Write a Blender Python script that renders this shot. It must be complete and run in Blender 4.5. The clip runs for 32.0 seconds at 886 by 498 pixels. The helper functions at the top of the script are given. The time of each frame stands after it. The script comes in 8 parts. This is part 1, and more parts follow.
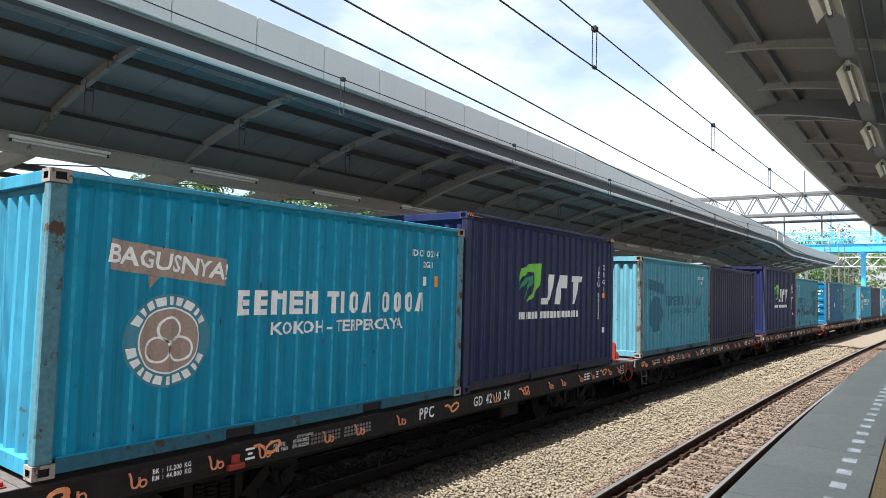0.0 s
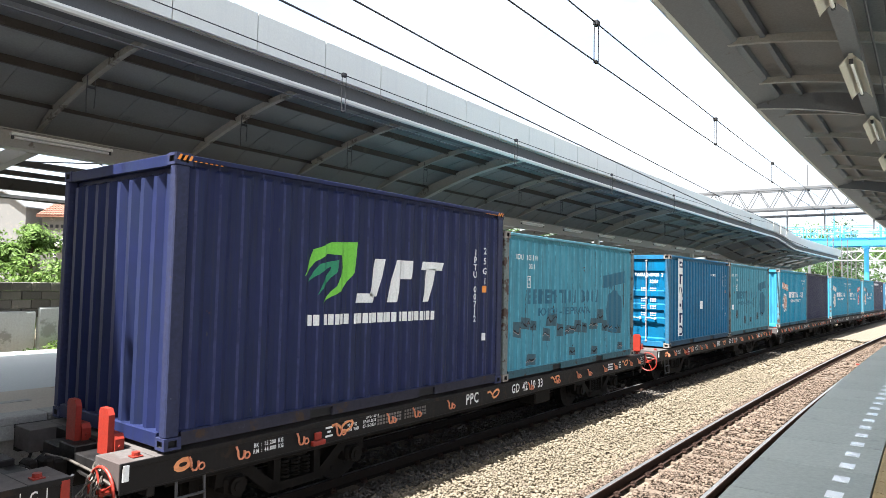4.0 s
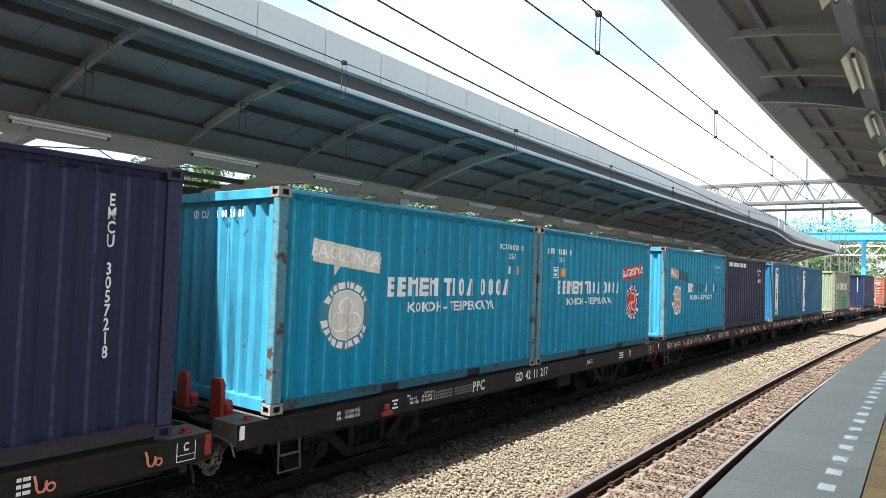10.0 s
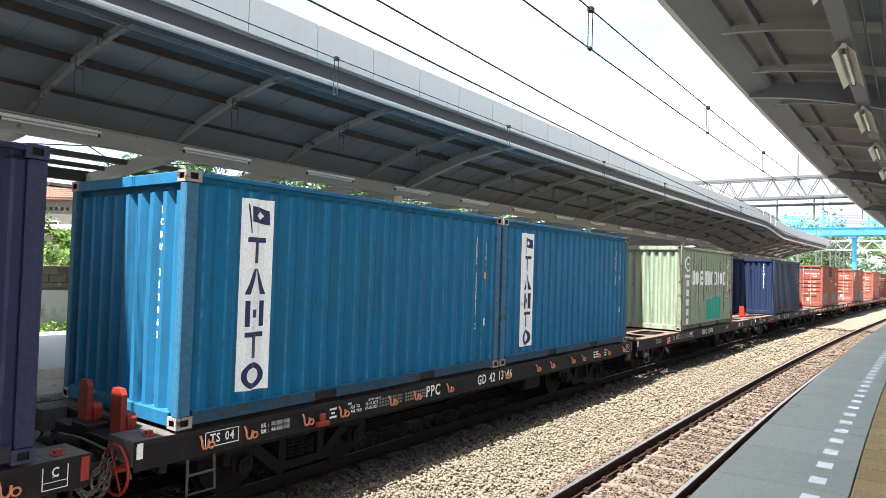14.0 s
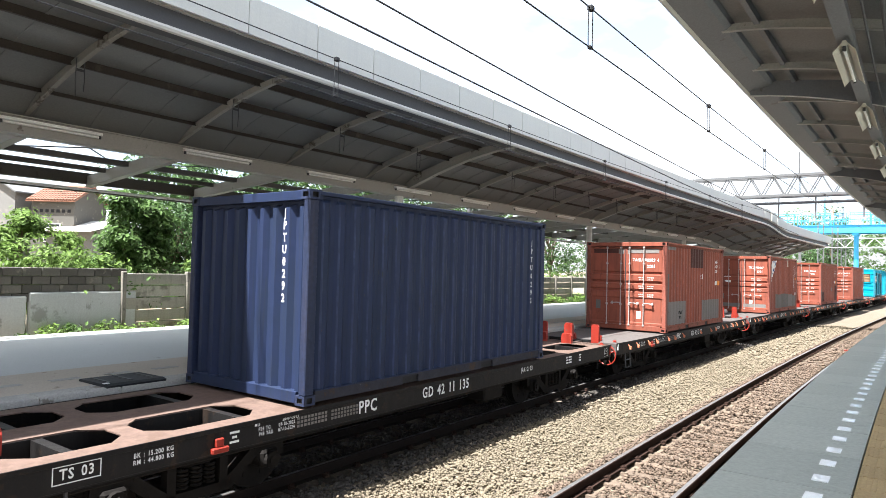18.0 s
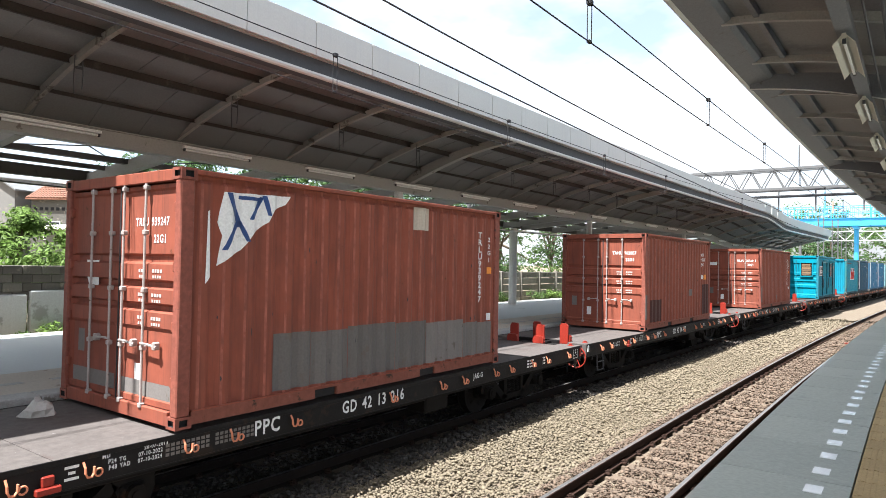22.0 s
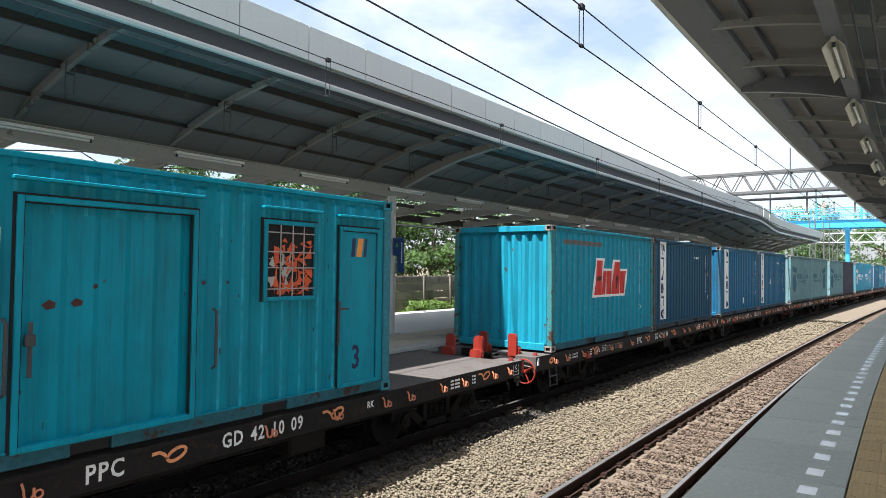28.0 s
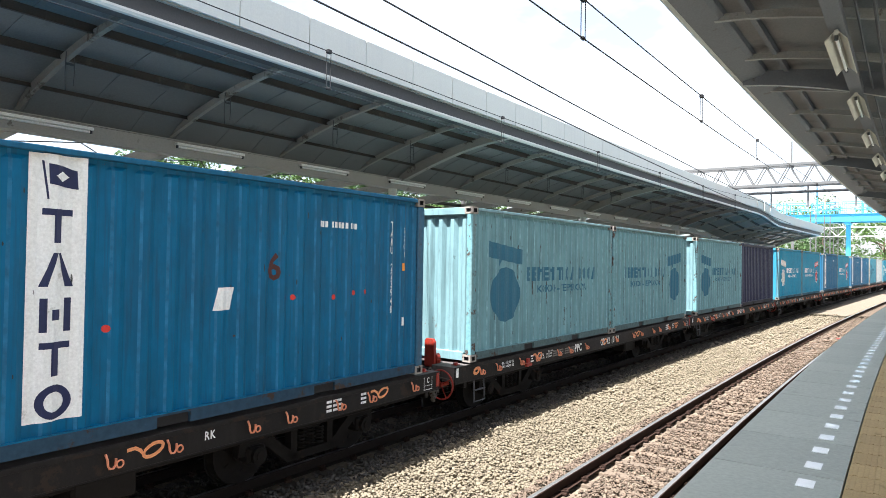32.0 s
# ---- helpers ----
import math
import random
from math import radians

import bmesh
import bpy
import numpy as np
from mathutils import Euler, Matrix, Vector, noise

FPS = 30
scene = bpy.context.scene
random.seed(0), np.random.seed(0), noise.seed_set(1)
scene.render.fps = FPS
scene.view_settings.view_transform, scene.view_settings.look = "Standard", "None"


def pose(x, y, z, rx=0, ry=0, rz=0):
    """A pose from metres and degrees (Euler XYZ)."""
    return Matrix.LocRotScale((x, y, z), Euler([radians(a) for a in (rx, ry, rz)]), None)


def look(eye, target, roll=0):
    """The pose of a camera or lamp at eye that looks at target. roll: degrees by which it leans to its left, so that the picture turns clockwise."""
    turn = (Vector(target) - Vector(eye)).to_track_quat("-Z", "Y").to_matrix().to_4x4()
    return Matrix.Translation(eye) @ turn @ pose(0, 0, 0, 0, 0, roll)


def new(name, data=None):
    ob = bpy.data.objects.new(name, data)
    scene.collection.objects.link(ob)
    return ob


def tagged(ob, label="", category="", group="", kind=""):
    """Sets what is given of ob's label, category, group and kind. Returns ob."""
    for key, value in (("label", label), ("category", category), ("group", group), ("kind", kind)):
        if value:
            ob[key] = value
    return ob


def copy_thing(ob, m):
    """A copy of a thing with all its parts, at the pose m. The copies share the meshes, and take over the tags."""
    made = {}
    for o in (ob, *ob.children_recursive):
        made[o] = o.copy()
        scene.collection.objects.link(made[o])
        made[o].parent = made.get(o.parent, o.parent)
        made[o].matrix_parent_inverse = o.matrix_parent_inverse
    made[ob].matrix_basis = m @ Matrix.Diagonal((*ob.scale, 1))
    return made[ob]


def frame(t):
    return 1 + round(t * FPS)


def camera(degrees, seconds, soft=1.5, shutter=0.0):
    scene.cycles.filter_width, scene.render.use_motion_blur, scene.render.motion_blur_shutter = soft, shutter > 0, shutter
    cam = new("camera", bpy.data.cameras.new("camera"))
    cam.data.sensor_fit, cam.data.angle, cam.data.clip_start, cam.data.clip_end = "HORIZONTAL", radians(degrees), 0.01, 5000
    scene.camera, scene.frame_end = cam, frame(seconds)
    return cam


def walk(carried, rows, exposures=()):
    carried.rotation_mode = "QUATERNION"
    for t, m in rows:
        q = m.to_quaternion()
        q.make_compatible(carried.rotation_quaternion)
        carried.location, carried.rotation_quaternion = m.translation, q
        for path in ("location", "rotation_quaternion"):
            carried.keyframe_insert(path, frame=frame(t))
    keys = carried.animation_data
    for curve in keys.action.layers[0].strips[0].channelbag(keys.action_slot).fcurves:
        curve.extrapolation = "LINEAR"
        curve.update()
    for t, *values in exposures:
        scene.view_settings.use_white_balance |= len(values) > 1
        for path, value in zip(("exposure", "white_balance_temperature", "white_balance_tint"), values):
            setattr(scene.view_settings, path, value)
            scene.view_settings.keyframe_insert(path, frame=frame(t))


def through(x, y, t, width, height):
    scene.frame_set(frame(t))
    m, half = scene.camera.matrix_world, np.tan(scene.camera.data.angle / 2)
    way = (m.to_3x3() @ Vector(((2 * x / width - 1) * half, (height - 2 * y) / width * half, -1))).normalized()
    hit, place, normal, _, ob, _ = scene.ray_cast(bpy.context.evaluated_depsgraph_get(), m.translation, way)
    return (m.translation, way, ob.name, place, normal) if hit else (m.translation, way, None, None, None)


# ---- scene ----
cam = camera(68.8, 32.0, soft=0.6)

EYE = (0.0, 0.0, 2.68)
TURNS = [
    (0, 36.60, 3.32, -1.52), (0.5, 36.54, 3.27, -1.52), (1, 36.70, 3.26, -1.54), (1.5, 36.90, 3.11, -1.55),
    (2, 36.92, 2.92, -1.53), (2.5, 37.10, 2.80, -1.51), (4.5, 36.67, 3.02, -1.26), (5, 36.50, 3.26, -1.40),
    (5.5, 36.18, 3.24, -1.57), (6, 36.20, 3.27, -1.67), (6.5, 36.44, 2.89, -1.70), (7, 36.26, 2.70, -1.64),
    (7.5, 36.31, 2.52, -1.69), (8, 36.35, 2.32, -1.77), (8.5, 36.56, 2.23, -1.76), (9, 36.65, 2.17, -1.84),
    (9.5, 36.48, 2.25, -1.89), (10, 36.63, 2.02, -1.97), (10.5, 36.75, 1.96, -1.89), (11, 36.64, 2.05, -1.93),
    (11.5, 36.64, 2.22, -1.80), (12, 36.62, 2.06, -1.74), (12.5, 36.71, 2.01, -1.77), (13, 36.64, 1.85, -1.72),
    (13.5, 36.61, 1.84, -1.66), (14, 36.04, 1.71, -1.76), (14.5, 36.21, 1.51, -1.91), (16.5, 35.94, 1.49, -1.50),
    (17, 35.84, 1.75, -1.38), (17.5, 35.96, 1.73, -1.33), (18, 36.17, 1.70, -1.43), (18.5, 36.20, 1.57, -1.33),
    (19, 36.16, 1.61, -1.23), (19.5, 36.27, 1.59, -1.17), (20, 35.98, 1.64, -1.24), (20.5, 36.08, 1.63, -1.29),
    (21, 36.21, 1.59, -1.13), (21.5, 36.08, 1.49, -1.07), (22, 36.19, 1.31, -1.07), (22.5, 36.50, 0.89, -0.87),
    (23, 36.41, 0.81, -0.69), (23.5, 36.31, 0.77, -0.75), (24, 36.23, 0.92, -0.70), (24.5, 36.39, 1.10, -0.65),
    (25, 36.27, 1.36, -0.64), (25.5, 36.05, 1.39, -0.72), (27.5, 35.60, 1.68, -0.71), (28, 35.65, 1.68, -0.71),
    (28.5, 35.77, 1.61, -0.74), (29, 35.67, 1.32, -0.88), (29.5, 35.64, 1.30, -0.93), (30, 35.81, 1.14, -0.77),
    (30.5, 35.61, 0.89, -0.92), (31, 35.60, 0.84, -0.93), (31.5, 35.64, 0.76, -1.08), (32, 35.68, 1.03, -0.93),
]
STOPS = [(0, 0.84), (1, 1.08), (2, 1.12), (4.5, 1.5), (5, 1.12), (6, 0.9), (7, 0.76), (8, 0.84), (9, 1.1), (10, 1.16), (11, 1.02), (12, 1.02), (13, 1.26), (14, 1.4), (17, 1.1), (18, 1.36), (19, 1.34), (20, 1.28), (22, 1.06), (23, 1.16), (24, 1.06), (25.5, 1.1), (28, 0.74), (29, 0.76), (30, 0.98), (31, 1.3), (32, 1.36)]
EXPOSURES = [(t, e + 0.88, 6150, 9.5) for t, e in STOPS]
walk(cam, [(t, pose(*EYE, 90 + p, r, yw)) for t, yw, p, r in TURNS], EXPOSURES)

# ---- world and sun ----
SUN_TO = Vector((-0.075, -0.46, 1.0)).normalized()
world = bpy.data.worlds.new("sky")
scene.world = world
world.use_nodes = True


def build_sky():
    nt = world.node_tree
    nt.nodes.clear()
    out = nt.nodes.new("ShaderNodeOutputWorld")
    bg = nt.nodes.new("ShaderNodeBackground")
    sky = nt.nodes.new("ShaderNodeTexSky")
    sky.sky_type, sky.sun_disc = "NISHITA", False
    sky.sun_elevation = math.asin(SUN_TO.z)
    sky.sun_rotation = math.atan2(SUN_TO.x, SUN_TO.y)
    sky.air_density, sky.dust_density, sky.ozone_density = 1.0, 3.0, 1.0
    tc = nt.nodes.new("ShaderNodeTexCoord")
    n1 = nt.nodes.new("ShaderNodeTexNoise")
    n1.inputs["Scale"].default_value, n1.inputs["Detail"].default_value, n1.inputs["Roughness"].default_value = 2.3, 6.0, 0.55
    mp = nt.nodes.new("ShaderNodeMapping")
    mp.inputs["Scale"].default_value = (1, 1, 2.2)
    ramp = nt.nodes.new("ShaderNodeValToRGB")
    ramp.color_ramp.elements[0].position, ramp.color_ramp.elements[1].position = 0.40, 0.60
    ramp.color_ramp.elements[0].color = (0.25, 0.25, 0.25, 1)
    mix = nt.nodes.new("ShaderNodeMix")
    mix.data_type = "RGBA"
    mix.inputs["B"].default_value = (4.7, 4.75, 4.8, 1)
    nt.links.new(tc.outputs["Generated"], mp.inputs["Vector"])
    nt.links.new(mp.outputs["Vector"], n1.inputs["Vector"])
    nt.links.new(n1.outputs["Fac"], ramp.inputs["Fac"])
    nt.links.new(ramp.outputs["Color"], mix.inputs["Factor"])
    nt.links.new(sky.outputs["Color"], mix.inputs["A"])
    nt.links.new(mix.outputs["Result"], bg.inputs["Color"])
    bg.inputs["Strength"].default_value = 0.088
    nt.links.new(bg.outputs["Background"], out.inputs["Surface"])


build_sky()
sun_data = bpy.data.lights.new("sun", "SUN")
sun_data.energy, sun_data.angle, sun_data.color = 5.0, radians(0.6), (1.0, 0.965, 0.91)
sun = new("sun", sun_data)
sun.matrix_world = look(SUN_TO * 60, (0, 0, 0))


# ---- the line of the railway ----
def bend(y):
    """Sideways shift of the line at y metres ahead."""
    if y < 0:
        return -0.0176 * y
    a = min(y, 75.0)
    v = -0.0176 * a + 11.92e-4 * a * a - 6.385e-6 * a ** 3
    return v + (y - a) * (-0.0176 + 2 * 11.92e-4 * 75 - 3 * 6.385e-6 * 75 * 75)


def slope(y):
    return (bend(y + 0.5) - bend(y - 0.5))


def on(s, y, z):
    """World place at sideways offset s, y ahead, z above the rail."""
    return Vector((bend(y) + s, y, z))


def along(s, y, z):
    """Pose that stands at (s, y, z) and faces along the line."""
    return pose(bend(y) + s, y, z, 0, 0, -math.degrees(math.atan(slope(y))))


TRAIN = -6.98
TRACK = -2.85


def travelled(t):
    k = t / 32.0
    return 212.54 * k + 14.34 * k * k - 0.45 * k ** 3 - 0.47 * k ** 4 + 0.44 * k ** 5


# ---- mesh builder ----
class Shape:
    def __init__(self):
        self.v, self.f, self.m = [], [], []

    def face(self, pts, m=0):
        n = len(self.v)
        self.v += [tuple(p) for p in pts]
        self.f.append(tuple(range(n, n + len(pts))))
        self.m.append(m)
        return self

    def add(self, verts, faces, m=0):
        n = len(self.v)
        self.v += [tuple(p) for p in verts]
        for f in faces:
            self.f.append(tuple(i + n for i in f))
            self.m.append(m)
        return self

    def box(self, x0, x1, y0, y1, z0, z1, c=0.0, m=0):
        """A box, with edges chamfered by c."""
        if c <= 0:
            vs = [(x, y, z) for x in (x0, x1) for y in (y0, y1) for z in (z0, z1)]
            return self.add(vs, [(0, 1, 3, 2), (4, 6, 7, 5), (0, 4, 5, 1), (2, 3, 7, 6), (0, 2, 6, 4), (1, 5, 7, 3)], m)
        c = min(c, (x1 - x0) * 0.45, (y1 - y0) * 0.45, (z1 - z0) * 0.45)
        ctr = ((x0 + x1) / 2, (y0 + y1) / 2, (z0 + z1) / 2)
        hs = ((x1 - x0) / 2, (y1 - y0) / 2, (z1 - z0) / 2)
        vs, idx = [], {}
        for sx in (-1, 1):
            for sy in (-1, 1):
                for sz in (-1, 1):
                    for ax in range(3):
                        d = [h - c for h in hs]
                        d[ax] = hs[ax]
                        idx[(sx, sy, sz, ax)] = len(vs)
                        vs.append((ctr[0] + sx * d[0], ctr[1] + sy * d[1], ctr[2] + sz * d[2]))
        fs = []
        for ax in range(3):
            b, d = [(1, 2), (2, 0), (0, 1)][ax]
            for sg in (-1, 1):
                q = []
                for p, r in ((-1, -1), (1, -1), (1, 1), (-1, 1)):
                    k = [0, 0, 0]
                    k[ax], k[b], k[d] = sg, p, r
                    q.append(idx[(*k, ax)])
                fs.append(tuple(q if sg > 0 else q[::-1]))
        for ax in range(3):
            b, d = [(1, 2), (2, 0), (0, 1)][ax]
            for p in (-1, 1):
                for r in (-1, 1):
                    k0, k1 = [0, 0, 0], [0, 0, 0]
                    k0[ax], k1[ax] = -1, 1
                    k0[b] = k1[b] = p
                    k0[d] = k1[d] = r
                    q = (idx[(*k0, b)], idx[(*k1, b)], idx[(*k1, d)], idx[(*k0, d)])
                    fs.append(q if p * r > 0 else q[::-1])
        for sx in (-1, 1):
            for sy in (-1, 1):
                for sz in (-1, 1):
                    q = tuple(idx[(sx, sy, sz, a)] for a in range(3))
                    fs.append(q if sx * sy * sz > 0 else q[::-1])
        return self.add(vs, fs, m)

    def tube(self, pts, r, n=8, m=0, close=True, r2=None):
        """A round bar through the points."""
        pts = [Vector(p) for p in pts]
        vs, fs = [], []
        side = None
        for i, p in enumerate(pts):
            d = (pts[min(i + 1, len(pts) - 1)] - pts[max(i - 1, 0)]).normalized()
            if side is None:
                side = d.orthogonal().normalized()
            side = (side - d * side.dot(d)).normalized()
            up = d.cross(side)
            rr = r if r2 is None else r + (r2 - r) * i / max(1, len(pts) - 1)
            vs += [p + (side * math.cos(a) + up * math.sin(a)) * rr for a in (2 * math.pi * k / n for k in range(n))]
        for i in range(len(pts) - 1):
            for k in range(n):
                fs.append((i * n + k, i * n + (k + 1) % n, (i + 1) * n + (k + 1) % n, (i + 1) * n + k))
        if close:
            fs.append(tuple(range(n))[::-1])
            fs.append(tuple(range((len(pts) - 1) * n, len(pts) * n)))
        return self.add(vs, fs, m)

    def ring(self, ctr, axis, r, tube, n=20, k=6, m=0):
        ctr, axis = Vector(ctr), Vector(axis).normalized()
        u = axis.orthogonal().normalized()
        w = axis.cross(u)
        vs, fs = [], []
        for i in range(n):
            a = 2 * math.pi * i / n
            d = u * math.cos(a) + w * math.sin(a)
            for j in range(k):
                b = 2 * math.pi * j / k
                vs.append(ctr + d * (r + tube * math.cos(b)) + axis * tube * math.sin(b))
        for i in range(n):
            for j in range(k):
                fs.append((i * k + j, ((i + 1) % n) * k + j, ((i + 1) % n) * k + (j + 1) % k, i * k + (j + 1) % k))
        return self.add(vs, fs, m)

    def sweep(self, prof, stations, closed=True, m=0, caps=True):
        """The profile of (s, z) points carried along world stations: each a function of (s, z)."""
        n = len(prof)
        vs, fs = [], []
        for st in stations:
            vs += [st(s, z) for s, z in prof]
        for i in range(len(stations) - 1):
            for k in range(n if closed else n - 1):
                k2 = (k + 1) % n
                fs.append((i * n + k, i * n + k2, (i + 1) * n + k2, (i + 1) * n + k))
        if caps and closed:
            fs.append(tuple(range(n))[::-1])
            fs.append(tuple(range((len(stations) - 1) * n, len(stations) * n)))
        return self.add(vs, fs, m)

    def prism(self, poly, axis, a0, a1, m=0):
        """A polygon given in the two other axes, drawn out along an axis from a0 to a1."""
        def at(p, a):
            return {"x": (a, p[0], p[1]), "y": (p[0], a, p[1]), "z": (p[0], p[1], a)}[axis]
        n = len(poly)
        vs = [at(p, a0) for p in poly] + [at(p, a1) for p in poly]
        fs = [(k, (k + 1) % n, n + (k + 1) % n, n + k) for k in range(n)] + [tuple(range(n))[::-1], tuple(range(n, 2 * n))]
        return self.add(vs, fs, m)

    def mesh(self, name, *mats, smooth=False):
        me = bpy.data.meshes.new(name)
        me.from_pydata(self.v, [], self.f)
        for x in mats:
            me.materials.append(x)
        if len(mats) > 1:
            me.polygons.foreach_set("material_index", self.m)
        bm = bmesh.new()
        bm.from_mesh(me)
        if len(self.f) < 60000:
            bmesh.ops.recalc_face_normals(bm, faces=bm.faces)
        bm.to_mesh(me)
        bm.free()
        if smooth:
            me.polygons.foreach_set("use_smooth", [True] * len(me.polygons))
        me.update()
        return me


def part(name, shape, mat, parent=None, label="", smooth=False, at=None):
    """One mesh object of the shape (or of a finished mesh), under a thing or a part."""
    if isinstance(shape, Shape):
        mats = mat if isinstance(mat, (list, tuple)) else (mat,)
        shape = shape.mesh(name, *mats, smooth=smooth)
    ob = new(name, shape)
    if parent is not None:
        ob.parent = parent
    if at is not None:
        ob.matrix_basis = at
    if label:
        tagged(ob, label)
    return ob


def thing(name, label, category, group="", kind="", at=None):
    e = new(name)
    e.empty_display_size = 0.2
    if at is not None:
        e.matrix_basis = at
    return tagged(e, label, category, group, kind)


# ---- materials ----
def surface(name, colour, rough=0.6, metal=0.0, spots=None, spot_amount=0.0, spot_scale=3.0, grain=0.12, grain_scale=40.0,
            bump=0.15, bump_scale=60.0, streaks=None, streak_amount=0.0, vary=0.0, island=0.0, stretch=(1, 1, 1), wear=None, spec=0.35, through=0.0, scuff=None, pale=None, film=None):
    """A surface with fine grain, blotches of a second colour, vertical streaks and slight relief."""
    m = bpy.data.materials.new(name)
    m.use_nodes = True
    nt = m.node_tree
    b = nt.nodes["Principled BSDF"]
    b.inputs["Metallic"].default_value = metal
    b.inputs["Specular IOR Level"].default_value = spec
    L = nt.links.new
    tc = nt.nodes.new("ShaderNodeTexCoord")
    mp = nt.nodes.new("ShaderNodeMapping")
    mp.inputs["Scale"].default_value = stretch
    info = nt.nodes.new("ShaderNodeObjectInfo")
    shift = nt.nodes.new("ShaderNodeVectorMath")
    shift.operation = "SCALE"
    shift.inputs[0].default_value = (31.0, 17.0, 23.0)
    L(info.outputs["Random"], shift.inputs["Scale"])
    L(shift.outputs["Vector"], mp.inputs["Location"])
    L(tc.outputs["Object"], mp.inputs["Vector"])

    def noise_node(scale, detail=4.0, vec=None, rough_=0.6):
        n = nt.nodes.new("ShaderNodeTexNoise")
        n.inputs["Scale"].default_value, n.inputs["Detail"].default_value, n.inputs["Roughness"].default_value = scale, detail, rough_
        L(vec or mp.outputs["Vector"], n.inputs["Vector"])
        return n.outputs["Fac"]

    def ramp(src, a, c):
        r = nt.nodes.new("ShaderNodeMapRange")
        r.inputs["From Min"].default_value, r.inputs["From Max"].default_value = a, c
        L(src, r.inputs["Value"])
        return r.outputs["Result"]

    def mix(fac, a, c, how="MIX"):
        n = nt.nodes.new("ShaderNodeMix")
        n.data_type, n.blend_type = "RGBA", how
        if isinstance(fac, float):
            n.inputs["Factor"].default_value = fac
        else:
            L(fac, n.inputs["Factor"])
        for key, x in (("A", a), ("B", c)):
            if isinstance(x, tuple):
                n.inputs[key].default_value = (*x[:3], 1)
            else:
                L(x, n.inputs[key])
        return n.outputs["Result"]

    def times(src, k):
        n = nt.nodes.new("ShaderNodeMath")
        n.operation = "MULTIPLY"
        n.inputs[1].default_value = k
        L(src, n.inputs[0])
        return n.outputs["Value"]

    col = tuple(colour)
    g = noise_node(grain_scale, 5.0)
    dark, light = tuple(c * (1 - grain) for c in col), tuple(min(1.0, c * (1 + grain)) for c in col)
    out = mix(ramp(g, 0.3, 0.7), dark, light)
    big = noise_node(0.9, 3.0)
    out = mix(times(ramp(big, 0.35, 0.7), 0.35 * min(1, grain * 3)), out, tuple(c * 0.72 for c in col))
    if vary or island:
        src = info.outputs["Random"]
        if island:
            geo = nt.nodes.new("ShaderNodeNewGeometry")
            src = geo.outputs["Random Per Island"]
        v = nt.nodes.new("ShaderNodeHueSaturation")
        k = vary or island
        val = nt.nodes.new("ShaderNodeMapRange")
        val.inputs["To Min"].default_value, val.inputs["To Max"].default_value = 1 - k, 1 + k
        L(src, val.inputs["Value"])
        L(val.outputs["Result"], v.inputs["Value"])
        L(out, v.inputs["Color"])
        out = v.outputs["Color"]
    if streaks:
        sm = nt.nodes.new("ShaderNodeMapping")
        sm.inputs["Scale"].default_value = (9, 9, 0.5)
        L(shift.outputs["Vector"], sm.inputs["Location"])
        L(tc.outputs["Object"], sm.inputs["Vector"])
        st = noise_node(1.0, 4.0, sm.outputs["Vector"])
        out = mix(times(ramp(st, 0.52, 0.75), streak_amount), out, tuple(streaks))
    if film:
        # a thin cloudy film of road dirt, drawn downwards by rain
        fm = nt.nodes.new("ShaderNodeMapping")
        fm.inputs["Scale"].default_value = (2.6, 2.6, 0.9)
        L(shift.outputs["Vector"], fm.inputs["Location"])
        L(tc.outputs["Object"], fm.inputs["Vector"])
        cloud = noise_node(1.0, 8.0, fm.outputs["Vector"], 0.68)
        out = mix(times(ramp(cloud, 0.43, 0.62), 0.75), out, tuple(film))
        fr = nt.nodes.new("ShaderNodeMapping")
        fr.inputs["Scale"].default_value = (22, 22, 0.8)
        L(shift.outputs["Vector"], fr.inputs["Location"])
        L(tc.outputs["Object"], fr.inputs["Vector"])
        runs = noise_node(1.0, 3.0, fr.outputs["Vector"], 0.6)
        out = mix(times(ramp(runs, 0.54, 0.66), 0.4), out, tuple(c * 0.55 + 0.012 for c in film))
    if scuff:
        gm = nt.nodes.new("ShaderNodeMapping")
        gm.inputs["Scale"].default_value = (6, 6, 2.2)
        L(shift.outputs["Vector"], gm.inputs["Location"])
        L(tc.outputs["Object"], gm.inputs["Vector"])
        gouge = noise_node(1.7, 5.0, gm.outputs["Vector"], 0.62)
        out = mix(times(ramp(gouge, 0.69, 0.74), 0.75), out, tuple(scuff))
        if pale:
            rub = noise_node(2.3, 6.0, gm.outputs["Vector"], 0.7)
            out = mix(times(ramp(rub, 0.67, 0.76), 0.55), out, tuple(pale))
    rr = noise_node(bump_scale * 0.3, 3.0)
    if spots:
        sp = noise_node(spot_scale, 6.0, None, 0.68)
        hi = 0.72 - spot_amount * 0.3
        fac = ramp(sp, hi, hi + 0.05)
        out = mix(fac, out, tuple(spots))
    if wear:
        w = noise_node(14.0, 6.0, None, 0.75)
        out = mix(ramp(w, 0.66, 0.70), out, tuple(wear))
    L(out, b.inputs["Base Color"])
    if through:
        tr = nt.nodes.new("ShaderNodeBsdfTranslucent")
        ms = nt.nodes.new("ShaderNodeMixShader")
        ms.inputs["Fac"].default_value = through
        L(out, tr.inputs["Color"])
        L(b.outputs["BSDF"], ms.inputs[1])
        L(tr.outputs["BSDF"], ms.inputs[2])
        L(ms.outputs["Shader"], nt.nodes["Material Output"].inputs["Surface"])
    rm = nt.nodes.new("ShaderNodeMapRange")
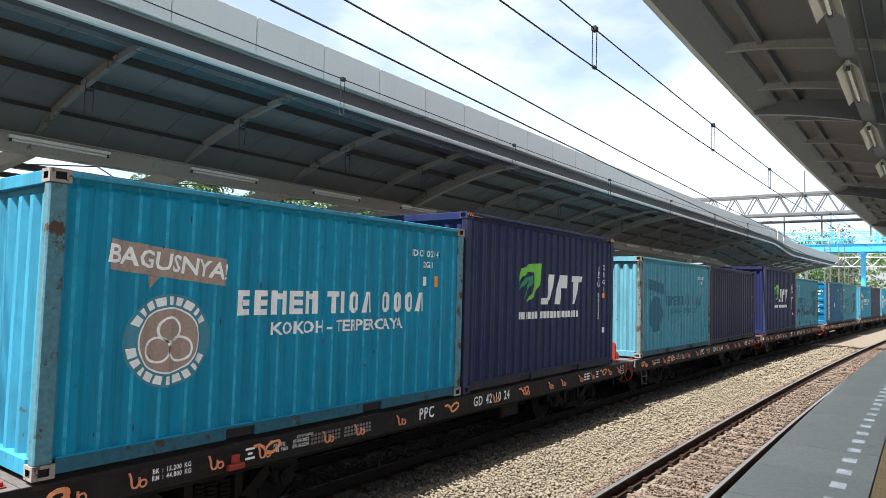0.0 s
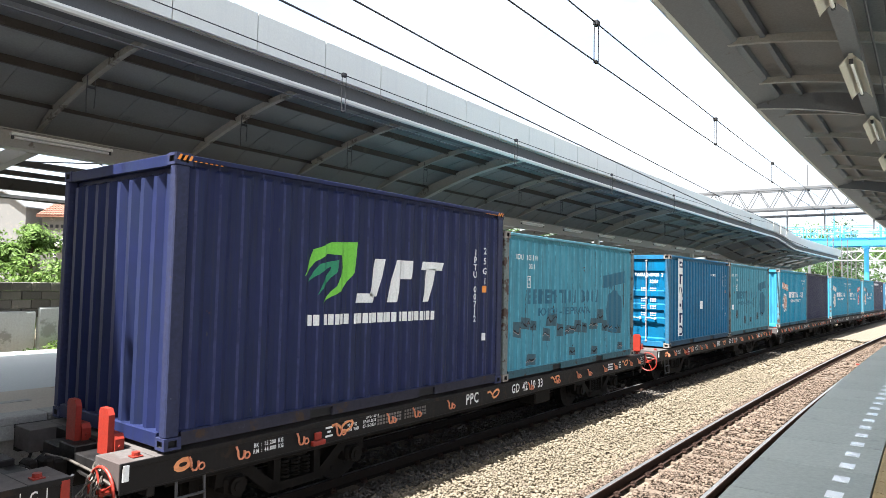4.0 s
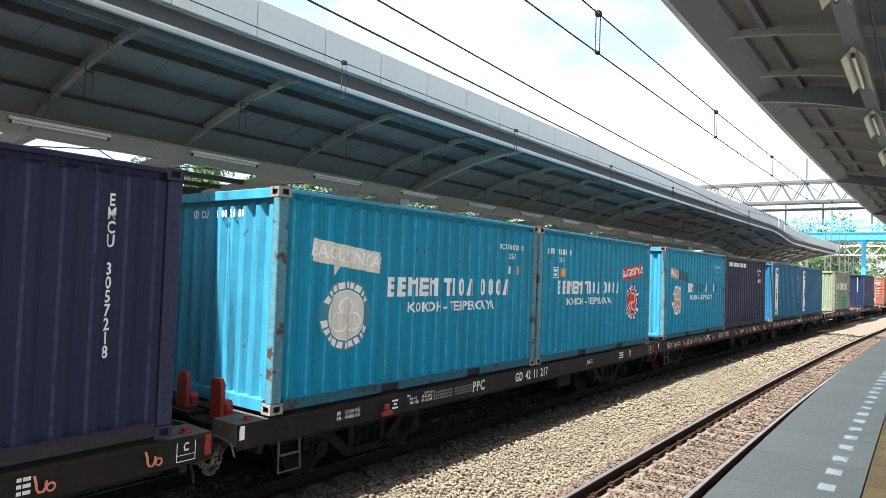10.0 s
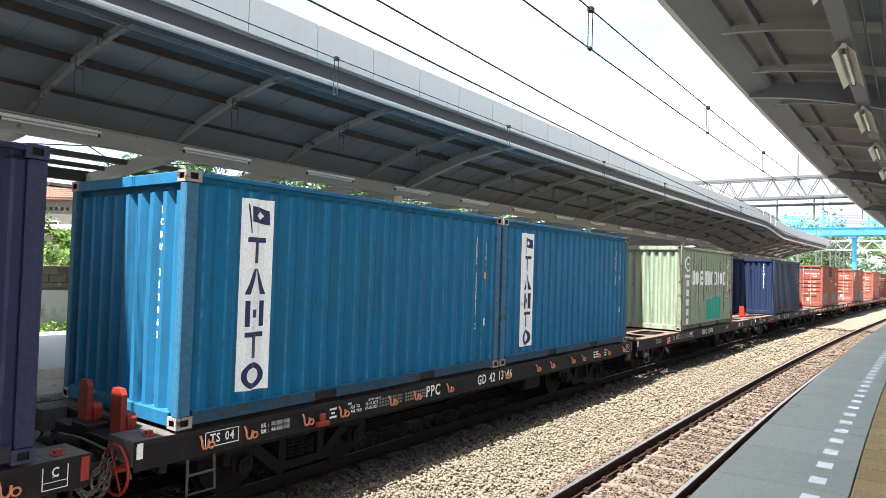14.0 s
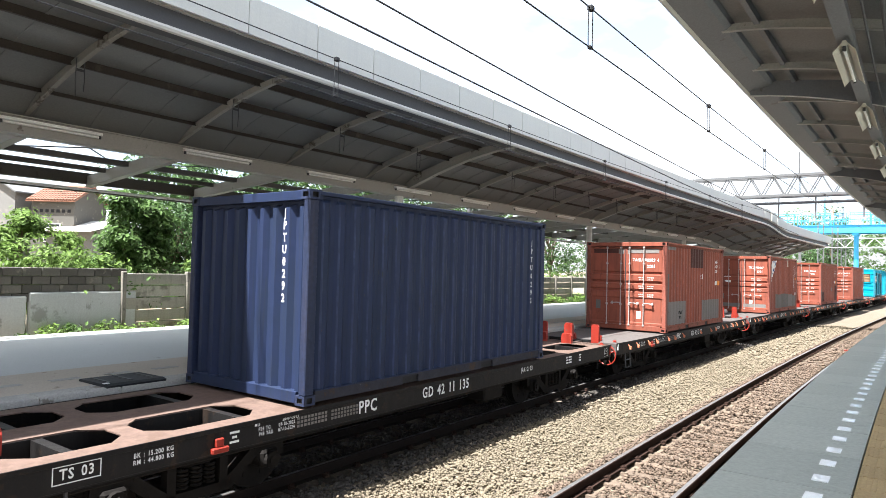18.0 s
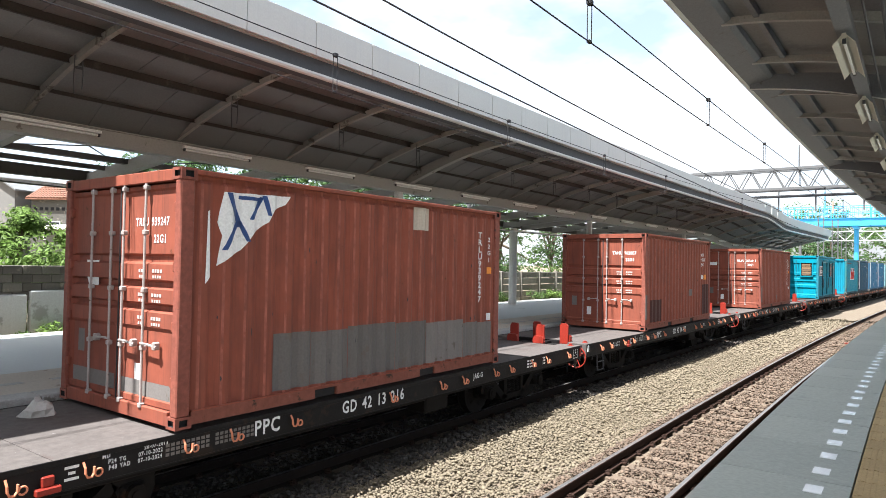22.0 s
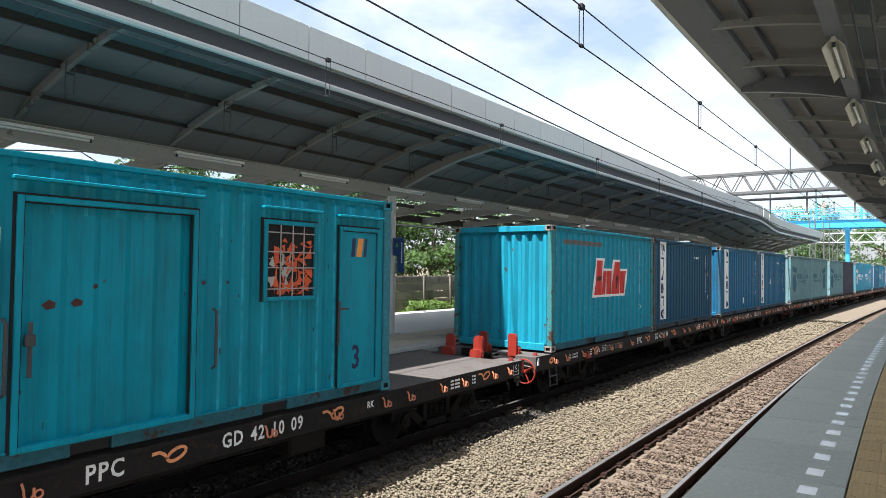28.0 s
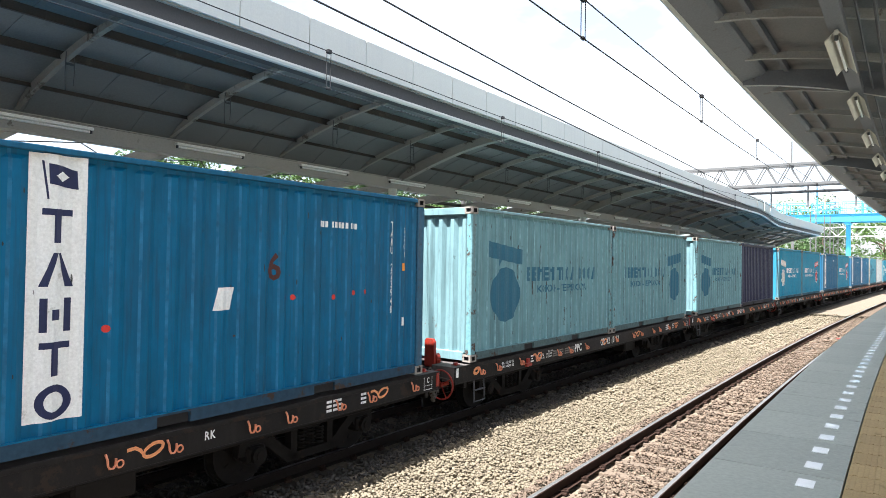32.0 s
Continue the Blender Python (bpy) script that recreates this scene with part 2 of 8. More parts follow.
    rm.inputs["To Min"].default_value, rm.inputs["To Max"].default_value = max(0.02, rough - 0.1), min(1.0, rough + 0.1)
    L(rr, rm.inputs["Value"])
    L(rm.outputs["Result"], b.inputs["Roughness"])
    if bump:
        bp = nt.nodes.new("ShaderNodeBump")
        bp.inputs["Strength"].default_value, bp.inputs["Distance"].default_value = bump, 0.01
        L(noise_node(bump_scale, 4.0), bp.inputs["Height"])
        L(bp.outputs["Normal"], b.inputs["Normal"])
    return m


RUST = (0.085, 0.038, 0.02)
DIRT = (0.09, 0.075, 0.06)


def container_paint(name, colour, rust=0.12, rough=0.42, fade=0.25):
    pale = tuple(min(1, c * 1.3 + 0.005) for c in colour)
    return surface(name, colour, rough, 0.0, spots=RUST, spot_amount=rust, spot_scale=5.0, grain=0.07, grain_scale=6.0, bump=0.22,
                   bump_scale=9.0, streaks=pale, streak_amount=fade, vary=0.07, scuff=tuple(c * 0.3 + 0.008 for c in colour), pale=tuple(c * 1.2 + 0.012 for c in colour), spec=0.13,
                   film=tuple(c * 0.68 + d for c, d in zip(colour, (0.006, 0.009, 0.009))))


def post_paint(name, colour, rust=0.35):
    """The same paint on the corner posts, worn through to primer and rust."""
    k = 0.02 if sum(colour) < 0.16 else 0.15
    base = tuple(c * (1 - k) + d * k for c, d in zip(colour, (0.13, 0.10, 0.08)))
    return surface(name, base, 0.65, 0.0, spots=(0.055, 0.033, 0.024), spot_amount=rust, spot_scale=4.0, grain=0.25, grain_scale=20.0, bump=0.3,
                   bump_scale=25.0, streaks=(0.13, 0.08, 0.05), streak_amount=rust * 0.8, vary=0.15, wear=tuple(c * 0.9 + 0.06 for c in colour))


PAINT = {
    "teal": container_paint("teal_paint", (0.007, 0.228, 0.37), 0.16, 0.42, 0.15),
    "pale": container_paint("faded_turquoise_paint", (0.072, 0.262, 0.34), 0.2, 0.55, 0.35),
    "paler": container_paint("bleached_turquoise_paint", (0.150, 0.285, 0.312), 0.16, 0.6, 0.3),
    "blue": container_paint("blue_paint", (0.004, 0.108, 0.222), 0.1),
    "navy": container_paint("navy_paint", (0.018, 0.0195, 0.05), 0.08, 0.45, 0.25),
    "red": container_paint("oxide_red_paint", (0.25, 0.073, 0.046), 0.18, 0.55, 0.12),
    "green": surface("pale_green_paint", (0.205, 0.255, 0.175), 0.55, spots=RUST, spot_amount=0.22, spot_scale=4.0, grain=0.08, grain_scale=6.0, streaks=(0.14, 0.065, 0.03), streak_amount=0.95, scuff=(0.10, 0.05, 0.03)),
    "green_sea": container_paint("sea_green_paint", (0.004, 0.245, 0.355), 0.1),
    "cyan": container_paint("cyan_paint", (0.006, 0.25, 0.345), 0.1),
    "white": container_paint("white_paint", (0.62, 0.64, 0.62), 0.15),
}
PAINT["navy_tall"] = container_paint("deep_navy_paint", (0.015, 0.020, 0.066), 0.05, 0.45, 0.25)
PAINT["dusk_blue"] = container_paint("dusty_dark_blue_paint", (0.010, 0.072, 0.135), 0.3, 0.55, 0.3)
PAINT["indigo"] = container_paint("indigo_paint", (0.018, 0.027, 0.064), 0.06, 0.45, 0.25)
# greyer ends and grimy bottom rails of the same boxes
TINTS = {"teal": (0.010, 0.238, 0.375), "pale": (0.072, 0.262, 0.34), "paler": (0.150, 0.285, 0.312), "blue": (0.004, 0.108, 0.222), "dusk_blue": (0.010, 0.072, 0.135), "green_sea": (0.004, 0.245, 0.355), "cyan": (0.006, 0.25, 0.345),
         "navy": (0.018, 0.0195, 0.05), "navy_tall": (0.015, 0.020, 0.066), "indigo": (0.018, 0.027, 0.064), "red": (0.25, 0.073, 0.046), "green": (0.205, 0.255, 0.175), "white": (0.62, 0.64, 0.62)}
END = {k: container_paint("greyed_" + k + "_end_paint", tuple(a * (1 - m) + 0.36 * m for a in TINTS[k]), 0.22, 0.6, 0.4) for k, m in (("teal", 0.10), ("pale", 0.12), ("paler", 0.14), ("blue", 0.035), ("green_sea", 0.03))}
GRIME = {k: surface("grimy_" + k + "_rail_paint", tuple(a * (0.7 if k == "red" else 0.30) + b for a, b in zip(c, (0.024, 0.022, 0.020))), 0.7, 0.0, spots=(0.05, 0.033, 0.024), spot_amount=0.45, spot_scale=3.0, grain=0.2, grain_scale=14, wear=tuple(a * 0.6 + 0.10 for a in c), spec=0.13) for k, c in TINTS.items()}
# paler paint along the folds, standing in for light caught on their edges
FOLD_LIGHT = {k: surface("lit_" + k + "_fold_paint", tuple(a * (1.3 if sum(c) < 0.2 else 1.1) + (0.009 if sum(c) < 0.2 else 0.014) for a in c), 0.5, 0.0, grain=0.35, grain_scale=7.0, spots=c, spot_amount=0.5, spot_scale=3.0, spec=0.2) for k, c in TINTS.items()}
M_PATCH = surface("sea_green_patch_paint", (0.02, 0.26, 0.20), 0.55, spots=RUST, spot_amount=0.1, spot_scale=5, grain=0.08, grain_scale=6)
RUSTY = {"pale": 0.62, "paler": 0.5, "teal": 0.55, "green": 0.6, "green_sea": 0.5, "red": 0.25, "blue": 0.35, "dusk_blue": 0.7}
POST = {k: post_paint("worn_" + k + "_post_paint", c, RUSTY.get(k, 0.12)) for k, c in (
    ("teal", (0.065, 0.215, 0.275)), ("pale", (0.13, 0.165, 0.16)), ("paler", (0.15, 0.34, 0.38)), ("blue", (0.004, 0.10, 0.19)), ("dusk_blue", (0.05, 0.06, 0.075)), ("navy", (0.016, 0.02, 0.055)), ("navy_tall", (0.016, 0.022, 0.065)), ("indigo", (0.012, 0.021, 0.055)), ("red", (0.22, 0.055, 0.035)),
    ("green", (0.20, 0.22, 0.14)), ("green_sea", (0.02, 0.22, 0.24)), ("cyan", (0.004, 0.20, 0.27)), ("white", (0.5, 0.5, 0.48)))}
M_CAST = surface("worn_casting_steel", (0.24, 0.215, 0.19), 0.7, 0.0, spots=RUST, spot_amount=0.5, spot_scale=9)
M_DARK = surface("dark_recess", (0.012, 0.012, 0.013), 0.8)
M_BAR = surface("galvanised_bar", (0.36, 0.32, 0.30), 0.55, 0.1, spots=RUST, spot_amount=0.25, spot_scale=12)
M_SILL = surface("black_frame_paint", (0.012, 0.011, 0.011), 0.6, spots=(0.024, 0.017, 0.013), spot_amount=0.5, spot_scale=4, streaks=DIRT, streak_amount=0.08, spec=0.15)
M_DECK = surface("worn_deck_steel", (0.09, 0.079, 0.074), 0.75, 0.0, spots=(0.075, 0.06, 0.055), spot_amount=0.5, spot_scale=1.1, grain=0.2, grain_scale=12, wear=(0.18, 0.17, 0.165), spec=0.2)
M_DECK2 = surface("brown_open_deck", (0.12, 0.08, 0.064), 0.75, 0.0, spots=(0.10, 0.065, 0.05), spot_amount=0.5, spot_scale=1.3, grain=0.2, grain_scale=12, wear=(0.17, 0.13, 0.112), spec=0.2)
M_BOGIE = surface("grimy_cast_iron", (0.012, 0.0105, 0.0095), 0.8, 0.0, spots=(0.03, 0.018, 0.012), spot_amount=0.3, spec=0.12)
M_REDP = surface("red_bracket_paint", (0.24, 0.022, 0.012), 0.5, spots=DIRT, spot_amount=0.3, spot_scale=8)
M_RUST = surface("flaking_rust", (0.15, 0.075, 0.04), 0.9, spots=(0.07, 0.03, 0.02), spot_amount=0.5, spot_scale=14, grain=0.3)
M_CHAIN = surface("dull_galvanised_chain", (0.11, 0.095, 0.08), 0.55, 0.3, spots=RUST, spot_amount=0.3, spot_scale=20)
M_CRAYON = surface("orange_crayon", (0.72, 0.30, 0.13), 0.7, grain=0.2, grain_scale=30)
M_ORANGE = surface("orange_hook_paint", (0.60, 0.22, 0.12), 0.55, spots=RUST, spot_amount=0.3, spot_scale=15)
M_WHITE = surface("white_stencil", (0.72, 0.73, 0.72), 0.6, wear=(0.3, 0.32, 0.33))
M_WHITE2 = surface("white_sticker", (0.78, 0.79, 0.78), 0.5, spots=(0.5, 0.5, 0.47), spot_amount=0.3, spot_scale=3)
M_PALEINK = surface("pale_pink_stencil", (0.50, 0.40, 0.37), 0.6)
M_INK = surface("dark_blue_ink", (0.012, 0.018, 0.07), 0.5)
M_BLACK = surface("black_ink", (0.012, 0.012, 0.014), 0.5)
M_REDINK = surface("red_ink", (0.55, 0.03, 0.02), 0.5)
M_GREENINK = surface("green_ink", (0.16, 0.50, 0.05), 0.5)
M_DEEPGREEN = surface("deep_green_ink", (0.02, 0.22, 0.11), 0.5)
M_ORINK = surface("orange_ink", (0.80, 0.28, 0.04), 0.5)
M_CREAM = surface("faded_cream_print", (0.62, 0.60, 0.52), 0.6, wear=(0.10, 0.33, 0.38), spots=(0.4, 0.42, 0.38), spot_amount=0.3)
M_DUSTTAN = surface("dusty_tan_ink", (0.30, 0.225, 0.185), 0.6, grain=0.15, spots=(0.22, 0.17, 0.14), spot_amount=0.3)
M_TAN = surface("faded_orange_print", (0.52, 0.31, 0.23), 0.6, wear=(0.25, 0.33, 0.33))
M_GHOST = surface("ghost_of_old_print", (0.022, 0.115, 0.175), 0.6, wear=(0.04, 0.17, 0.235))
M_SEALBACK = surface("clouded_sticker_film", (0.05, 0.20, 0.27), 0.5, spots=(0.02, 0.19, 0.27), spot_amount=0.5, spot_scale=4)
M_PRIMER = surface("grey_primer_patch", (0.15, 0.137, 0.128), 0.7, spots=(0.12, 0.10, 0.085), spot_amount=0.4, vary=0.22)
M_PRIMER2 = surface("dull_teal_primer_patch", (0.048, 0.10, 0.125), 0.7, spots=(0.10, 0.07, 0.07), spot_amount=0.4, spot_scale=6)
M_GRIME = surface("bare_dark_metal", (0.03, 0.035, 0.04), 0.7)
M_MAROON = surface("dark_red_patch", (0.06, 0.017, 0.013), 0.6)
M_CONC = surface("platform_concrete", (0.41, 0.435, 0.385), 0.75, spots=(0.34, 0.36, 0.32), spot_amount=0.4, spot_scale=1.2, grain=0.10, grain_scale=25, bump=0.25, vary=0.05)
M_EDGE = surface("pale_coping", (0.42, 0.41, 0.38), 0.8, spots=(0.22, 0.20, 0.17), spot_amount=0.4, grain=0.2)
M_ASPH = surface("grey_platform_paving", (0.53, 0.55, 0.535), 0.7, spots=(0.20, 0.20, 0.19), spot_amount=0.3, spot_scale=0.7, grain=0.08)
M_TAC = surface("tan_tactile_tile", (0.46, 0.33, 0.16), 0.75, spots=(0.32, 0.225, 0.10), spot_amount=0.3, vary=0.10)
M_TAC2 = surface("sandy_tile", (0.50, 0.44, 0.36), 0.8, spots=(0.3, 0.25, 0.2), spot_amount=0.3, vary=0.12)
M_DASH = surface("white_platform_mark", (0.90, 0.91, 0.90), 0.22, grain=0.03, bump=0.04, spec=1.0)
M_STONE2 = surface("rust_stained_stone", (0.118, 0.085, 0.062), 0.9, grain=0.35, grain_scale=40, island=0.38, bump=0.4)
# near-black stone: the train's shade is put into its colour
M_STONE3 = surface("train_shade_stone", (0.06, 0.053, 0.046), 0.9, grain=0.3, island=0.4, bump=0.3)
M_STONE = surface("ballast_stone", (0.166, 0.137, 0.095), 0.9, grain=0.2, grain_scale=40, island=0.14, bump=0.3)
M_BED = surface("ballast_bed", (0.15, 0.122, 0.088), 0.95, spots=(0.13, 0.10, 0.075), spot_amount=0.7, spot_scale=14, grain=0.5, grain_scale=18, bump=1.0, bump_scale=22)
M_SOIL = surface("dry_soil", (0.20, 0.16, 0.11), 0.95, spots=(0.10, 0.12, 0.05), spot_amount=0.5, spot_scale=0.8, grain=0.3, bump=0.5)
# rail of the far track, darkened to carry the shade under the wagons
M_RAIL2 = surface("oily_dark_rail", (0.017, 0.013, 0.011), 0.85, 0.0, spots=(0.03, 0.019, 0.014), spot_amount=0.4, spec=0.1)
M_RAIL = surface("rusty_rail", (0.036, 0.021, 0.016), 0.85, 0.0, spots=(0.026, 0.016, 0.013), spot_amount=0.5, spec=0.1)
M_RAILTOP = surface("worn_rail_head", (0.30, 0.29, 0.28), 0.35, 0.8)
M_SLEEPER = surface("sleeper_concrete", (0.118, 0.088, 0.065), 0.85, spots=(0.15, 0.110, 0.078), spot_amount=0.5, vary=0.15, grain=0.2)
# darker sleeper copy with the train's shade in its colour
M_SLEEPER2 = surface("shaded_sleeper", (0.055, 0.045, 0.038), 0.85, grain=0.2)
M_ROOF = surface("grey_roof_sheet", (0.170, 0.174, 0.173), 0.55, 0.0, grain=0.10, spots=(0.12, 0.123, 0.125), spot_amount=0.35, spot_scale=1.0, vary=0.05)
M_ROOF2 = surface("dark_roof_sheet", (0.19, 0.183, 0.176), 0.6, 0.0, grain=0.12, spots=(0.15, 0.146, 0.143), spot_amount=0.4, spot_scale=1.0)
M_STEEL = surface("grey_painted_steel", (0.34, 0.33, 0.305), 0.55, grain=0.08, spots=(0.17, 0.15, 0.13), spot_amount=0.3)
M_ARM = surface("weathered_arm_steel", (0.32, 0.31, 0.285), 0.6, grain=0.1, spots=(0.12, 0.10, 0.085), spot_amount=0.3)
M_FARRIB = surface("dusty_rib_steel", (0.27, 0.255, 0.23), 0.6, grain=0.12, spots=(0.10, 0.085, 0.07), spot_amount=0.45, spot_scale=2.0, vary=0.15)
M_PURLIN = surface("brown_purlin_steel", (0.034, 0.028, 0.024), 0.65, grain=0.2, spots=(0.06, 0.05, 0.042), spot_amount=0.4)
M_DSTEEL = surface("dark_painted_steel", (0.055, 0.056, 0.06), 0.6, grain=0.1)
M_REAR = surface("brown_grey_purlin_steel", (0.085, 0.078, 0.068), 0.6, grain=0.12, spots=(0.055, 0.048, 0.04), spot_amount=0.4)
M_NEARSTEEL = surface("grey_gutter_steel", (0.15, 0.155, 0.165), 0.55, grain=0.1, spots=(0.11, 0.105, 0.10), spot_amount=0.3)
M_FASCIA = surface("pale_fascia_panel", (0.50, 0.505, 0.475), 0.45, grain=0.05, streaks=(0.42, 0.43, 0.43), streak_amount=0.4)
M_COLUMN = surface("cream_column_paint", (0.62, 0.61, 0.57), 0.55, streaks=(0.36, 0.34, 0.3), streak_amount=0.4)
M_LAMPSHADE = surface("dusty_cream_reflector", (0.50, 0.475, 0.40), 0.6, grain=0.06, spots=(0.36, 0.33, 0.27), spot_amount=0.3)
M_SCRAPE = surface("scraped_dark_metal", (0.045, 0.042, 0.04), 0.7, grain=0.3, spots=(0.11, 0.07, 0.05), spot_amount=0.4, spot_scale=9)
M_LAMP = surface("white_lamp_case", (0.84, 0.84, 0.81), 0.5)
M_WIRE = surface("dark_wire", (0.03, 0.03, 0.032), 0.6, 0.4)
M_GANTRY = surface("galvanised_gantry", (0.12, 0.12, 0.12), 0.55, 0.2)
M_BLUE = surface("light_blue_bridge_paint", (0.06, 0.36, 0.62), 0.5, streaks=(0.1, 0.25, 0.4), streak_amount=0.3)
M_WALL = surface("weathered_fence_panel", (0.29, 0.28, 0.235), 0.9, spots=(0.17, 0.163, 0.135), spot_amount=0.5, spot_scale=0.8, streaks=(0.09, 0.088, 0.07), streak_amount=0.4, grain=0.18, vary=0.3)
M_POST = surface("grey_fence_post", (0.21, 0.195, 0.165), 0.9, spots=(0.12, 0.115, 0.10), spot_amount=0.45, spot_scale=3, grain=0.2)
M_WALL2 = surface("old_white_plaster", (0.42, 0.44, 0.44), 0.9, spots=(0.26, 0.27, 0.255), spot_amount=0.45, spot_scale=1.3, streaks=(0.3, 0.3, 0.27), streak_amount=0.25, vary=0.06)
M_WALL3 = surface("sooty_blockwork", (0.115, 0.108, 0.094), 0.95, spots=(0.20, 0.18, 0.15), spot_amount=0.4, spot_scale=2.0, vary=0.3)
M_LEAF = surface("green_leaf", (0.085, 0.145, 0.043), 0.55, grain=0.25, island=0.55, bump=0.0, through=0.35, spec=0.15)
M_LEAF2 = surface("yellow_green_leaf", (0.13, 0.205, 0.05), 0.55, grain=0.25, island=0.5, bump=0.0, through=0.35, spec=0.15)
M_LEAF3 = surface("deep_green_leaf", (0.058, 0.105, 0.038), 0.5, grain=0.25, island=0.5, bump=0.0, through=0.35, spec=0.15)
M_BARK = surface("bark", (0.10, 0.075, 0.05), 0.9, bump=0.6)
M_TILE = surface("terracotta_tile", (0.20, 0.098, 0.066), 0.85, spots=(0.10, 0.06, 0.045), spot_amount=0.4, vary=0.3)
M_PLASTER = surface("grey_plaster", (0.16, 0.155, 0.145), 0.9, spots=(0.2, 0.18, 0.16), spot_amount=0.5)
M_TIN = surface("weathered_tin_sheet", (0.50, 0.48, 0.44), 0.6, spots=(0.30, 0.20, 0.14), spot_amount=0.4, spot_scale=1.2, streaks=(0.3, 0.26, 0.22), streak_amount=0.4)
M_VAN = surface("pale_van_paint", (0.55, 0.60, 0.66), 0.3)
M_GLASS = surface("dark_window_glass", (0.02, 0.022, 0.025), 0.1)
M_RUBBER = surface("black_rubber", (0.02, 0.022, 0.025), 0.7)
M_TARP = surface("orange_tarpaulin", (0.62, 0.09, 0.02), 0.4)
M_TIMBER = surface("old_timber_boards", (0.22, 0.14, 0.075), 0.8, grain=0.3)
M_BAG = surface("grey_plastic_sack", (0.38, 0.37, 0.34), 0.35)
M_SIGN = surface("blue_sign", (0.02, 0.06, 0.20), 0.4)


# ---- ground, tracks and platforms ----
def spans(y0, y1, step):
    n = max(1, round((y1 - y0) / step))
    return [y0 + (y1 - y0) * i / n for i in range(n + 1)]


def strip(prof, y0, y1, step=1.0, closed=True):
    """A profile of (s, z) carried along the line from y0 to y1."""
    sh = Shape()
    sh.sweep(prof, [(lambda s, z, y=y: on(s, y, z)) for y in spans(y0, y1, step)], closed)
    return sh


def setting(name, shape, mat, label, category, parent=None, smooth=False):
    return tagged(part(name, shape, mat, parent, smooth=smooth), label, category, kind="structure")


def build_ground():
    sh = Shape()
    g = [-2500, -900, -300, -120, -60, -30, -17.4, -15.39, -15.38]
    xs = g + [-9, -3, 0, 4] + [12, 40, 120, 300, 900, 2500]
    ys = [-2500, -600, -150] + list(range(-40, 125, 4)) + [200, 600, 2500]
    vs = [(x + (bend(max(-30, min(120, y))) if -20 < x < 15 else 0), y, 0.84 if x < -15.385 else -0.5) for y in ys for x in xs]
    w = len(xs)
    fs = [(j * w + i, j * w + i + 1, (j + 1) * w + i + 1, (j + 1) * w + i) for j in range(len(ys) - 1) for i in range(w - 1)]
    sh.add(vs, fs)
    setting("ground", sh, M_SOIL, "dry earth ground around the station", "ground")


build_ground()


def rail_profile(s):
    h = [(-0.062, -0.155), (0.062, -0.155), (0.062, -0.145), (0.012, -0.125), (0.008, -0.04), (0.034, -0.03), (0.034, -0.006), (0.026, 0.0)]
    full = h + [(-0.026, 0.0), (-0.034, -0.006), (-0.034, -0.03), (-0.008, -0.04), (-0.012, -0.125), (-0.062, -0.145)]
    return [(s + a, b) for a, b in full]


def build_track(name, centre, y0, y1, first, last):
    root = tagged(new(name), "railway track of rusty rails on concrete sleepers", "railway track", kind="structure")
    for sgn in (-1, 1):
        sh = strip(rail_profile(centre + sgn * 0.57), y0, y1, 1.5)
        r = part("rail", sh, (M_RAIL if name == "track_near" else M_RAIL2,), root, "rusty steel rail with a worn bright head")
        sh = strip([(centre + sgn * 0.57 - 0.027, 0.001), (centre + sgn * 0.57 + 0.027, 0.001), (centre + sgn * 0.57 + 0.02, 0.003), (centre + sgn * 0.57 - 0.02, 0.003)], y0, y1, 1.5)
        part("rail_head", sh, M_RAILTOP, r)
    sh = Shape()
    prof = [(-0.13, -0.36), (0.13, -0.36), (0.10, -0.182), (-0.10, -0.182)]
    sh.prism([(a, b) for a, b in prof], "x", -1.0, 1.0)
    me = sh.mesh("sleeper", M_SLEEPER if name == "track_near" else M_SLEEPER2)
    clip = Shape()
    for sgn in (-1, 1):
        for d in (-1, 1):
            x = sgn * 0.57 + d * 0.085
            clip.box(x - 0.03, x + 0.03, -0.05, 0.05, -0.17, -0.13, 0.01)
            clip.tube([(x - d * 0.05, -0.03, -0.125), (x, -0.04, -0.11), (x + d * 0.03, 0, -0.12), (x, 0.04, -0.11), (x - d * 0.05, 0.03, -0.125)], 0.01, 5)
    cme = clip.mesh("rail_clips", M_RAIL)
    y = first
    while y < last:
        sl = part("sleeper", me, None, root, at=along(centre, y, 0.0))
        if y < 32:
            part("rail_clips", cme, None, sl)
        y += 0.6
    return root


build_track("track_near", TRACK, -40, 150, -5.8, 75)
build_track("track_far", TRAIN, -40, 150, -5.8, 60)


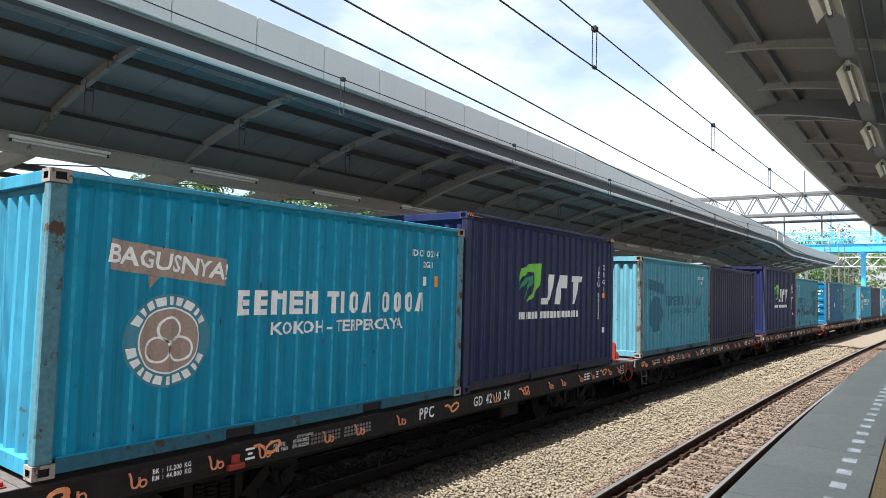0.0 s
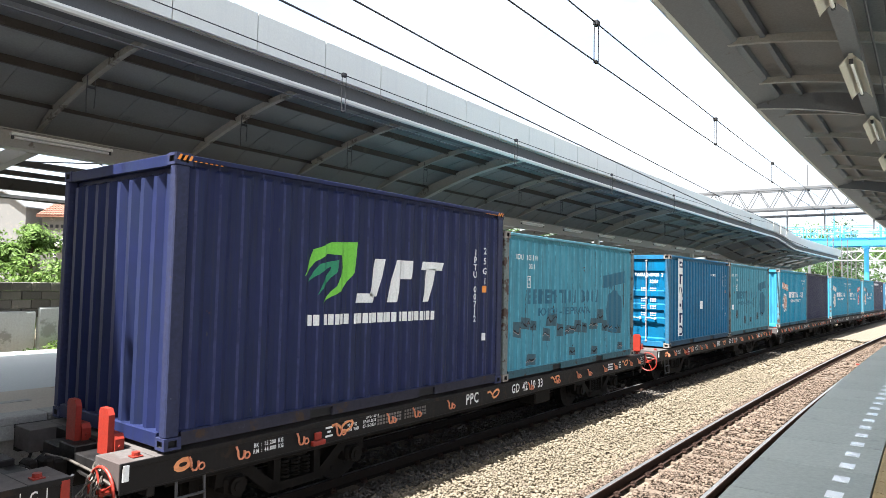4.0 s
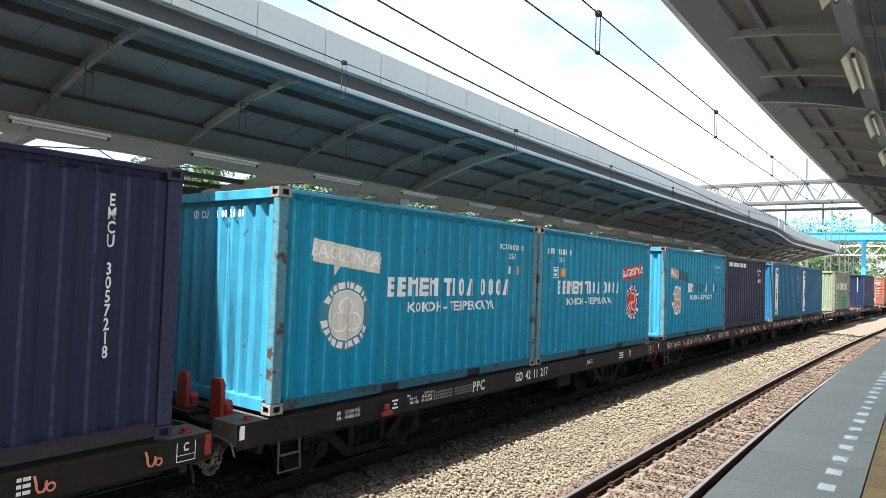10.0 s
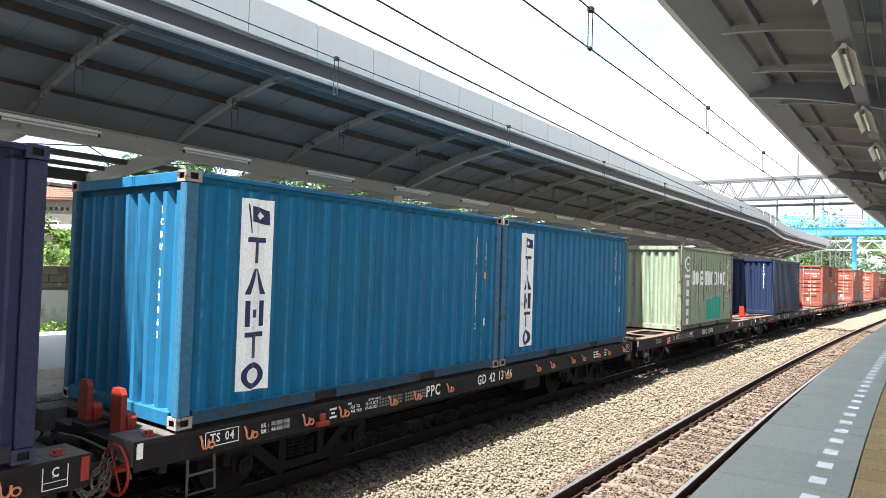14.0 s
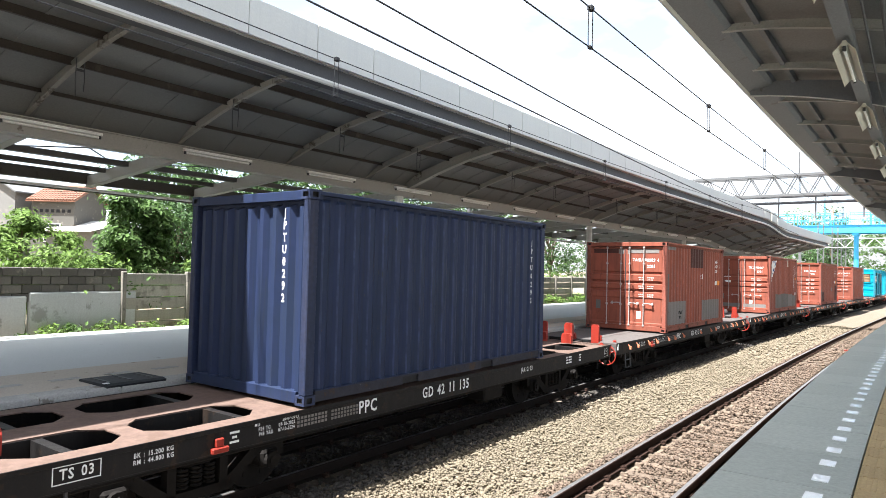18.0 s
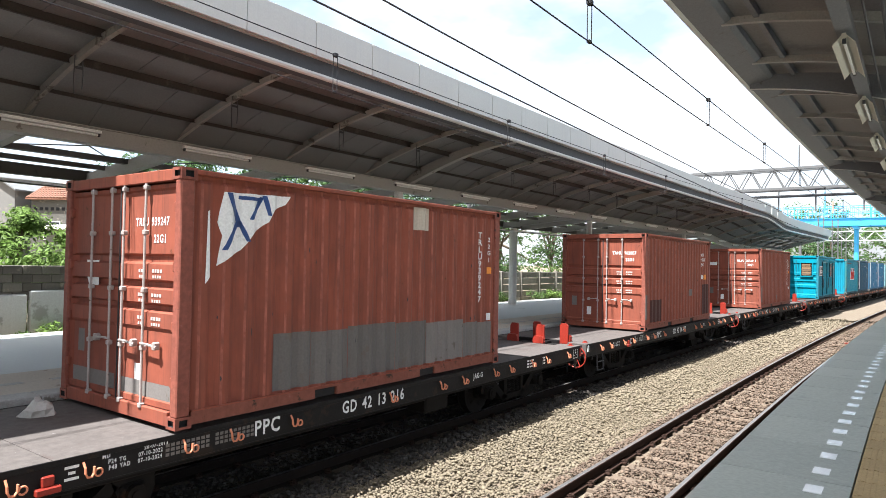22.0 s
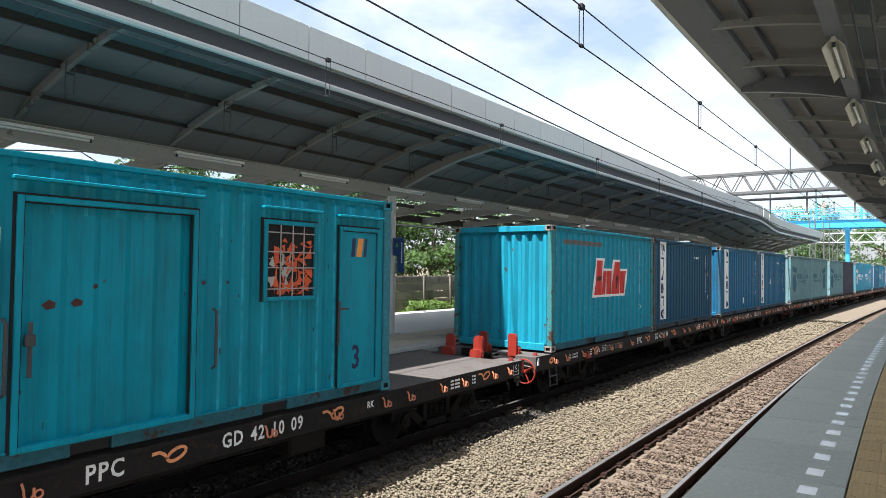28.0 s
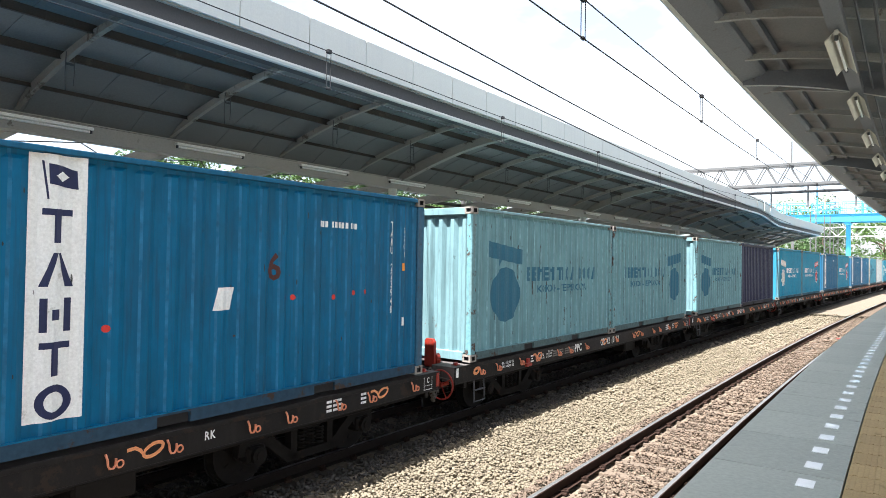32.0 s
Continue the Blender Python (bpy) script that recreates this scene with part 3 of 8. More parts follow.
def build_ballast():
    sh = Shape()
    rng = np.random.RandomState(4)
    sts = spans(-10, 120, 0.5)
    lat = list(np.linspace(-8.45, -1.36, 30))
    vs = []
    for y in sts:
        for s in lat:
            vs.append(on(s, y, (-0.19 if s < -5.9 else -0.222) + 0.02 * noise.noise(Vector((s * 2, y * 2, 0)))))
    w = len(lat)
    sh.add(vs, [(j * w + i, j * w + i + 1, (j + 1) * w + i + 1, (j + 1) * w + i) for j in range(len(sts) - 1) for i in range(w - 1)])
    setting("ballast_bed", sh, M_BED, "grimy stone ballast bed under the tracks", "ballast")
    # stones
    base = bmesh.new()
    bmesh.ops.create_icosphere(base, subdivisions=1, radius=1.0)
    bv = np.array([v.co[:] for v in base.verts])
    bf = np.array([[v.index for v in f.verts] for f in base.faces])
    base.free()

    def scatter(n, y0, y1, s0, s1, r0, r1, gap=None):
        ys = rng.uniform(y0, y1, n)
        ss = rng.uniform(s0, s1, n)
        zs = np.full(n, -0.206) + rng.uniform(-0.045, 0.03, n)
        # the bed heaps up a little between the tracks
        zs += 0.05 * np.exp(-((ss + 4.9) / 0.7) ** 2) + np.where(ss < -5.9, 0.03, 0.0)
        for k in range(n):
            for c in (TRACK, TRAIN):
                d = abs(ss[k] - c)
                if abs(d - 0.57) < 0.17:
                    zs[k] = -0.255 + rng.uniform(-0.02, 0.02)
                elif d < 0.97 and c == TRACK:
                    ph = ((ys[k] - 2.0) / 0.6 + 0.5) % 1.0 - 0.5
                    buried = int(round((ys[k] - 2.0) / 0.6)) * 7 % 5 < 1
                    if abs(ph) < 0.10 and d < 0.42 and not buried:
                        zs[k] = -0.215 + rng.uniform(-0.03, 0.02)
                    elif d > 0.72:
                        zs[k] = -0.166 + rng.uniform(-0.02, 0.02)
                    else:
                        zs[k] += 0.032
        return ss, ys, zs, rng.uniform(r0, r1, n)

    groups = [scatter(30000, 4.2, 12.5, -6.0, -1.36, 0.012, 0.027), scatter(21000, 12.5, 24, -6.2, -1.36, 0.018, 0.034), scatter(8500, 24, 45, -6.3, -1.4, 0.03, 0.055),
              scatter(13000, 3.0, 16, -8.3, -5.9, 0.02, 0.036), scatter(7000, 16, 34, -8.3, -6.1, 0.03, 0.05)]
    V, F, off = [], [], 0
    for ss, ys, zs, rs in groups:
        n = len(ss)
        cxs = np.array([bend(y) for y in ys])
        ctr = np.stack([cxs + ss, ys, zs], 1)
        sc = rs[:, None] * rng.uniform(0.65, 1.25, (n, 3)) * np.array([1.2, 1.2, 0.66])
        a = rng.uniform(0, 6.28, n)
        jit = rng.uniform(0.65, 1.25, (n, len(bv), 1))
        p = bv[None] * jit * sc[:, None, :]
        ca, sa = np.cos(a)[:, None], np.sin(a)[:, None]
        b = rng.uniform(-0.8, 0.8, n)[:, None]
        y2 = p[:, :, 1] * np.cos(b) - p[:, :, 2] * np.sin(b)
        z2 = p[:, :, 1] * np.sin(b) + p[:, :, 2] * np.cos(b)
        x3 = p[:, :, 0] * ca - y2 * sa
        y3 = p[:, :, 0] * sa + y2 * ca
        p = np.stack([x3, y3, z2], 2) + ctr[:, None, :]
        V.append(p.reshape(-1, 3))
        F.append((bf[None] + (np.arange(n) * len(bv))[:, None, None] + off).reshape(-1, 3))
        off += n * len(bv)
    V, F = np.concatenate(V), np.concatenate(F)
    me = bpy.data.meshes.new("ballast_stones")
    me.vertices.add(len(V))
    me.vertices.foreach_set("co", V.ravel())
    me.loops.add(F.size)
    me.loops.foreach_set("vertex_index", F.ravel().astype(np.int32))
    me.polygons.add(len(F))
    me.polygons.foreach_set("loop_start", np.arange(0, F.size, 3).astype(np.int32))
    me.polygons.foreach_set("loop_total", np.full(len(F), 3, np.int32))
    me.materials.append(M_STONE)
    me.materials.append(M_STONE2)
    me.materials.append(M_STONE3)
    lateral = np.concatenate([g[0] for g in groups])
    near_rail = np.abs(np.concatenate([g[0] for g in groups]) - TRACK) < 0.98
    # stones by the far track take the shade-coloured material
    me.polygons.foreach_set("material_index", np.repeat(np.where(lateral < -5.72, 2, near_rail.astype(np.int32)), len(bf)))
    me.update()
    me.validate()
    tagged(new("ballast_stones", me), "loose pale crushed stones between the rails", "ballast", kind="stuff")


build_ballast()


def build_platforms():
    # near platform
    base = strip([(-1.24, -0.5), (-1.24, 0.80), (-1.30, 0.84), (-1.30, 0.90), (7.5, 0.90), (7.5, -0.5)], -30, 90, 2.0)
    near = setting("platform_near", base, M_EDGE, "concrete station platform with rough pale edge", "platform")
    rest = strip([(0.081, 0.88), (7.5, 0.88), (7.5, 0.998), (0.081, 0.998)], -30, 90, 2.0)
    part("paving", rest, M_CONC, near)
    sh = Shape()
    sh.box(-0.49, 0.487, -0.594, 0.594, 0.905, 1.0, 0.006)
    slab = sh.mesh("paving_slab", M_CONC)
    y = -4.8
    while y < 70:
        part("paving_slab", slab, None, near, at=along(-0.825, y + 0.6, 0))
        y += 1.2
    sh = Shape()
    sh.box(-0.20, 0.20, -0.198, 0.198, 0.905, 1.0, 0.004)
    for k in range(5):
        x = -0.155 + 0.078 * k
        sh.box(x - 0.018, x + 0.018, -0.19, 0.19, 0.998, 1.006, 0.003)
    tile = sh.mesh("tactile_tile", M_TAC)
    y = -2.0
    while y < 46:
        part("tactile_tile", tile, None, near, at=along(-0.125, y, 0))
        y += 0.4
    part("tactile_strip", strip([(-0.325, 0.9), (0.075, 0.9), (0.075, 1.0), (-0.325, 1.0)], -30, -2.3, 2.0), M_TAC, near)
    sh = strip([(-0.325, 0.9), (0.075, 0.9), (0.075, 1.0), (-0.325, 1.0)], 45.9, 90, 2.0)
    part("tactile_strip", sh, M_TAC, near)
    sh = Shape()
    sh.box(-0.062, 0.062, -0.102, 0.102, 1.0, 1.004)
    dash = sh.mesh("white_mark", M_DASH)
    y = 3.52 - 0.5575 * 10
    while y < 60:
        part("white_mark", dash, None, near, at=along(-0.575, y, 0))
        y += 0.5575
    # ragged lumps of mortar under the lip
    sh = Shape()
    rng = random.Random(7)
    y = 3.0
    while y < 30:
        w = rng.uniform(0.03, 0.09)
        x = -1.315 - rng.uniform(0, 0.02)
        p = on(x, y, 0.86 + rng.uniform(-0.02, 0.06))
        sh.box(p.x, p.x + 0.04, y, y + w, p.z, p.z + 0.04, 0.01)
        y += rng.uniform(0.08, 0.5)
    part("mortar_lumps", sh, M_BED, near)
    # far platform
    base = strip([(-8.60, -0.5), (-8.60, 0.70), (-8.50, 0.74), (-8.50, 0.90), (-15.40, 0.90), (-15.40, -0.5)], -30, 90, 2.0)
    far = setting("platform_far", base, M_EDGE, "far concrete platform with pale edge and grey paving", "platform")
    sh = Shape()
    sh.box(-0.175, 0.175, -0.495, 0.495, 0.90, 1.0, 0.012)
    cop = sh.mesh("coping_stone", M_EDGE)
    y = -2.0
    while y < 60:
        part("coping_stone", cop, None, far, at=along(-8.67, y, 0))
        y += 1.0
    part("sandy_paving", strip([(-10.42, 0.9), (-8.85, 0.9), (-8.85, 0.994), (-10.42, 0.994)], -30, 90, 2.0), M_TAC2, far)
    sh = Shape()
    sh.box(-0.07, 0.07, -0.2, 0.2, 0.994, 0.999)
    d = sh.mesh("pale_mark", M_EDGE)
    y = 2.0
    while y < 40:
        part("pale_mark", d, None, far, at=along(-9.55, y, 0))
        y += 0.75
    part("grey_paving", strip([(-15.09, 0.9), (-10.426, 0.9), (-10.426, 0.992), (-15.09, 0.992)], -30, 90, 2.0), M_ASPH, far)
    part("white_kerb", strip([(-15.40, 0.9), (-15.096, 0.9), (-15.096, 1.012), (-15.40, 1.012)], -30, 90, 2.0), M_EDGE, far)


build_platforms()


# ---- canopies ----
def drop(y):
    """The far canopy steps down in a soft bend near its end."""
    k = min(1.0, max(0.0, (y - 38.5) / 6.0))
    return -0.42 * k * k * (3 - 2 * k)


def roof_z(u):
    return 4.84 + 0.70 * math.sin(math.pi / 2 * (3.4 - u) / 3.4)


def build_canopy(name, edge, way, y0, y1, label, far):
    """A cantilever roof. edge: offset of its lip; way: -1 leads away from the tracks to the left, +1 to the right."""
    root = tagged(new(name), label, "platform canopy", kind="structure")

    def st(y):
        d = drop(y) if far else 0.17
        return lambda u, z: on(edge + way * u, y, z + d)
    ys = spans(y0, y1, 1.15)
    us = [0.12 + 3.28 * i / 12 for i in range(13)]
    foot = lambda u: -0.22 * max(0.0, (u - 2.3) / 1.1) ** 2
    sh = Shape()
    sh.sweep([(u, roof_z(u) + 0.17 + foot(u)) for u in us] + [(u, roof_z(u) + 0.20 + foot(u)) for u in us[::-1]], [st(y) for y in ys])
    part("roof_sheet", sh, M_ROOF if far else M_ROOF2, root)
    # sheet laps: thin ribs that run down the slope
    lap = Shape()
    lap.sweep([(u, roof_z(u) + 0.158 + foot(u)) for u in us] + [(u, roof_z(u) + 0.171 + foot(u)) for u in us[::-1]], [lambda u, z, q=q: Vector((way * u, q, z)) for q in (-0.02, 0.02)])
    lap_me = lap.mesh("sheet_lap", M_ROOF)
    # lip, gutter and fascia
    part("gutter", Shape().sweep([(0.10, 5.52), (0.32, 5.52), (0.32, 5.80), (0.10, 5.80)] if far else [(0.08, 5.50), (0.40, 5.56), (0.46, 5.60), (0.46, 5.80), (0.08, 5.80)], [st(y) for y in ys]), M_DSTEEL if far else M_NEARSTEEL, root)
    part("lip_pipe", Shape().sweep([(0.06 + 0.045 * math.cos(a), 5.53 + 0.045 * math.sin(a)) for a in (k * math.pi / 4 for k in range(8))], [st(y) for y in ys]), M_FASCIA, root)
    part("fascia_frame", Shape().sweep([(0.035, 5.79), (0.09, 5.79), (0.09, 6.30), (0.035, 6.30)], [st(y) for y in ys]), M_STEEL, root)
    sh = Shape()
    sh.box(-0.012, 0.03, -0.622, 0.622, 5.80, 6.325, 0.004)
    pan = sh.mesh("fascia_panel", M_FASCIA)
    y = 5.42 - 1.256 * 12
    while y < y1 - 0.7:
        if y > y0:
            yc = y + 0.628
            d = drop(yc) if far else 0.17
            tilt = math.degrees(math.atan((drop(yc + 0.6) - drop(yc - 0.6)) / 1.2)) if far else 0.0
            part("fascia_panel", pan, None, root, at=along(edge, yc, d) @ pose(0, 0, 0, tilt, 0, 0))
        y += 1.256
    # purlins
    for u in (1.12, 1.98, 2.86) if far else (0.75, 1.55, 2.35, 3.1):
        z, f = roof_z(u), foot(u)
        pu = part("purlin", Shape().sweep([(u - 0.03, z + 0.062), (u + 0.03, z + 0.062), (u + 0.03, z + 0.168 + f), (u - 0.03, z + 0.168 + f)], [st(y) for y in ys]), M_PURLIN if far else M_NEARSTEEL, root)
        if far:
            part("purlin_flange", Shape().sweep([(u - 0.055, z + 0.05), (u - 0.032, z + 0.05), (u - 0.032, z + 0.061), (u - 0.055, z + 0.061)], [st(y) for y in ys]), M_PURLIN, pu)
    if far:
        # the sheet ends on a closing strip that stands on the beam
        part("closing_strip", Shape().sweep([(3.40, 4.77), (3.43, 4.77), (3.43, 5.0), (3.40, 5.0)], [st(y) for y in ys]), M_ROOF2, root)
    # main beam and a thin ceiling channel
    part("main_beam", Shape().sweep([(3.28, 4.50), (3.52, 4.50), (3.52, 4.745), (3.28, 4.745)], [st(y) for y in ys]), M_STEEL, root)
    part("beam_flange", Shape().sweep([(3.24, 4.747), (3.56, 4.747), (3.56, 4.766), (3.24, 4.766)], [st(y) for y in ys]), M_STEEL, root)
    # ribs
    def rib(width, depth):
        s2 = Shape()
        lo = [(u, roof_z(u) + 0.06 - depth * (0.35 + 0.65 * u / 3.4)) for u in us]
        hi = [(u, roof_z(u) + 0.10) for u in us]
        s2.sweep(lo + hi[::-1], [lambda u, z, q=q: Vector((way * u, q, z)) for q in (-width, width)])
        return s2
    small = rib(0.035, 0.10).mesh("rib", M_FARRIB if far else M_ARM)
    deep = 0.24 if far else 0.42
    big = rib(0.065, deep).mesh("main_rib", M_FARRIB if far else M_NEARSTEEL)
    fl = Shape()
    low = [(u, roof_z(u) + 0.06 - deep * (0.35 + 0.65 * u / 3.4)) for u in us]
    fl.sweep([(u, z - 0.012) for u, z in low] + [(u, z - 0.002) for u, z in low[::-1]], [lambda u, z, q=q: Vector((way * u, q, z)) for q in ((-0.075, 0.075) if far else (-0.07, -0.03))])
    # near ribs: narrow pale strip painted as the light along the flange edge
    flange = fl.mesh("rib_flange", M_ARM if far else M_FASCIA)
    droop = Shape()
    for q, ln in ((-0.05, 0.46), (0.05, 0.38)):
        droop.tube([(way * 1.75, q, roof_z(1.75) + 0.06), (way * 1.75, q * 1.2, roof_z(1.75) - ln * 0.5), (way * 1.75, q, roof_z(1.75) - ln)], 0.007, 5)
    droop.tube([(way * 1.75, -0.05, roof_z(1.75) - 0.1), (way * 1.75, 0.05, roof_z(1.75) - 0.1)], 0.02, 6)
    droop = droop.mesh("hanging_wire", M_DSTEEL)
    bay = 11.5 if far else 10.1
    first = 12.9 if far else 11.4
    n0 = math.floor((y0 - first) / bay)
    cols = []
    for k in range(n0, 12):
        yb = first + bay * k
        if y0 < yb < y1:
            mr = part("main_rib", big, None, root, at=along(edge, yb, drop(yb) if far else 0.17))
            part("rib_flange", flange, None, mr)
            cols.append(yb)
        for o in (2.67, 5.14, 7.6, 10.0) if far else (1.05, 3.1, 5.2, 7.2, 9.05):
            if y0 < yb + o < y1:
                if far and yb + o < 30:
                    part("hanging_wire", droop, None, root, at=along(edge, yb + o, drop(yb + o)))
                part("rib", small, None, root, at=along(edge, yb + o, drop(yb + o) if far else 0.17))
    y = y0 + 0.3
    while y < y1:
        if far and y < 40 and y > 2:
            part("sheet_lap", lap_me, None, root, at=along(edge, y, drop(y)))
        y += 0.82
    return root, cols


far_canopy, FAR_COLS = build_canopy("canopy_far", -7.3, -1, -24, 59, "grey steel cantilever canopy with pale fascia panels", True)
near_canopy, NEAR_COLS = build_canopy("canopy_near", -2.25, 1, -24, 66, "grey steel cantilever canopy over the near platform", False)


def build_canopy_middles():
    # the far canopy: cross arms, rear beam, columns
    arm = Shape()
    arm.prism([(-3.52, 4.74), (-6.7, 4.42), (-6.7, 4.20), (-3.52, 4.50)], "y", -0.05, 0.05)
    arm.prism([(-3.52, 4.50), (-6.7, 4.20), (-6.7, 4.185), (-3.52, 4.485)], "y", -0.075, 0.075)
    me = arm.mesh("cross_arm", M_ARM)
    for k in range(-3, 5):
        for o in (0, 2.67, 5.14, 7.6, 10.0):
            y = 12.9 + 11.5 * k + o
            if -20 < y < 58:
                part("cross_arm", me, None, far_canopy, at=along(-7.3, y, drop(y)))
    def st(y):
        return lambda s, z: on(s, y, z + drop(y))
    ys = spans(-24, 59, 1.15)
    for nm, pr in (("rear_beam", [(-14.1, 4.26), (-13.95, 4.26), (-13.95, 4.44), (-14.1, 4.44)]), ("rear_gutter", [(-14.6, 4.14), (-14.48, 4.14), (-14.48, 4.2), (-14.6, 4.2)]),
                   ("mid_rail", [(-12.45, 4.50), (-12.3, 4.50), (-12.3, 4.60), (-12.45, 4.60)]), ("mid_rail", [(-11.56, 4.62), (-11.5, 4.62), (-11.5, 4.68), (-11.56, 4.68)]),
                   ("mid_rail", [(-13.26, 4.44), (-13.18, 4.44), (-13.18, 4.53), (-13.26, 4.53)]), ("cable_tray", [(-14.95, 4.50), (-14.85, 4.50), (-14.85, 4.60), (-14.95, 4.60)])):
        part(nm, Shape().sweep(pr, [st(y) for y in ys]), M_REAR, far_canopy)
    rod = Shape()
    for k in range(-3, 18):
        y = -3.0 + 2.5 * k
        if y > 56:
            break
        for a, b in (((-10.8, y), (-13.9, y + 2.5)), ((-13.9, y), (-10.8, y + 2.5))):
            rod.tube([on(a[0], a[1], 4.75 + drop(y)), on(b[0], b[1], 4.75 + drop(y))], 0.012, 5)
    part("bracing_rods", rod, M_DSTEEL, far_canopy)
    part("white_pipe", Shape().sweep([(-13.6 + 0.03 * math.cos(a), 4.10 + 0.03 * math.sin(a)) for a in (k * math.pi / 3 for k in range(6))], [st(y) for y in ys]), M_LAMP, far_canopy)
    # flat middle of the roof
    us = [-10.75 - 4.5 * i / 8 for i in range(9)]
    zz = lambda s: 5.28 if s > -14.1 else 5.28 + 0.45 * (-14.1 - s) / 1.95
    ys2 = spans(-24, 59, 1.2)
    part("rear_roof_sheet", Shape().sweep([(s, zz(s)) for s in us] + [(s, zz(s) + 0.03) for s in us[::-1]], [st(y) for y in ys2]), M_ROOF, far_canopy)
    col = Shape()
    col.tube([(0, 0, 0.99), (0, 0, 4.55)], 0.11, 16)
    col.box(-0.2, 0.2, -0.2, 0.2, 0.992, 1.02, 0.005)
    me1 = col.mesh("column", M_COLUMN, smooth=False)
    col = Shape()
    col.tube([(0, 0, 0.99), (0, 0, 4.25)], 0.155, 16)
    col.tube([(0.02, 0.19, 0.99), (0.02, 0.19, 4.2)], 0.07, 12)
    col.box(-0.24, 0.24, -0.24, 0.30, 0.992, 1.02, 0.005)
    for z in (3.75, 3.4):
        col.ring((0, 0, z), (0, 0, 1), 0.158, 0.012, 16, 5)
    me2 = col.mesh("rear_column", M_COLUMN)
    for y in FAR_COLS:
        if y > -6:
            part("column", me1, None, far_canopy, at=along(-10.7, y - 0.2, 0))
            part("rear_column", me2, None, far_canopy, at=along(-14.0, y - 0.5, 0))
    # near canopy: the other wing, columns
    ys = spans(-24, 66, 1.5)
    us = [1.2 + 3.3 * i / 8 for i in range(9)]
    zz2 = lambda s: 5.05 + 0.72 * math.sin(math.pi / 2 * (s - 1.2) / 3.3)
    part("other_wing", Shape().sweep([(s, zz2(s)) for s in us] + [(s, zz2(s) + 0.03) for s in us[::-1]], [(lambda s, z, y=y: on(s, y, z)) for y in ys]), M_ROOF, near_canopy)
    ys = spans(-24, 66, 1.5)
    part("lamp_rail", Shape().sweep([(-0.64, 5.245), (-0.48, 5.245), (-0.48, 5.36), (-0.64, 5.36)], [(lambda s, z, y=y: on(s, y, z)) for y in ys]), M_NEARSTEEL, near_canopy)
    for s, z, r in ((-0.36, 5.30, 0.014), (-0.20, 5.27, 0.02)):
        part("conduit", Shape().tube([on(s, y, z) for y in ys], r, 6), M_DSTEEL, near_canopy)
    for y in NEAR_COLS:
        if y > 5 or y < -5:
            part("column", me1, None, near_canopy, at=along(1.2, y, 0))


build_canopy_middles()


# ---- lamps ----
def tube_lamp(name, group):
    root = thing(name, "white fluorescent batten lamp under the canopy beam", "lamp", group)
    sh = Shape()
    sh.box(-0.045, 0.045, -0.73, 0.73, -0.05, 0.0, 0.01)
    part("case", sh, M_LAMP, root)
    sh = Shape()
    sh.tube([(0, -0.68, -0.075), (0, 0.68, -0.075)], 0.017, 10)
    part("tube", sh, M_LAMP, root, "white unlit tube")
    for d in (-0.70, 0.70):
        sh = Shape()
        sh.box(-0.02, 0.02, d - 0.015, d + 0.015, -0.10, -0.045, 0.004)
        part("holder", sh, M_DSTEEL, root)
    return root


def build_lamps():
    first = None
    y = 4.36 - 2.905 * 2
    while y < 56:
        m = along(-10.525, y, 4.71 + drop(y))
        if first is None:
            first = tube_lamp("batten_lamp", "lamps along the far canopy beam")
            first.matrix_basis = m
        else:
            copy_thing(first, m)
        y += 2.905
    # near canopy lamps: hung battens with slanted reflectors
    root = thing("hanging_lamp", "pale twin-reflector batten lamp hung under the near canopy", "lamp", "lamps under the near canopy")
    part("case", Shape().prism([(-0.028, 0.03), (-0.02, 0.085), (0.02, 0.085), (0.028, 0.03)], "y", -0.74, 0.74), M_LAMPSHADE, root)
    for sg in (-1, 1):
        sh = Shape()
        sh.prism([(sg * 0.024, 0.05), (sg * 0.10, -0.03), (sg * 0.104, -0.045), (sg * 0.11, -0.043), (sg * 0.107, -0.025), (sg * 0.026, 0.062)], "y", -0.74, 0.74)
        part("reflector", sh, M_LAMPSHADE, root)
    part("tube", Shape().tube([(0, -0.70, 0.0), (0, 0.70, 0.0)], 0.015, 10), M_LAMP, root)
    for d in (-0.70, 0.70):
        part("holder", Shape().box(-0.018, 0.018, d - 0.02, d + 0.02, -0.02, 0.05, 0.004), M_DSTEEL, root)
    for d in (-0.5, 0.5):
        part("hanger", Shape().box(-0.012, 0.012, d - 0.012, d + 0.012, 0.085, 0.112), M_DSTEEL, root)
    root.matrix_basis = along(-0.56, 8.74, 5.13)
    for k in (-2, -1, 1, 2, 3, 4, 5, 6, 7, 8, 9):
        copy_thing(root, along(-0.56, 8.74 + 3.05 * k, 5.13))


build_lamps()


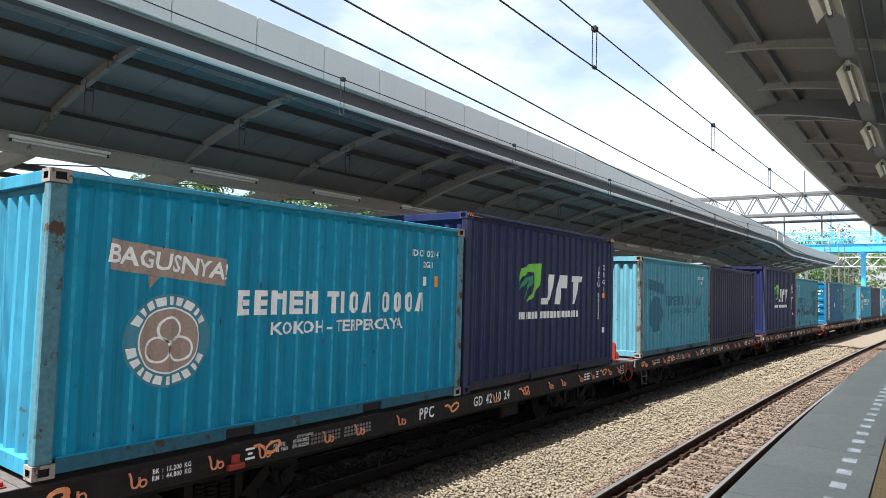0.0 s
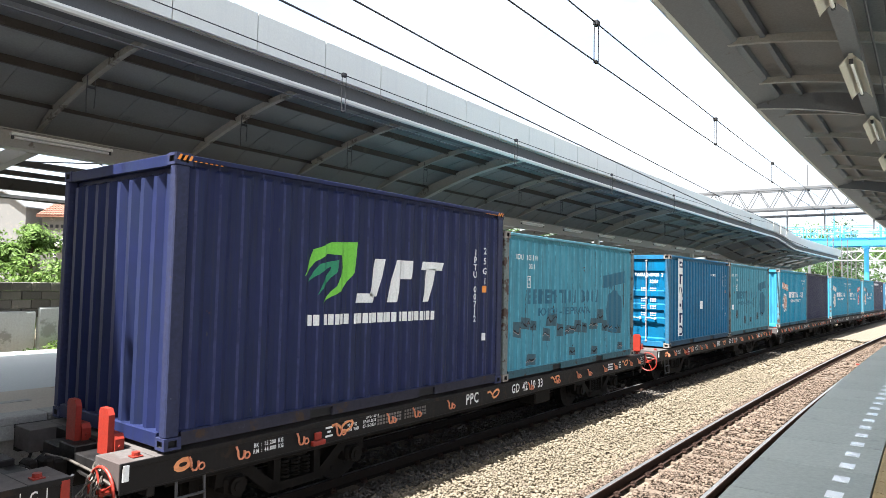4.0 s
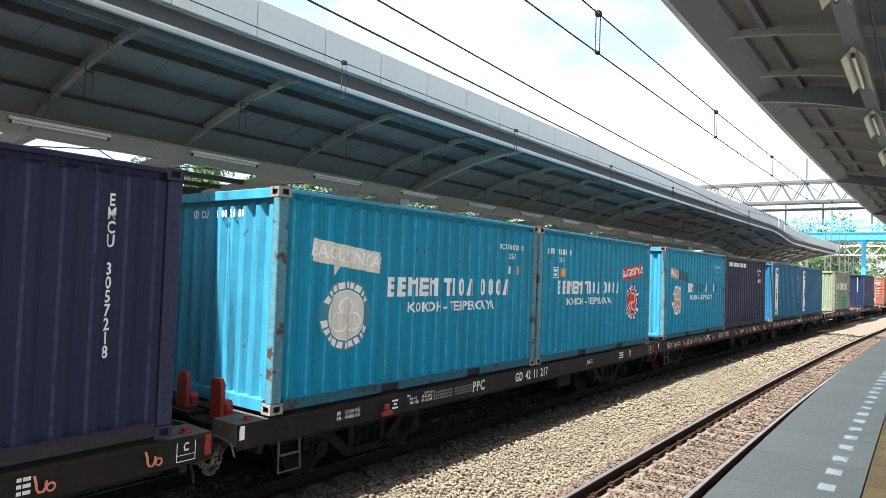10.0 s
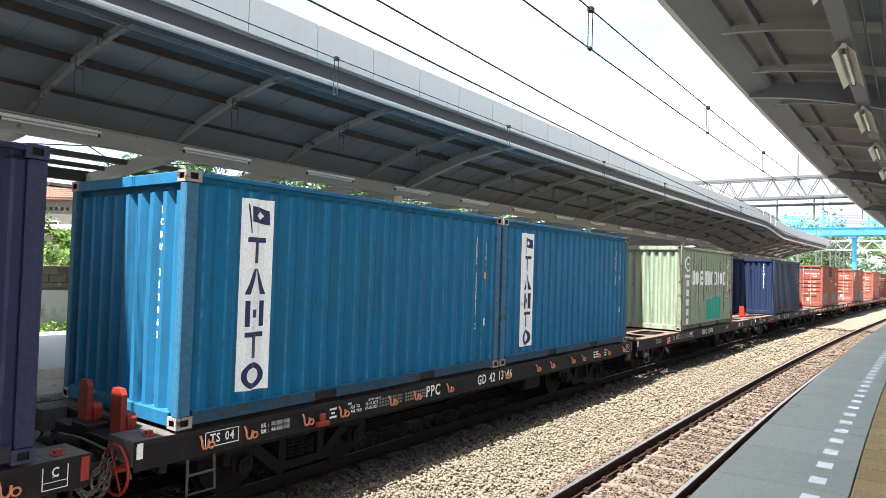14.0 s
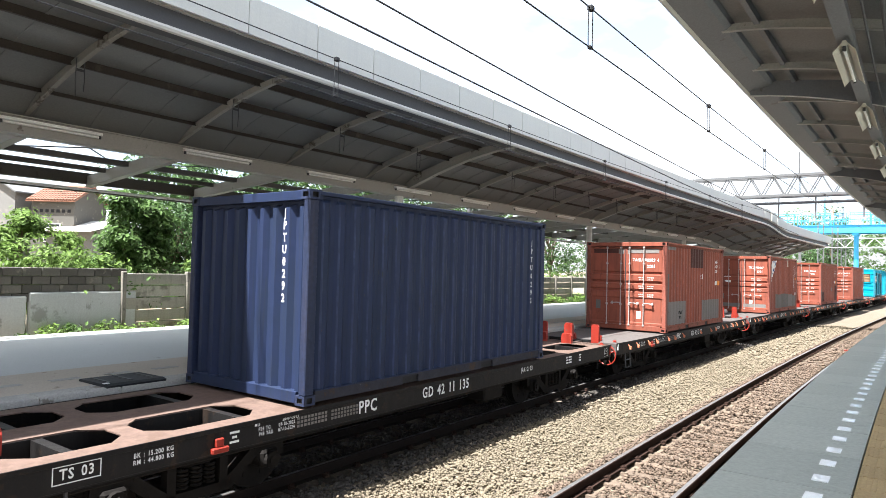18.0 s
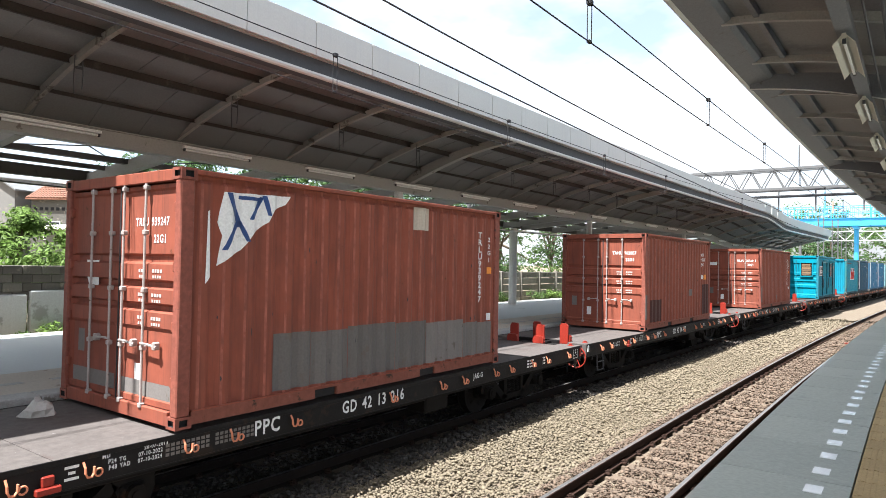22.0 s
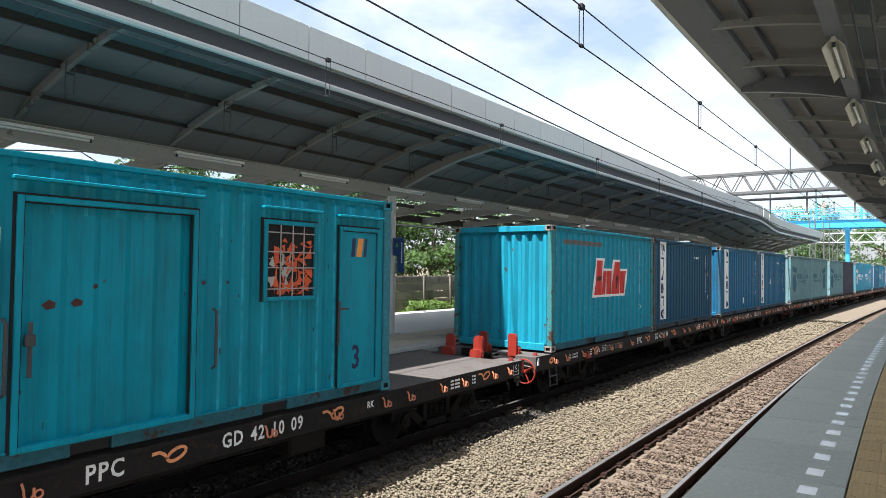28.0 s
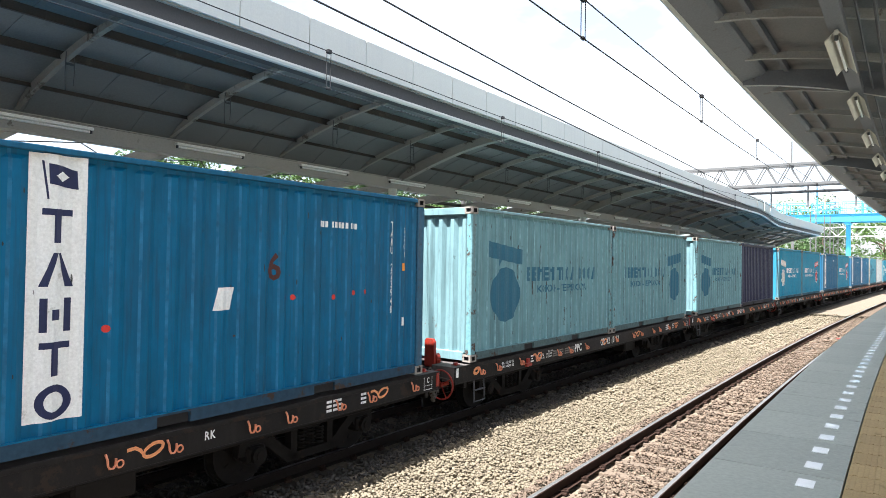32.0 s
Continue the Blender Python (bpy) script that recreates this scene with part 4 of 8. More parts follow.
# ---- overhead line, gantry and footbridge ----
def build_wires():
    for nm, s, zc, zm, sag, ds in (("overhead_line_near", TRACK, 5.155, 5.595, 0.0, (1.7, 6.64, 11.63, 16.41, 21.3, 26.2, 31.1)), ("overhead_line_far", TRAIN, 5.22, 5.75, 0.0006, (1.7, 6.8, 11.9, 17.0, 22.1, 27.2, 32.3))):
        root = tagged(new(nm), "overhead contact line of dark wires with droppers", "overhead line", kind="structure")
        part("contact_wire", Shape().tube([on(s, y, zc) for y in spans(-30, 130, 4)], 0.008, 6), M_WIRE, root)
        part("messenger_wire", Shape().tube([on(s, y, zm + sag * (y - 14) ** 2 if y < 40 else zm + 0.4) for y in spans(-16, 40, 2)], 0.008, 6), M_WIRE, root)
        for y in ds:
            sh = Shape()
            zt = zm + sag * (y - 14) ** 2
            sh.tube([on(s - 0.012, y - 0.03, zc), on(s - 0.012, y - 0.03, zt)], 0.006, 5)
            sh.tube([on(s + 0.012, y + 0.03, zc), on(s + 0.012, y + 0.03, zt)], 0.006, 5)
            sh.box(*[c for a in zip(on(s - 0.03, y - 0.04, zt - 0.03), on(s + 0.03, y + 0.04, zt + 0.03)) for c in a], 0.008)
            sh.box(*[c for a in zip(on(s - 0.02, y - 0.035, zc - 0.015), on(s + 0.02, y + 0.035, zc + 0.02)) for c in a], 0.006)
            part("dropper", sh, M_WIRE, root)
    root = tagged(new("feeder_cables"), "two dark feeder cables above the tracks", "cable", kind="structure")
    for (ya, za), (yb, zb) in (((8.1, 5.86), (14.0, 5.70)), ((8.1, 6.34), (20.0, 6.01))):
        k = (zb - za) / (yb - ya)
        part("feeder_cable", Shape().tube([on(-6.0, y, za + k * (y - ya)) for y in spans(-8, 40, 4)], 0.014, 6), M_WIRE, root)


build_wires()


def build_gantry():
    root = thing("catenary_gantry", "grey steel lattice gantry across the tracks", "gantry", at=pose(0, 40, 0))
    x0, x1 = -17.0, 6.0
    zb, zt = 7.15, 8.25
    for z in (zb, zt):
        for d in (-0.35, 0.35):
            part("chord", Shape().box(x0, x1, d - 0.075, d + 0.075, z - 0.075, z + 0.075, 0.01), M_GANTRY, root)
    n = 39
    for k in range(n):
        xa = -17.0 + 0.585 * k
        xb = xa + 0.585
        for d in (-0.35, 0.35):
            a, b = ((xa, d, zb), (xb, d, zt)) if k % 2 else ((xa, d, zt), (xb, d, zb))
            part("diagonal", Shape().tube([a, b], 0.035, 6), M_GANTRY, root)
        part("cross_tie", Shape().tube([(xa, -0.35, zb), (xa, 0.35, zb)], 0.03, 5), M_GANTRY, root)
    for x in (-16.5, 5.5):
        part("mast", Shape().box(x - 0.2, x + 0.2, -0.3, 0.3, -0.5, 8.4, 0.02), M_GANTRY, root)
    part("lower_beam", Shape().box(-12, 4, -0.07, 0.07, 6.69, 6.83, 0.01), M_DSTEEL, root)
    for x in (-8.6, -6.2, -4.4, -2.2, -0.8):
        part("drop_post", Shape().box(x - 0.04, x + 0.04, -0.04, 0.04, 5.9, 7.05, 0.01), M_GANTRY, root)
    part("top_spike", Shape().tube([(-5.2, 0, 8.3), (-5.2, 0, 9.55)], 0.04, 6), M_GANTRY, root)
    for x in (-7.0, -3.6):
        part("insulator", Shape().tube([(x, -0.1, 5.75), (x, -0.1, 6.4)], 0.05, 8), M_TAN, root)


build_gantry()


def build_footbridge():
    root = thing("footbridge", "light blue steel footbridge with railings over the tracks", "bridge", at=pose(0, 84, 0))
    x0, x1 = -25.8, 22.6
    for d in (-1.3, 1.3):
        part("girder", Shape().box(x0, x1, d - 0.12, d + 0.12, 7.66, 8.44, 0.02), M_BLUE, root)
        part("flange", Shape().box(x0, x1, d - 0.25, d + 0.25, 7.62, 7.657), M_BLUE, root)
        part("flange", Shape().box(x0, x1, d - 0.25, d + 0.25, 8.443, 8.48), M_BLUE, root)
        for z in (9.1, 9.8):
            part("handrail", Shape().tube([(x0, d, z), (x1, d, z)], 0.04, 6), M_BLUE, root)
        x = x0 + 0.2
        k = 0
        while x < x1:
            part("post" if k % 10 == 0 else "baluster", Shape().tube([(x, d, 8.47), (x, d, 9.8)], 0.06 if k % 10 == 0 else 0.018, 5), M_BLUE, root)
            if k % 10 == 0:
                part("stiffener", Shape().box(x - 0.03, x + 0.03, d - 0.2, d + 0.2, 7.66, 8.44), M_BLUE, root)
            x += 0.36
            k += 1
    part("deck", Shape().box(x0, x1, -1.15, 1.15, 8.0, 8.1), M_STEEL, root)
    for x in (-5.33, 10.5):
        part("pillar", Shape().tube([(x, 0, 0.95), (x, 0, 7.62)], 0.24, 14), M_BLUE, root)
        part("pillar_head", Shape().box(x - 0.3, x + 0.3, -1.4, 1.4, 7.36, 7.62, 0.02), M_BLUE, root)
    # tall lamp posts on the railing
    for x in (-18.5, -8.2):
        part("rail_pole", Shape().tube([(x, -1.3, 8.4), (x, -1.3, 11.4)], 0.05, 6), M_BLUE, root)


build_footbridge()


# ---- containers ----
CL, CW, CH = 6.058, 2.438, 2.591
PITCH, DEEP = 0.2775, 0.036


def corrugation(y, pitch=PITCH, deep=DEEP):
    """Depth of the pressed sheet behind its outer face at y."""
    k = ((y + 50 * pitch) % pitch) / pitch
    if k < 0.27:
        return 0.0
    if k < 0.5:
        return deep * (k - 0.27) / 0.23
    if k < 0.77:
        return deep
    return deep * (1 - (k - 0.77) / 0.23)


def breaks(a, b, pitch=PITCH):
    out = [a]
    k = math.floor(a / pitch) - 1
    while k * pitch < b:
        for q in (0.0, 0.27, 0.5, 0.77):
            y = (k + q) * pitch
            if a + 1e-4 < y < b - 1e-4:
                out.append(y)
        k += 1
    return out + [b]


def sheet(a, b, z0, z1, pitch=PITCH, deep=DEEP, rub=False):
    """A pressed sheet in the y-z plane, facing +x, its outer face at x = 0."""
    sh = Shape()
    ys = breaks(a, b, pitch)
    # extra breaks for the narrow strips painted as lit fold edges
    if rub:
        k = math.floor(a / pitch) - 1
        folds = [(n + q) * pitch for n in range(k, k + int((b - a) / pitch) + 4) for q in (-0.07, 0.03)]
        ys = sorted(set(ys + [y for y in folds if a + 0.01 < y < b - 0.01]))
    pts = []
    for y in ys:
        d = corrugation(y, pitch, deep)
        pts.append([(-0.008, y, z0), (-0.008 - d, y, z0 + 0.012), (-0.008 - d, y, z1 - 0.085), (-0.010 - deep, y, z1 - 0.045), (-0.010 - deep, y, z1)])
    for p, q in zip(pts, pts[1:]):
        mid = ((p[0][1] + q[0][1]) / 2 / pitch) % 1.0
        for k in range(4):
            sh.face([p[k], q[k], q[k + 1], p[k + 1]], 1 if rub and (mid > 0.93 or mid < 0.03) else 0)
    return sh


def casting():
    sh = Shape()
    hx, hy, hz = 0.081, 0.089, 0.059
    for ax in range(3):
        b, d = [(1, 2), (2, 0), (0, 1)][ax]
        h = (hx, hy, hz)
        for sg in (-1, 1):
            def at(p, r, dep=0.0):
                k = [0, 0, 0]
                k[ax], k[b], k[d] = sg * (h[ax] - dep), p, r
                return tuple(k)
            o = [(-h[b], -h[d]), (h[b], -h[d]), (h[b], h[d]), (-h[b], h[d])]
            i = [(x * 0.5, y * 0.55) for x, y in o]
            for k in range(4):
                k2 = (k + 1) % 4
                sh.face([at(*o[k]), at(*o[k2]), at(*i[k2]), at(*i[k])])
                sh.face([at(*i[k]), at(*i[k2]), at(*i[k2], 0.03), at(*i[k], 0.03)], 1)
            sh.face([at(*p, 0.03) for p in i], 1)
    return sh


_made = {}


def once(key, make):
    if key not in _made:
        _made[key] = make()
    return _made[key]


def door_leaf(x0, x1, banded):
    """A door leaf on the y = 0 plane facing -y, with pressed horizontal bands."""
    sh = Shape()
    if not banded:
        steps = [(0.17, 0), (0.23, 0), (0.25, 0.02), (0.93, 0.02), (0.97, 0), (1.12, 0), (1.145, 0.05), (1.195, 0.05), (1.22, 0), (1.36, 0), (1.385, 0.05),
                 (1.435, 0.05), (1.46, 0), (1.62, 0), (1.645, 0.05), (1.705, 0.05), (1.73, 0.02), (2.38, 0.02), (2.40, 0), (2.44, 0)]
        for (za, ya), (zb, yb) in zip(steps, steps[1:]):
            sh.face([(x0 + 0.07, ya, za), (x1 - 0.07, ya, za), (x1 - 0.07, yb, zb), (x0 + 0.07, yb, zb)])
            for x, e in ((x0, x0 + 0.07), (x1, x1 - 0.07)):
                sh.face([(x, 0, za), (e, ya, za), (e, yb, zb), (x, 0, zb)])
        return sh.box(x0, x1, 0.052, 0.07, 0.16, 2.45)
    zs = [0.17, 0.23, 0.27, 0.62, 0.66, 0.80, 0.84, 1.00, 1.04, 1.18, 1.22, 1.38, 1.42, 1.56, 1.60, 2.10, 2.14, 2.44]
    dp = [0, 0, 1, 1, 0, 0, 1, 1, 0, 0, 1, 1, 0, 0, 1, 1, 0, 0]
    ins = 0.07
    for (za, a), (zb, b) in zip(zip(zs, dp), zip(zs[1:], dp[1:])):
        ya, yb = 0.042 * a, 0.042 * b
        sh.face([(x0 + ins, ya, za), (x1 - ins, ya, za), (x1 - ins, yb, zb), (x0 + ins, yb, zb)])
        for x, e in ((x0, x0 + ins), (x1, x1 - ins)):
            sh.face([(x, 0, za), (e, ya, za), (e, yb, zb), (x, 0, zb)])
    sh.box(x0, x1, 0.046, 0.065, 0.16, 2.45)
    return sh


def locking_bar(x, handle):
    sh = Shape()
    sh.tube([(x, -0.035, 0.14), (x, -0.035, 2.46)], 0.014, 8)
    return sh


def build_container(colour, end, label, group="containers on the train"):
    """A 20-foot container. end: 'blank' or 'doors', the face that leads."""
    p = PAINT[colour]
    high = 2.896 if colour == "navy_tall" else CH
    root = thing("shipping_container", label, "container", group)
    hx, hy = CW / 2, CL / 2
    for sx in (-1, 1):
        for sy in (-1, 1):
            for z in (0.059, high - 0.059):
                bare = colour in END
                part("corner_casting", once(("cast", colour, bare), lambda: casting().mesh("corner_casting", M_CAST if bare else POST[colour], M_DARK)), None, root, at=pose(sx * (hx - 0.081), sy * (hy - 0.089), z))
    key = colour
    post = once(("post", key), lambda: Shape().box(-0.055, 0.055, -0.075, 0.075, 0.118, high - 0.118, 0.012).mesh("corner_post", POST[colour]))
    for sx in (-1, 1):
        for sy in (-1, 1):
            part("corner_post", post, None, root, at=pose(sx * (hx - 0.06), sy * (hy - 0.08), 0))
    top = once(("top", key), lambda: Shape().box(-0.045, 0.038, -hy + 0.178, hy - 0.178, high - 0.062, high - 0.012, 0.006).mesh("top_rail", END.get(colour, p)))

    def low():
        e = hy - 0.178
        poly = [(-e, 0.03), (-1.20, 0.03), (-1.20, 0.135), (-0.84, 0.135), (-0.84, 0.03), (0.84, 0.03), (0.84, 0.135), (1.20, 0.135), (1.20, 0.03), (e, 0.03), (e, 0.165), (-e, 0.165)]
        return Shape().prism(poly, "x", -0.025, 0.02).box(-0.02, 0.024, -e, e, 0.158, 0.171, 0.0, 1).mesh("bottom_rail", GRIME[colour], p)
    low_me = once(("low", key), low)
    pocket = once("pocket", lambda: Shape().box(-0.3, 0.005, -0.17, 0.17, 0.035, 0.133).mesh("fork_pocket", M_DARK))
    side = once(("side", key), lambda: sheet(-hy + 0.15, hy - 0.15, 0.16, high - 0.060, rub=True).mesh("side_panel", p, FOLD_LIGHT[colour]))
    for sx in (-1, 1):
        turn = pose(0, 0, 0, 0, 0, 0 if sx > 0 else 180)
        part("top_rail", top, None, root, at=pose(sx * (hx - 0.032), 0, 0))
        r = part("bottom_rail", low_me, None, root, at=pose(sx * (hx - 0.028), 0, 0) @ turn)
        for y in (-1.02, 1.02):
            part("fork_pocket", pocket, None, r, at=pose(-0.012, y, 0))
        part("side_panel", side, None, root, at=pose(sx * (hx - 0.012), 0, 0) @ turn)

    def roof():
        sh = Shape()
        ys = breaks(-hy + 0.1, hy - 0.1)
        for a, b in zip(ys, ys[1:]):
            za, zb = high - 0.02 - corrugation(a) * 0.6, high - 0.02 - corrugation(b) * 0.6
            sh.face([(-hx + 0.06, a, za), (hx - 0.06, a, za), (hx - 0.06, b, zb), (-hx + 0.06, b, zb)])
        return sh.mesh("roof_panel", p)
    part("roof_panel", once(("roof", key), roof), None, root)
    part("floor", once("floor", lambda: Shape().box(-hx + 0.05, hx - 0.05, -hy + 0.1, hy - 0.1, 0.12, 0.16).mesh("floor", M_BARK)), None, root)
    bar = once(("header", key), lambda: Shape().box(-hx + 0.162, hx - 0.162, -0.04, 0.04, high - 0.13, high - 0.01, 0.008).mesh("end_header", END.get(colour, p)))
    sill = once(("sill", key), lambda: Shape().box(-hx + 0.162, hx - 0.162, -0.04, 0.04, 0.015, 0.16, 0.008).mesh("end_sill", END.get(colour, p)))
    for sy in (-1, 1):
        part("end_header", bar, None, root, at=pose(0, sy * (hy - 0.045), 0))
        part("end_sill", sill, None, root, at=pose(0, sy * (hy - 0.045), 0))
    blank = once(("blank", key), lambda: sheet(-hx + 0.1, hx - 0.1, 0.15, high - 0.12, 0.25, 0.062).mesh("end_panel", END.get(colour, p)))
    part("end_panel", blank, None, root, at=pose(0, hy - 0.03, 0, 0, 0, 90))
    if end == "blank":
        part("end_panel", blank, None, root, at=pose(0, -hy + 0.03, 0, 0, 0, -90))
    else:
        for sx, (a, b) in ((-1, (-hx + 0.115, -0.006)), (1, (0.006, hx - 0.115))):
            leaf = once(("leaf", key, sx), lambda: door_leaf(a, b, colour in ("blue", "cyan")).mesh("door", p))
            d = part("door", leaf, None, root, at=pose(0, -hy + 0.045, 0))
            for x in ((sx * 0.13, sx * 0.56) if end == "doors" else ()):
                lb = once(("bar", x), lambda: locking_bar(x, True).mesh("locking_bar", M_BAR, smooth=False))
                part("locking_bar", lb, None, d)
                for z in (0.16, 0.75, 1.35, 1.95, 2.42):
                    part("bar_bracket", once("br", lambda: Shape().box(-0.028, 0.028, -0.056, 0.0, -0.025, 0.025, 0.008).mesh("bar_bracket", M_BAR)), None, d, at=pose(x, 0, z))
                if abs(x) < 0.5 or sx > 0:
                    hd = once(("hd", x, sx), lambda: Shape().tube([(x, -0.055, 0.80), (x + 0.14 * sx, -0.06, 0.80), (x + 0.30 * sx, -0.055, 0.78)], 0.014, 6).box(x + 0.26 * sx - 0.025, x + 0.26 * sx + 0.025, -0.07, 0, 0.75, 0.83, 0.01).mesh("door_handle", M_BAR))
                    part("door_handle", hd, None, d)
            for z in (0.45, 1.0, 1.6, 2.2):
                hg = once(("hinge", key, sx, z), lambda: Shape().box(sx * (hx - 0.09) - 0.06, sx * (hx - 0.09) + 0.06, -0.03, 0.03, z - 0.05, z + 0.05, 0.008).mesh("hinge", p))
                part("hinge", hg, None, d)
        gasket = once("gasket", lambda: Shape().box(-0.012, 0.012, 0.0, 0.03, 0.16, 2.45).mesh("door_gasket", M_RUBBER))
        part("door_gasket", gasket, None, root, at=pose(0, -hy + 0.04, 0))
    return root


# ---- marks on the containers ----
def text_mesh(words, size, mat, slant=0.0, turn=0.0, wide=0.80):
    """Stencil letters; wide: their width against the plain font's."""
    cu = bpy.data.curves.new("words", "FONT")
    cu.body, cu.size, cu.align_x, cu.align_y, cu.shear = words, size, "CENTER", "CENTER", slant
    cu.offset = size * 0.022
    cu.space_character, cu.space_word = (1.16, 1.5) if wide < 1 else (1.0, 1.0)
    cu.resolution_u = 2
    ob = bpy.data.objects.new("words", cu)
    me = bpy.data.meshes.new_from_object(ob)
    bpy.data.objects.remove(ob)
    me.materials.clear()
    me.materials.append(mat)
    me.transform(Matrix.Diagonal((wide, 1, 1, 1)))
    if turn:
        me.transform(Matrix.Rotation(radians(turn), 4, "Z"))
    return me


def flat(polys, mat):
    """Flat outlines in the picture plane (across, up)."""
    sh = Shape()
    for p in polys:
        sh.face([(a, b, 0) for a, b in p])
    return sh.mesh("mark", mat)


def block(x, y, w, h, lean=0.0):
    return [(x - w / 2 - lean * h / 2, y - h / 2), (x + w / 2 - lean * h / 2, y - h / 2), (x + w / 2 + lean * h / 2, y + h / 2), (x - w / 2 + lean * h / 2, y + h / 2)]


def disc(x, y, r, n=28):
    return [(x + r * math.cos(2 * math.pi * k / n), y + r * math.sin(2 * math.pi * k / n)) for k in range(n)]


def hoop(x, y, r0, r1, n=28):
    out = []
    for k in range(n):
        a, b = 2 * math.pi * k / n, 2 * math.pi * (k + 1) / n
        out.append([(x + r0 * math.cos(a), y + r0 * math.sin(a)), (x + r1 * math.cos(a), y + r1 * math.sin(a)), (x + r1 * math.cos(b), y + r1 * math.sin(b)), (x + r0 * math.cos(b), y + r0 * math.sin(b))])
    return out


def letters(x, y, widths, h, gap, lean=0.0):
    """A word as plain bars; a width below zero is a space."""
    total = sum(abs(w) + gap for w in widths) - gap
    out, a = [], x - total / 2
    for w in widths:
        if w > 0:
            out.append(block(a + w / 2, y, w, h, lean))
        a += abs(w) + gap
    return out


def strokes(x, y, widths, h, gap, kinds):
    """A word as plain shapes: 'o' a hollow block, 'n' two uprights under a cap, 'e' three stacked bars, 'v' an open wedge, 't' a bar on a stem, 'i' a single upright."""
    out, n = [], 0
    for q in letters(x, y, widths, h, gap):
        a, b = q[0][0], q[1][0]
        m, w, t = (a + b) / 2, min(0.07 * h / 0.27, (b - a) * 0.36), h * 0.24
        k = kinds[n]
        n += 1
        if k == "o":
            def cut(i, c):
                return [(a + i + c, y - h / 2 + i), (b - i - c, y - h / 2 + i), (b - i, y - h / 2 + i + c), (b - i, y + h / 2 - i - c), (b - i - c, y + h / 2 - i), (a + i + c, y + h / 2 - i), (a + i, y + h / 2 - i - c), (a + i, y - h / 2 + i + c)]
            so, si = cut(0.0, w * 0.7), cut(w * 0.9, w * 0.2)
            out.append([[so[j], so[(j + 1) % 8], si[(j + 1) % 8], si[j]] for j in range(8)])
        elif k == "n":
            out.append([block(a + w / 2, y, w, h), block(b - w / 2, y, w, h), block(m, y + h / 2 - t, b - a - 2 * w, t)])
        elif k == "e":
            out.append([block(m, y + d * (h - t) / 2, b - a, t) for d in (-1, 0, 1)] + [block(a + w / 2, y + d * (h - t) / 4, w, (h - 3 * t) / 2) for d in (-1, 1)])
        elif k == "v":
            out.append([[(a, y - h / 2), (a + w, y - h / 2), (m + w * 0.15, y + h / 2), (m - w * 0.6, y + h / 2)], [(b - w, y - h / 2), (b, y - h / 2), (m + w * 0.6, y + h / 2), (m + w * 0.151, y + h / 2)]])
        elif k == "t":
            out.append([block(m, y + h / 2 - t / 2, b - a, t), block(m, y - t / 2, w, h - t)])
        else:
            out.append([block(m, y, b - a, h)])
    return out


def press(me, off, lift=0.004, pitch=PITCH, deep=DEEP, z=0.0):
    """Lays a flat mark (across = y, up = z) on the pressed side sheet, centred at off."""
    bm = bmesh.new()
    bm.from_mesh(me)
    for v in bm.verts:
        v.co = Vector((0.0, v.co.x + off, v.co.y + z))
    ya = min(v.co.y for v in bm.verts)
    yb = max(v.co.y for v in bm.verts)
    for y in breaks(ya, yb, pitch)[1:-1]:
        bmesh.ops.bisect_plane(bm, geom=bm.verts[:] + bm.edges[:] + bm.faces[:], plane_co=(0, y, 0), plane_no=(0, 1, 0))
    for v in bm.verts:
        v.co.x = -0.008 - corrugation(v.co.y, pitch, deep) + lift
    bmesh.ops.recalc_face_normals(bm, faces=bm.faces)
    out = me.copy()
    bm.to_mesh(out)
    bm.free()
    return out


def on_side(root, name, me, y, z, lift=0.004, label=""):
    """A mark on the side that faces the near platform."""
    key = ("press", me.name, round(y, 3), round(z, 3), lift)
    m = once(key, lambda: press(me, y, lift, z=z))
    return part(name, m, None, root, label, at=pose(CW / 2 - 0.012, 0, 0))


def on_end(root, name, me, x, z, lift=-0.010):
    """A flat mark on the leading end."""
    return part(name, me, None, root, at=pose(x, -CL / 2 - 0.0 + 0.03 - lift, z, 90, 0, 0))


def words(t, size, mat, slant=0.0, turn=0.0, wide=0.80):
    return once(("w", t, size, mat.name, slant, turn, wide), lambda: text_mesh(t, size, mat, slant, turn, wide))


def column_words(t, size, mat, step):
    """Letters set one below another."""
    def make():
        bm = bmesh.new()
        for k, ch in enumerate(t):
            if ch == " ":
                continue
            tmp = text_mesh(ch, size, mat)
            n0 = len(bm.verts)
            bm.from_mesh(tmp)
            bm.verts.ensure_lookup_table()
            for v in bm.verts[n0:]:
                v.co.y -= k * step
            bpy.data.meshes.remove(tmp)
        me = bpy.data.meshes.new("column_words")
        bm.to_mesh(me)
        bm.free()
        me.materials.append(mat)
        return me
    return once(("cw", t, size, mat.name, step), make)


def shapes(key, mat, make):
    return once(("shape", key, mat.name), lambda: flat(make(), mat))


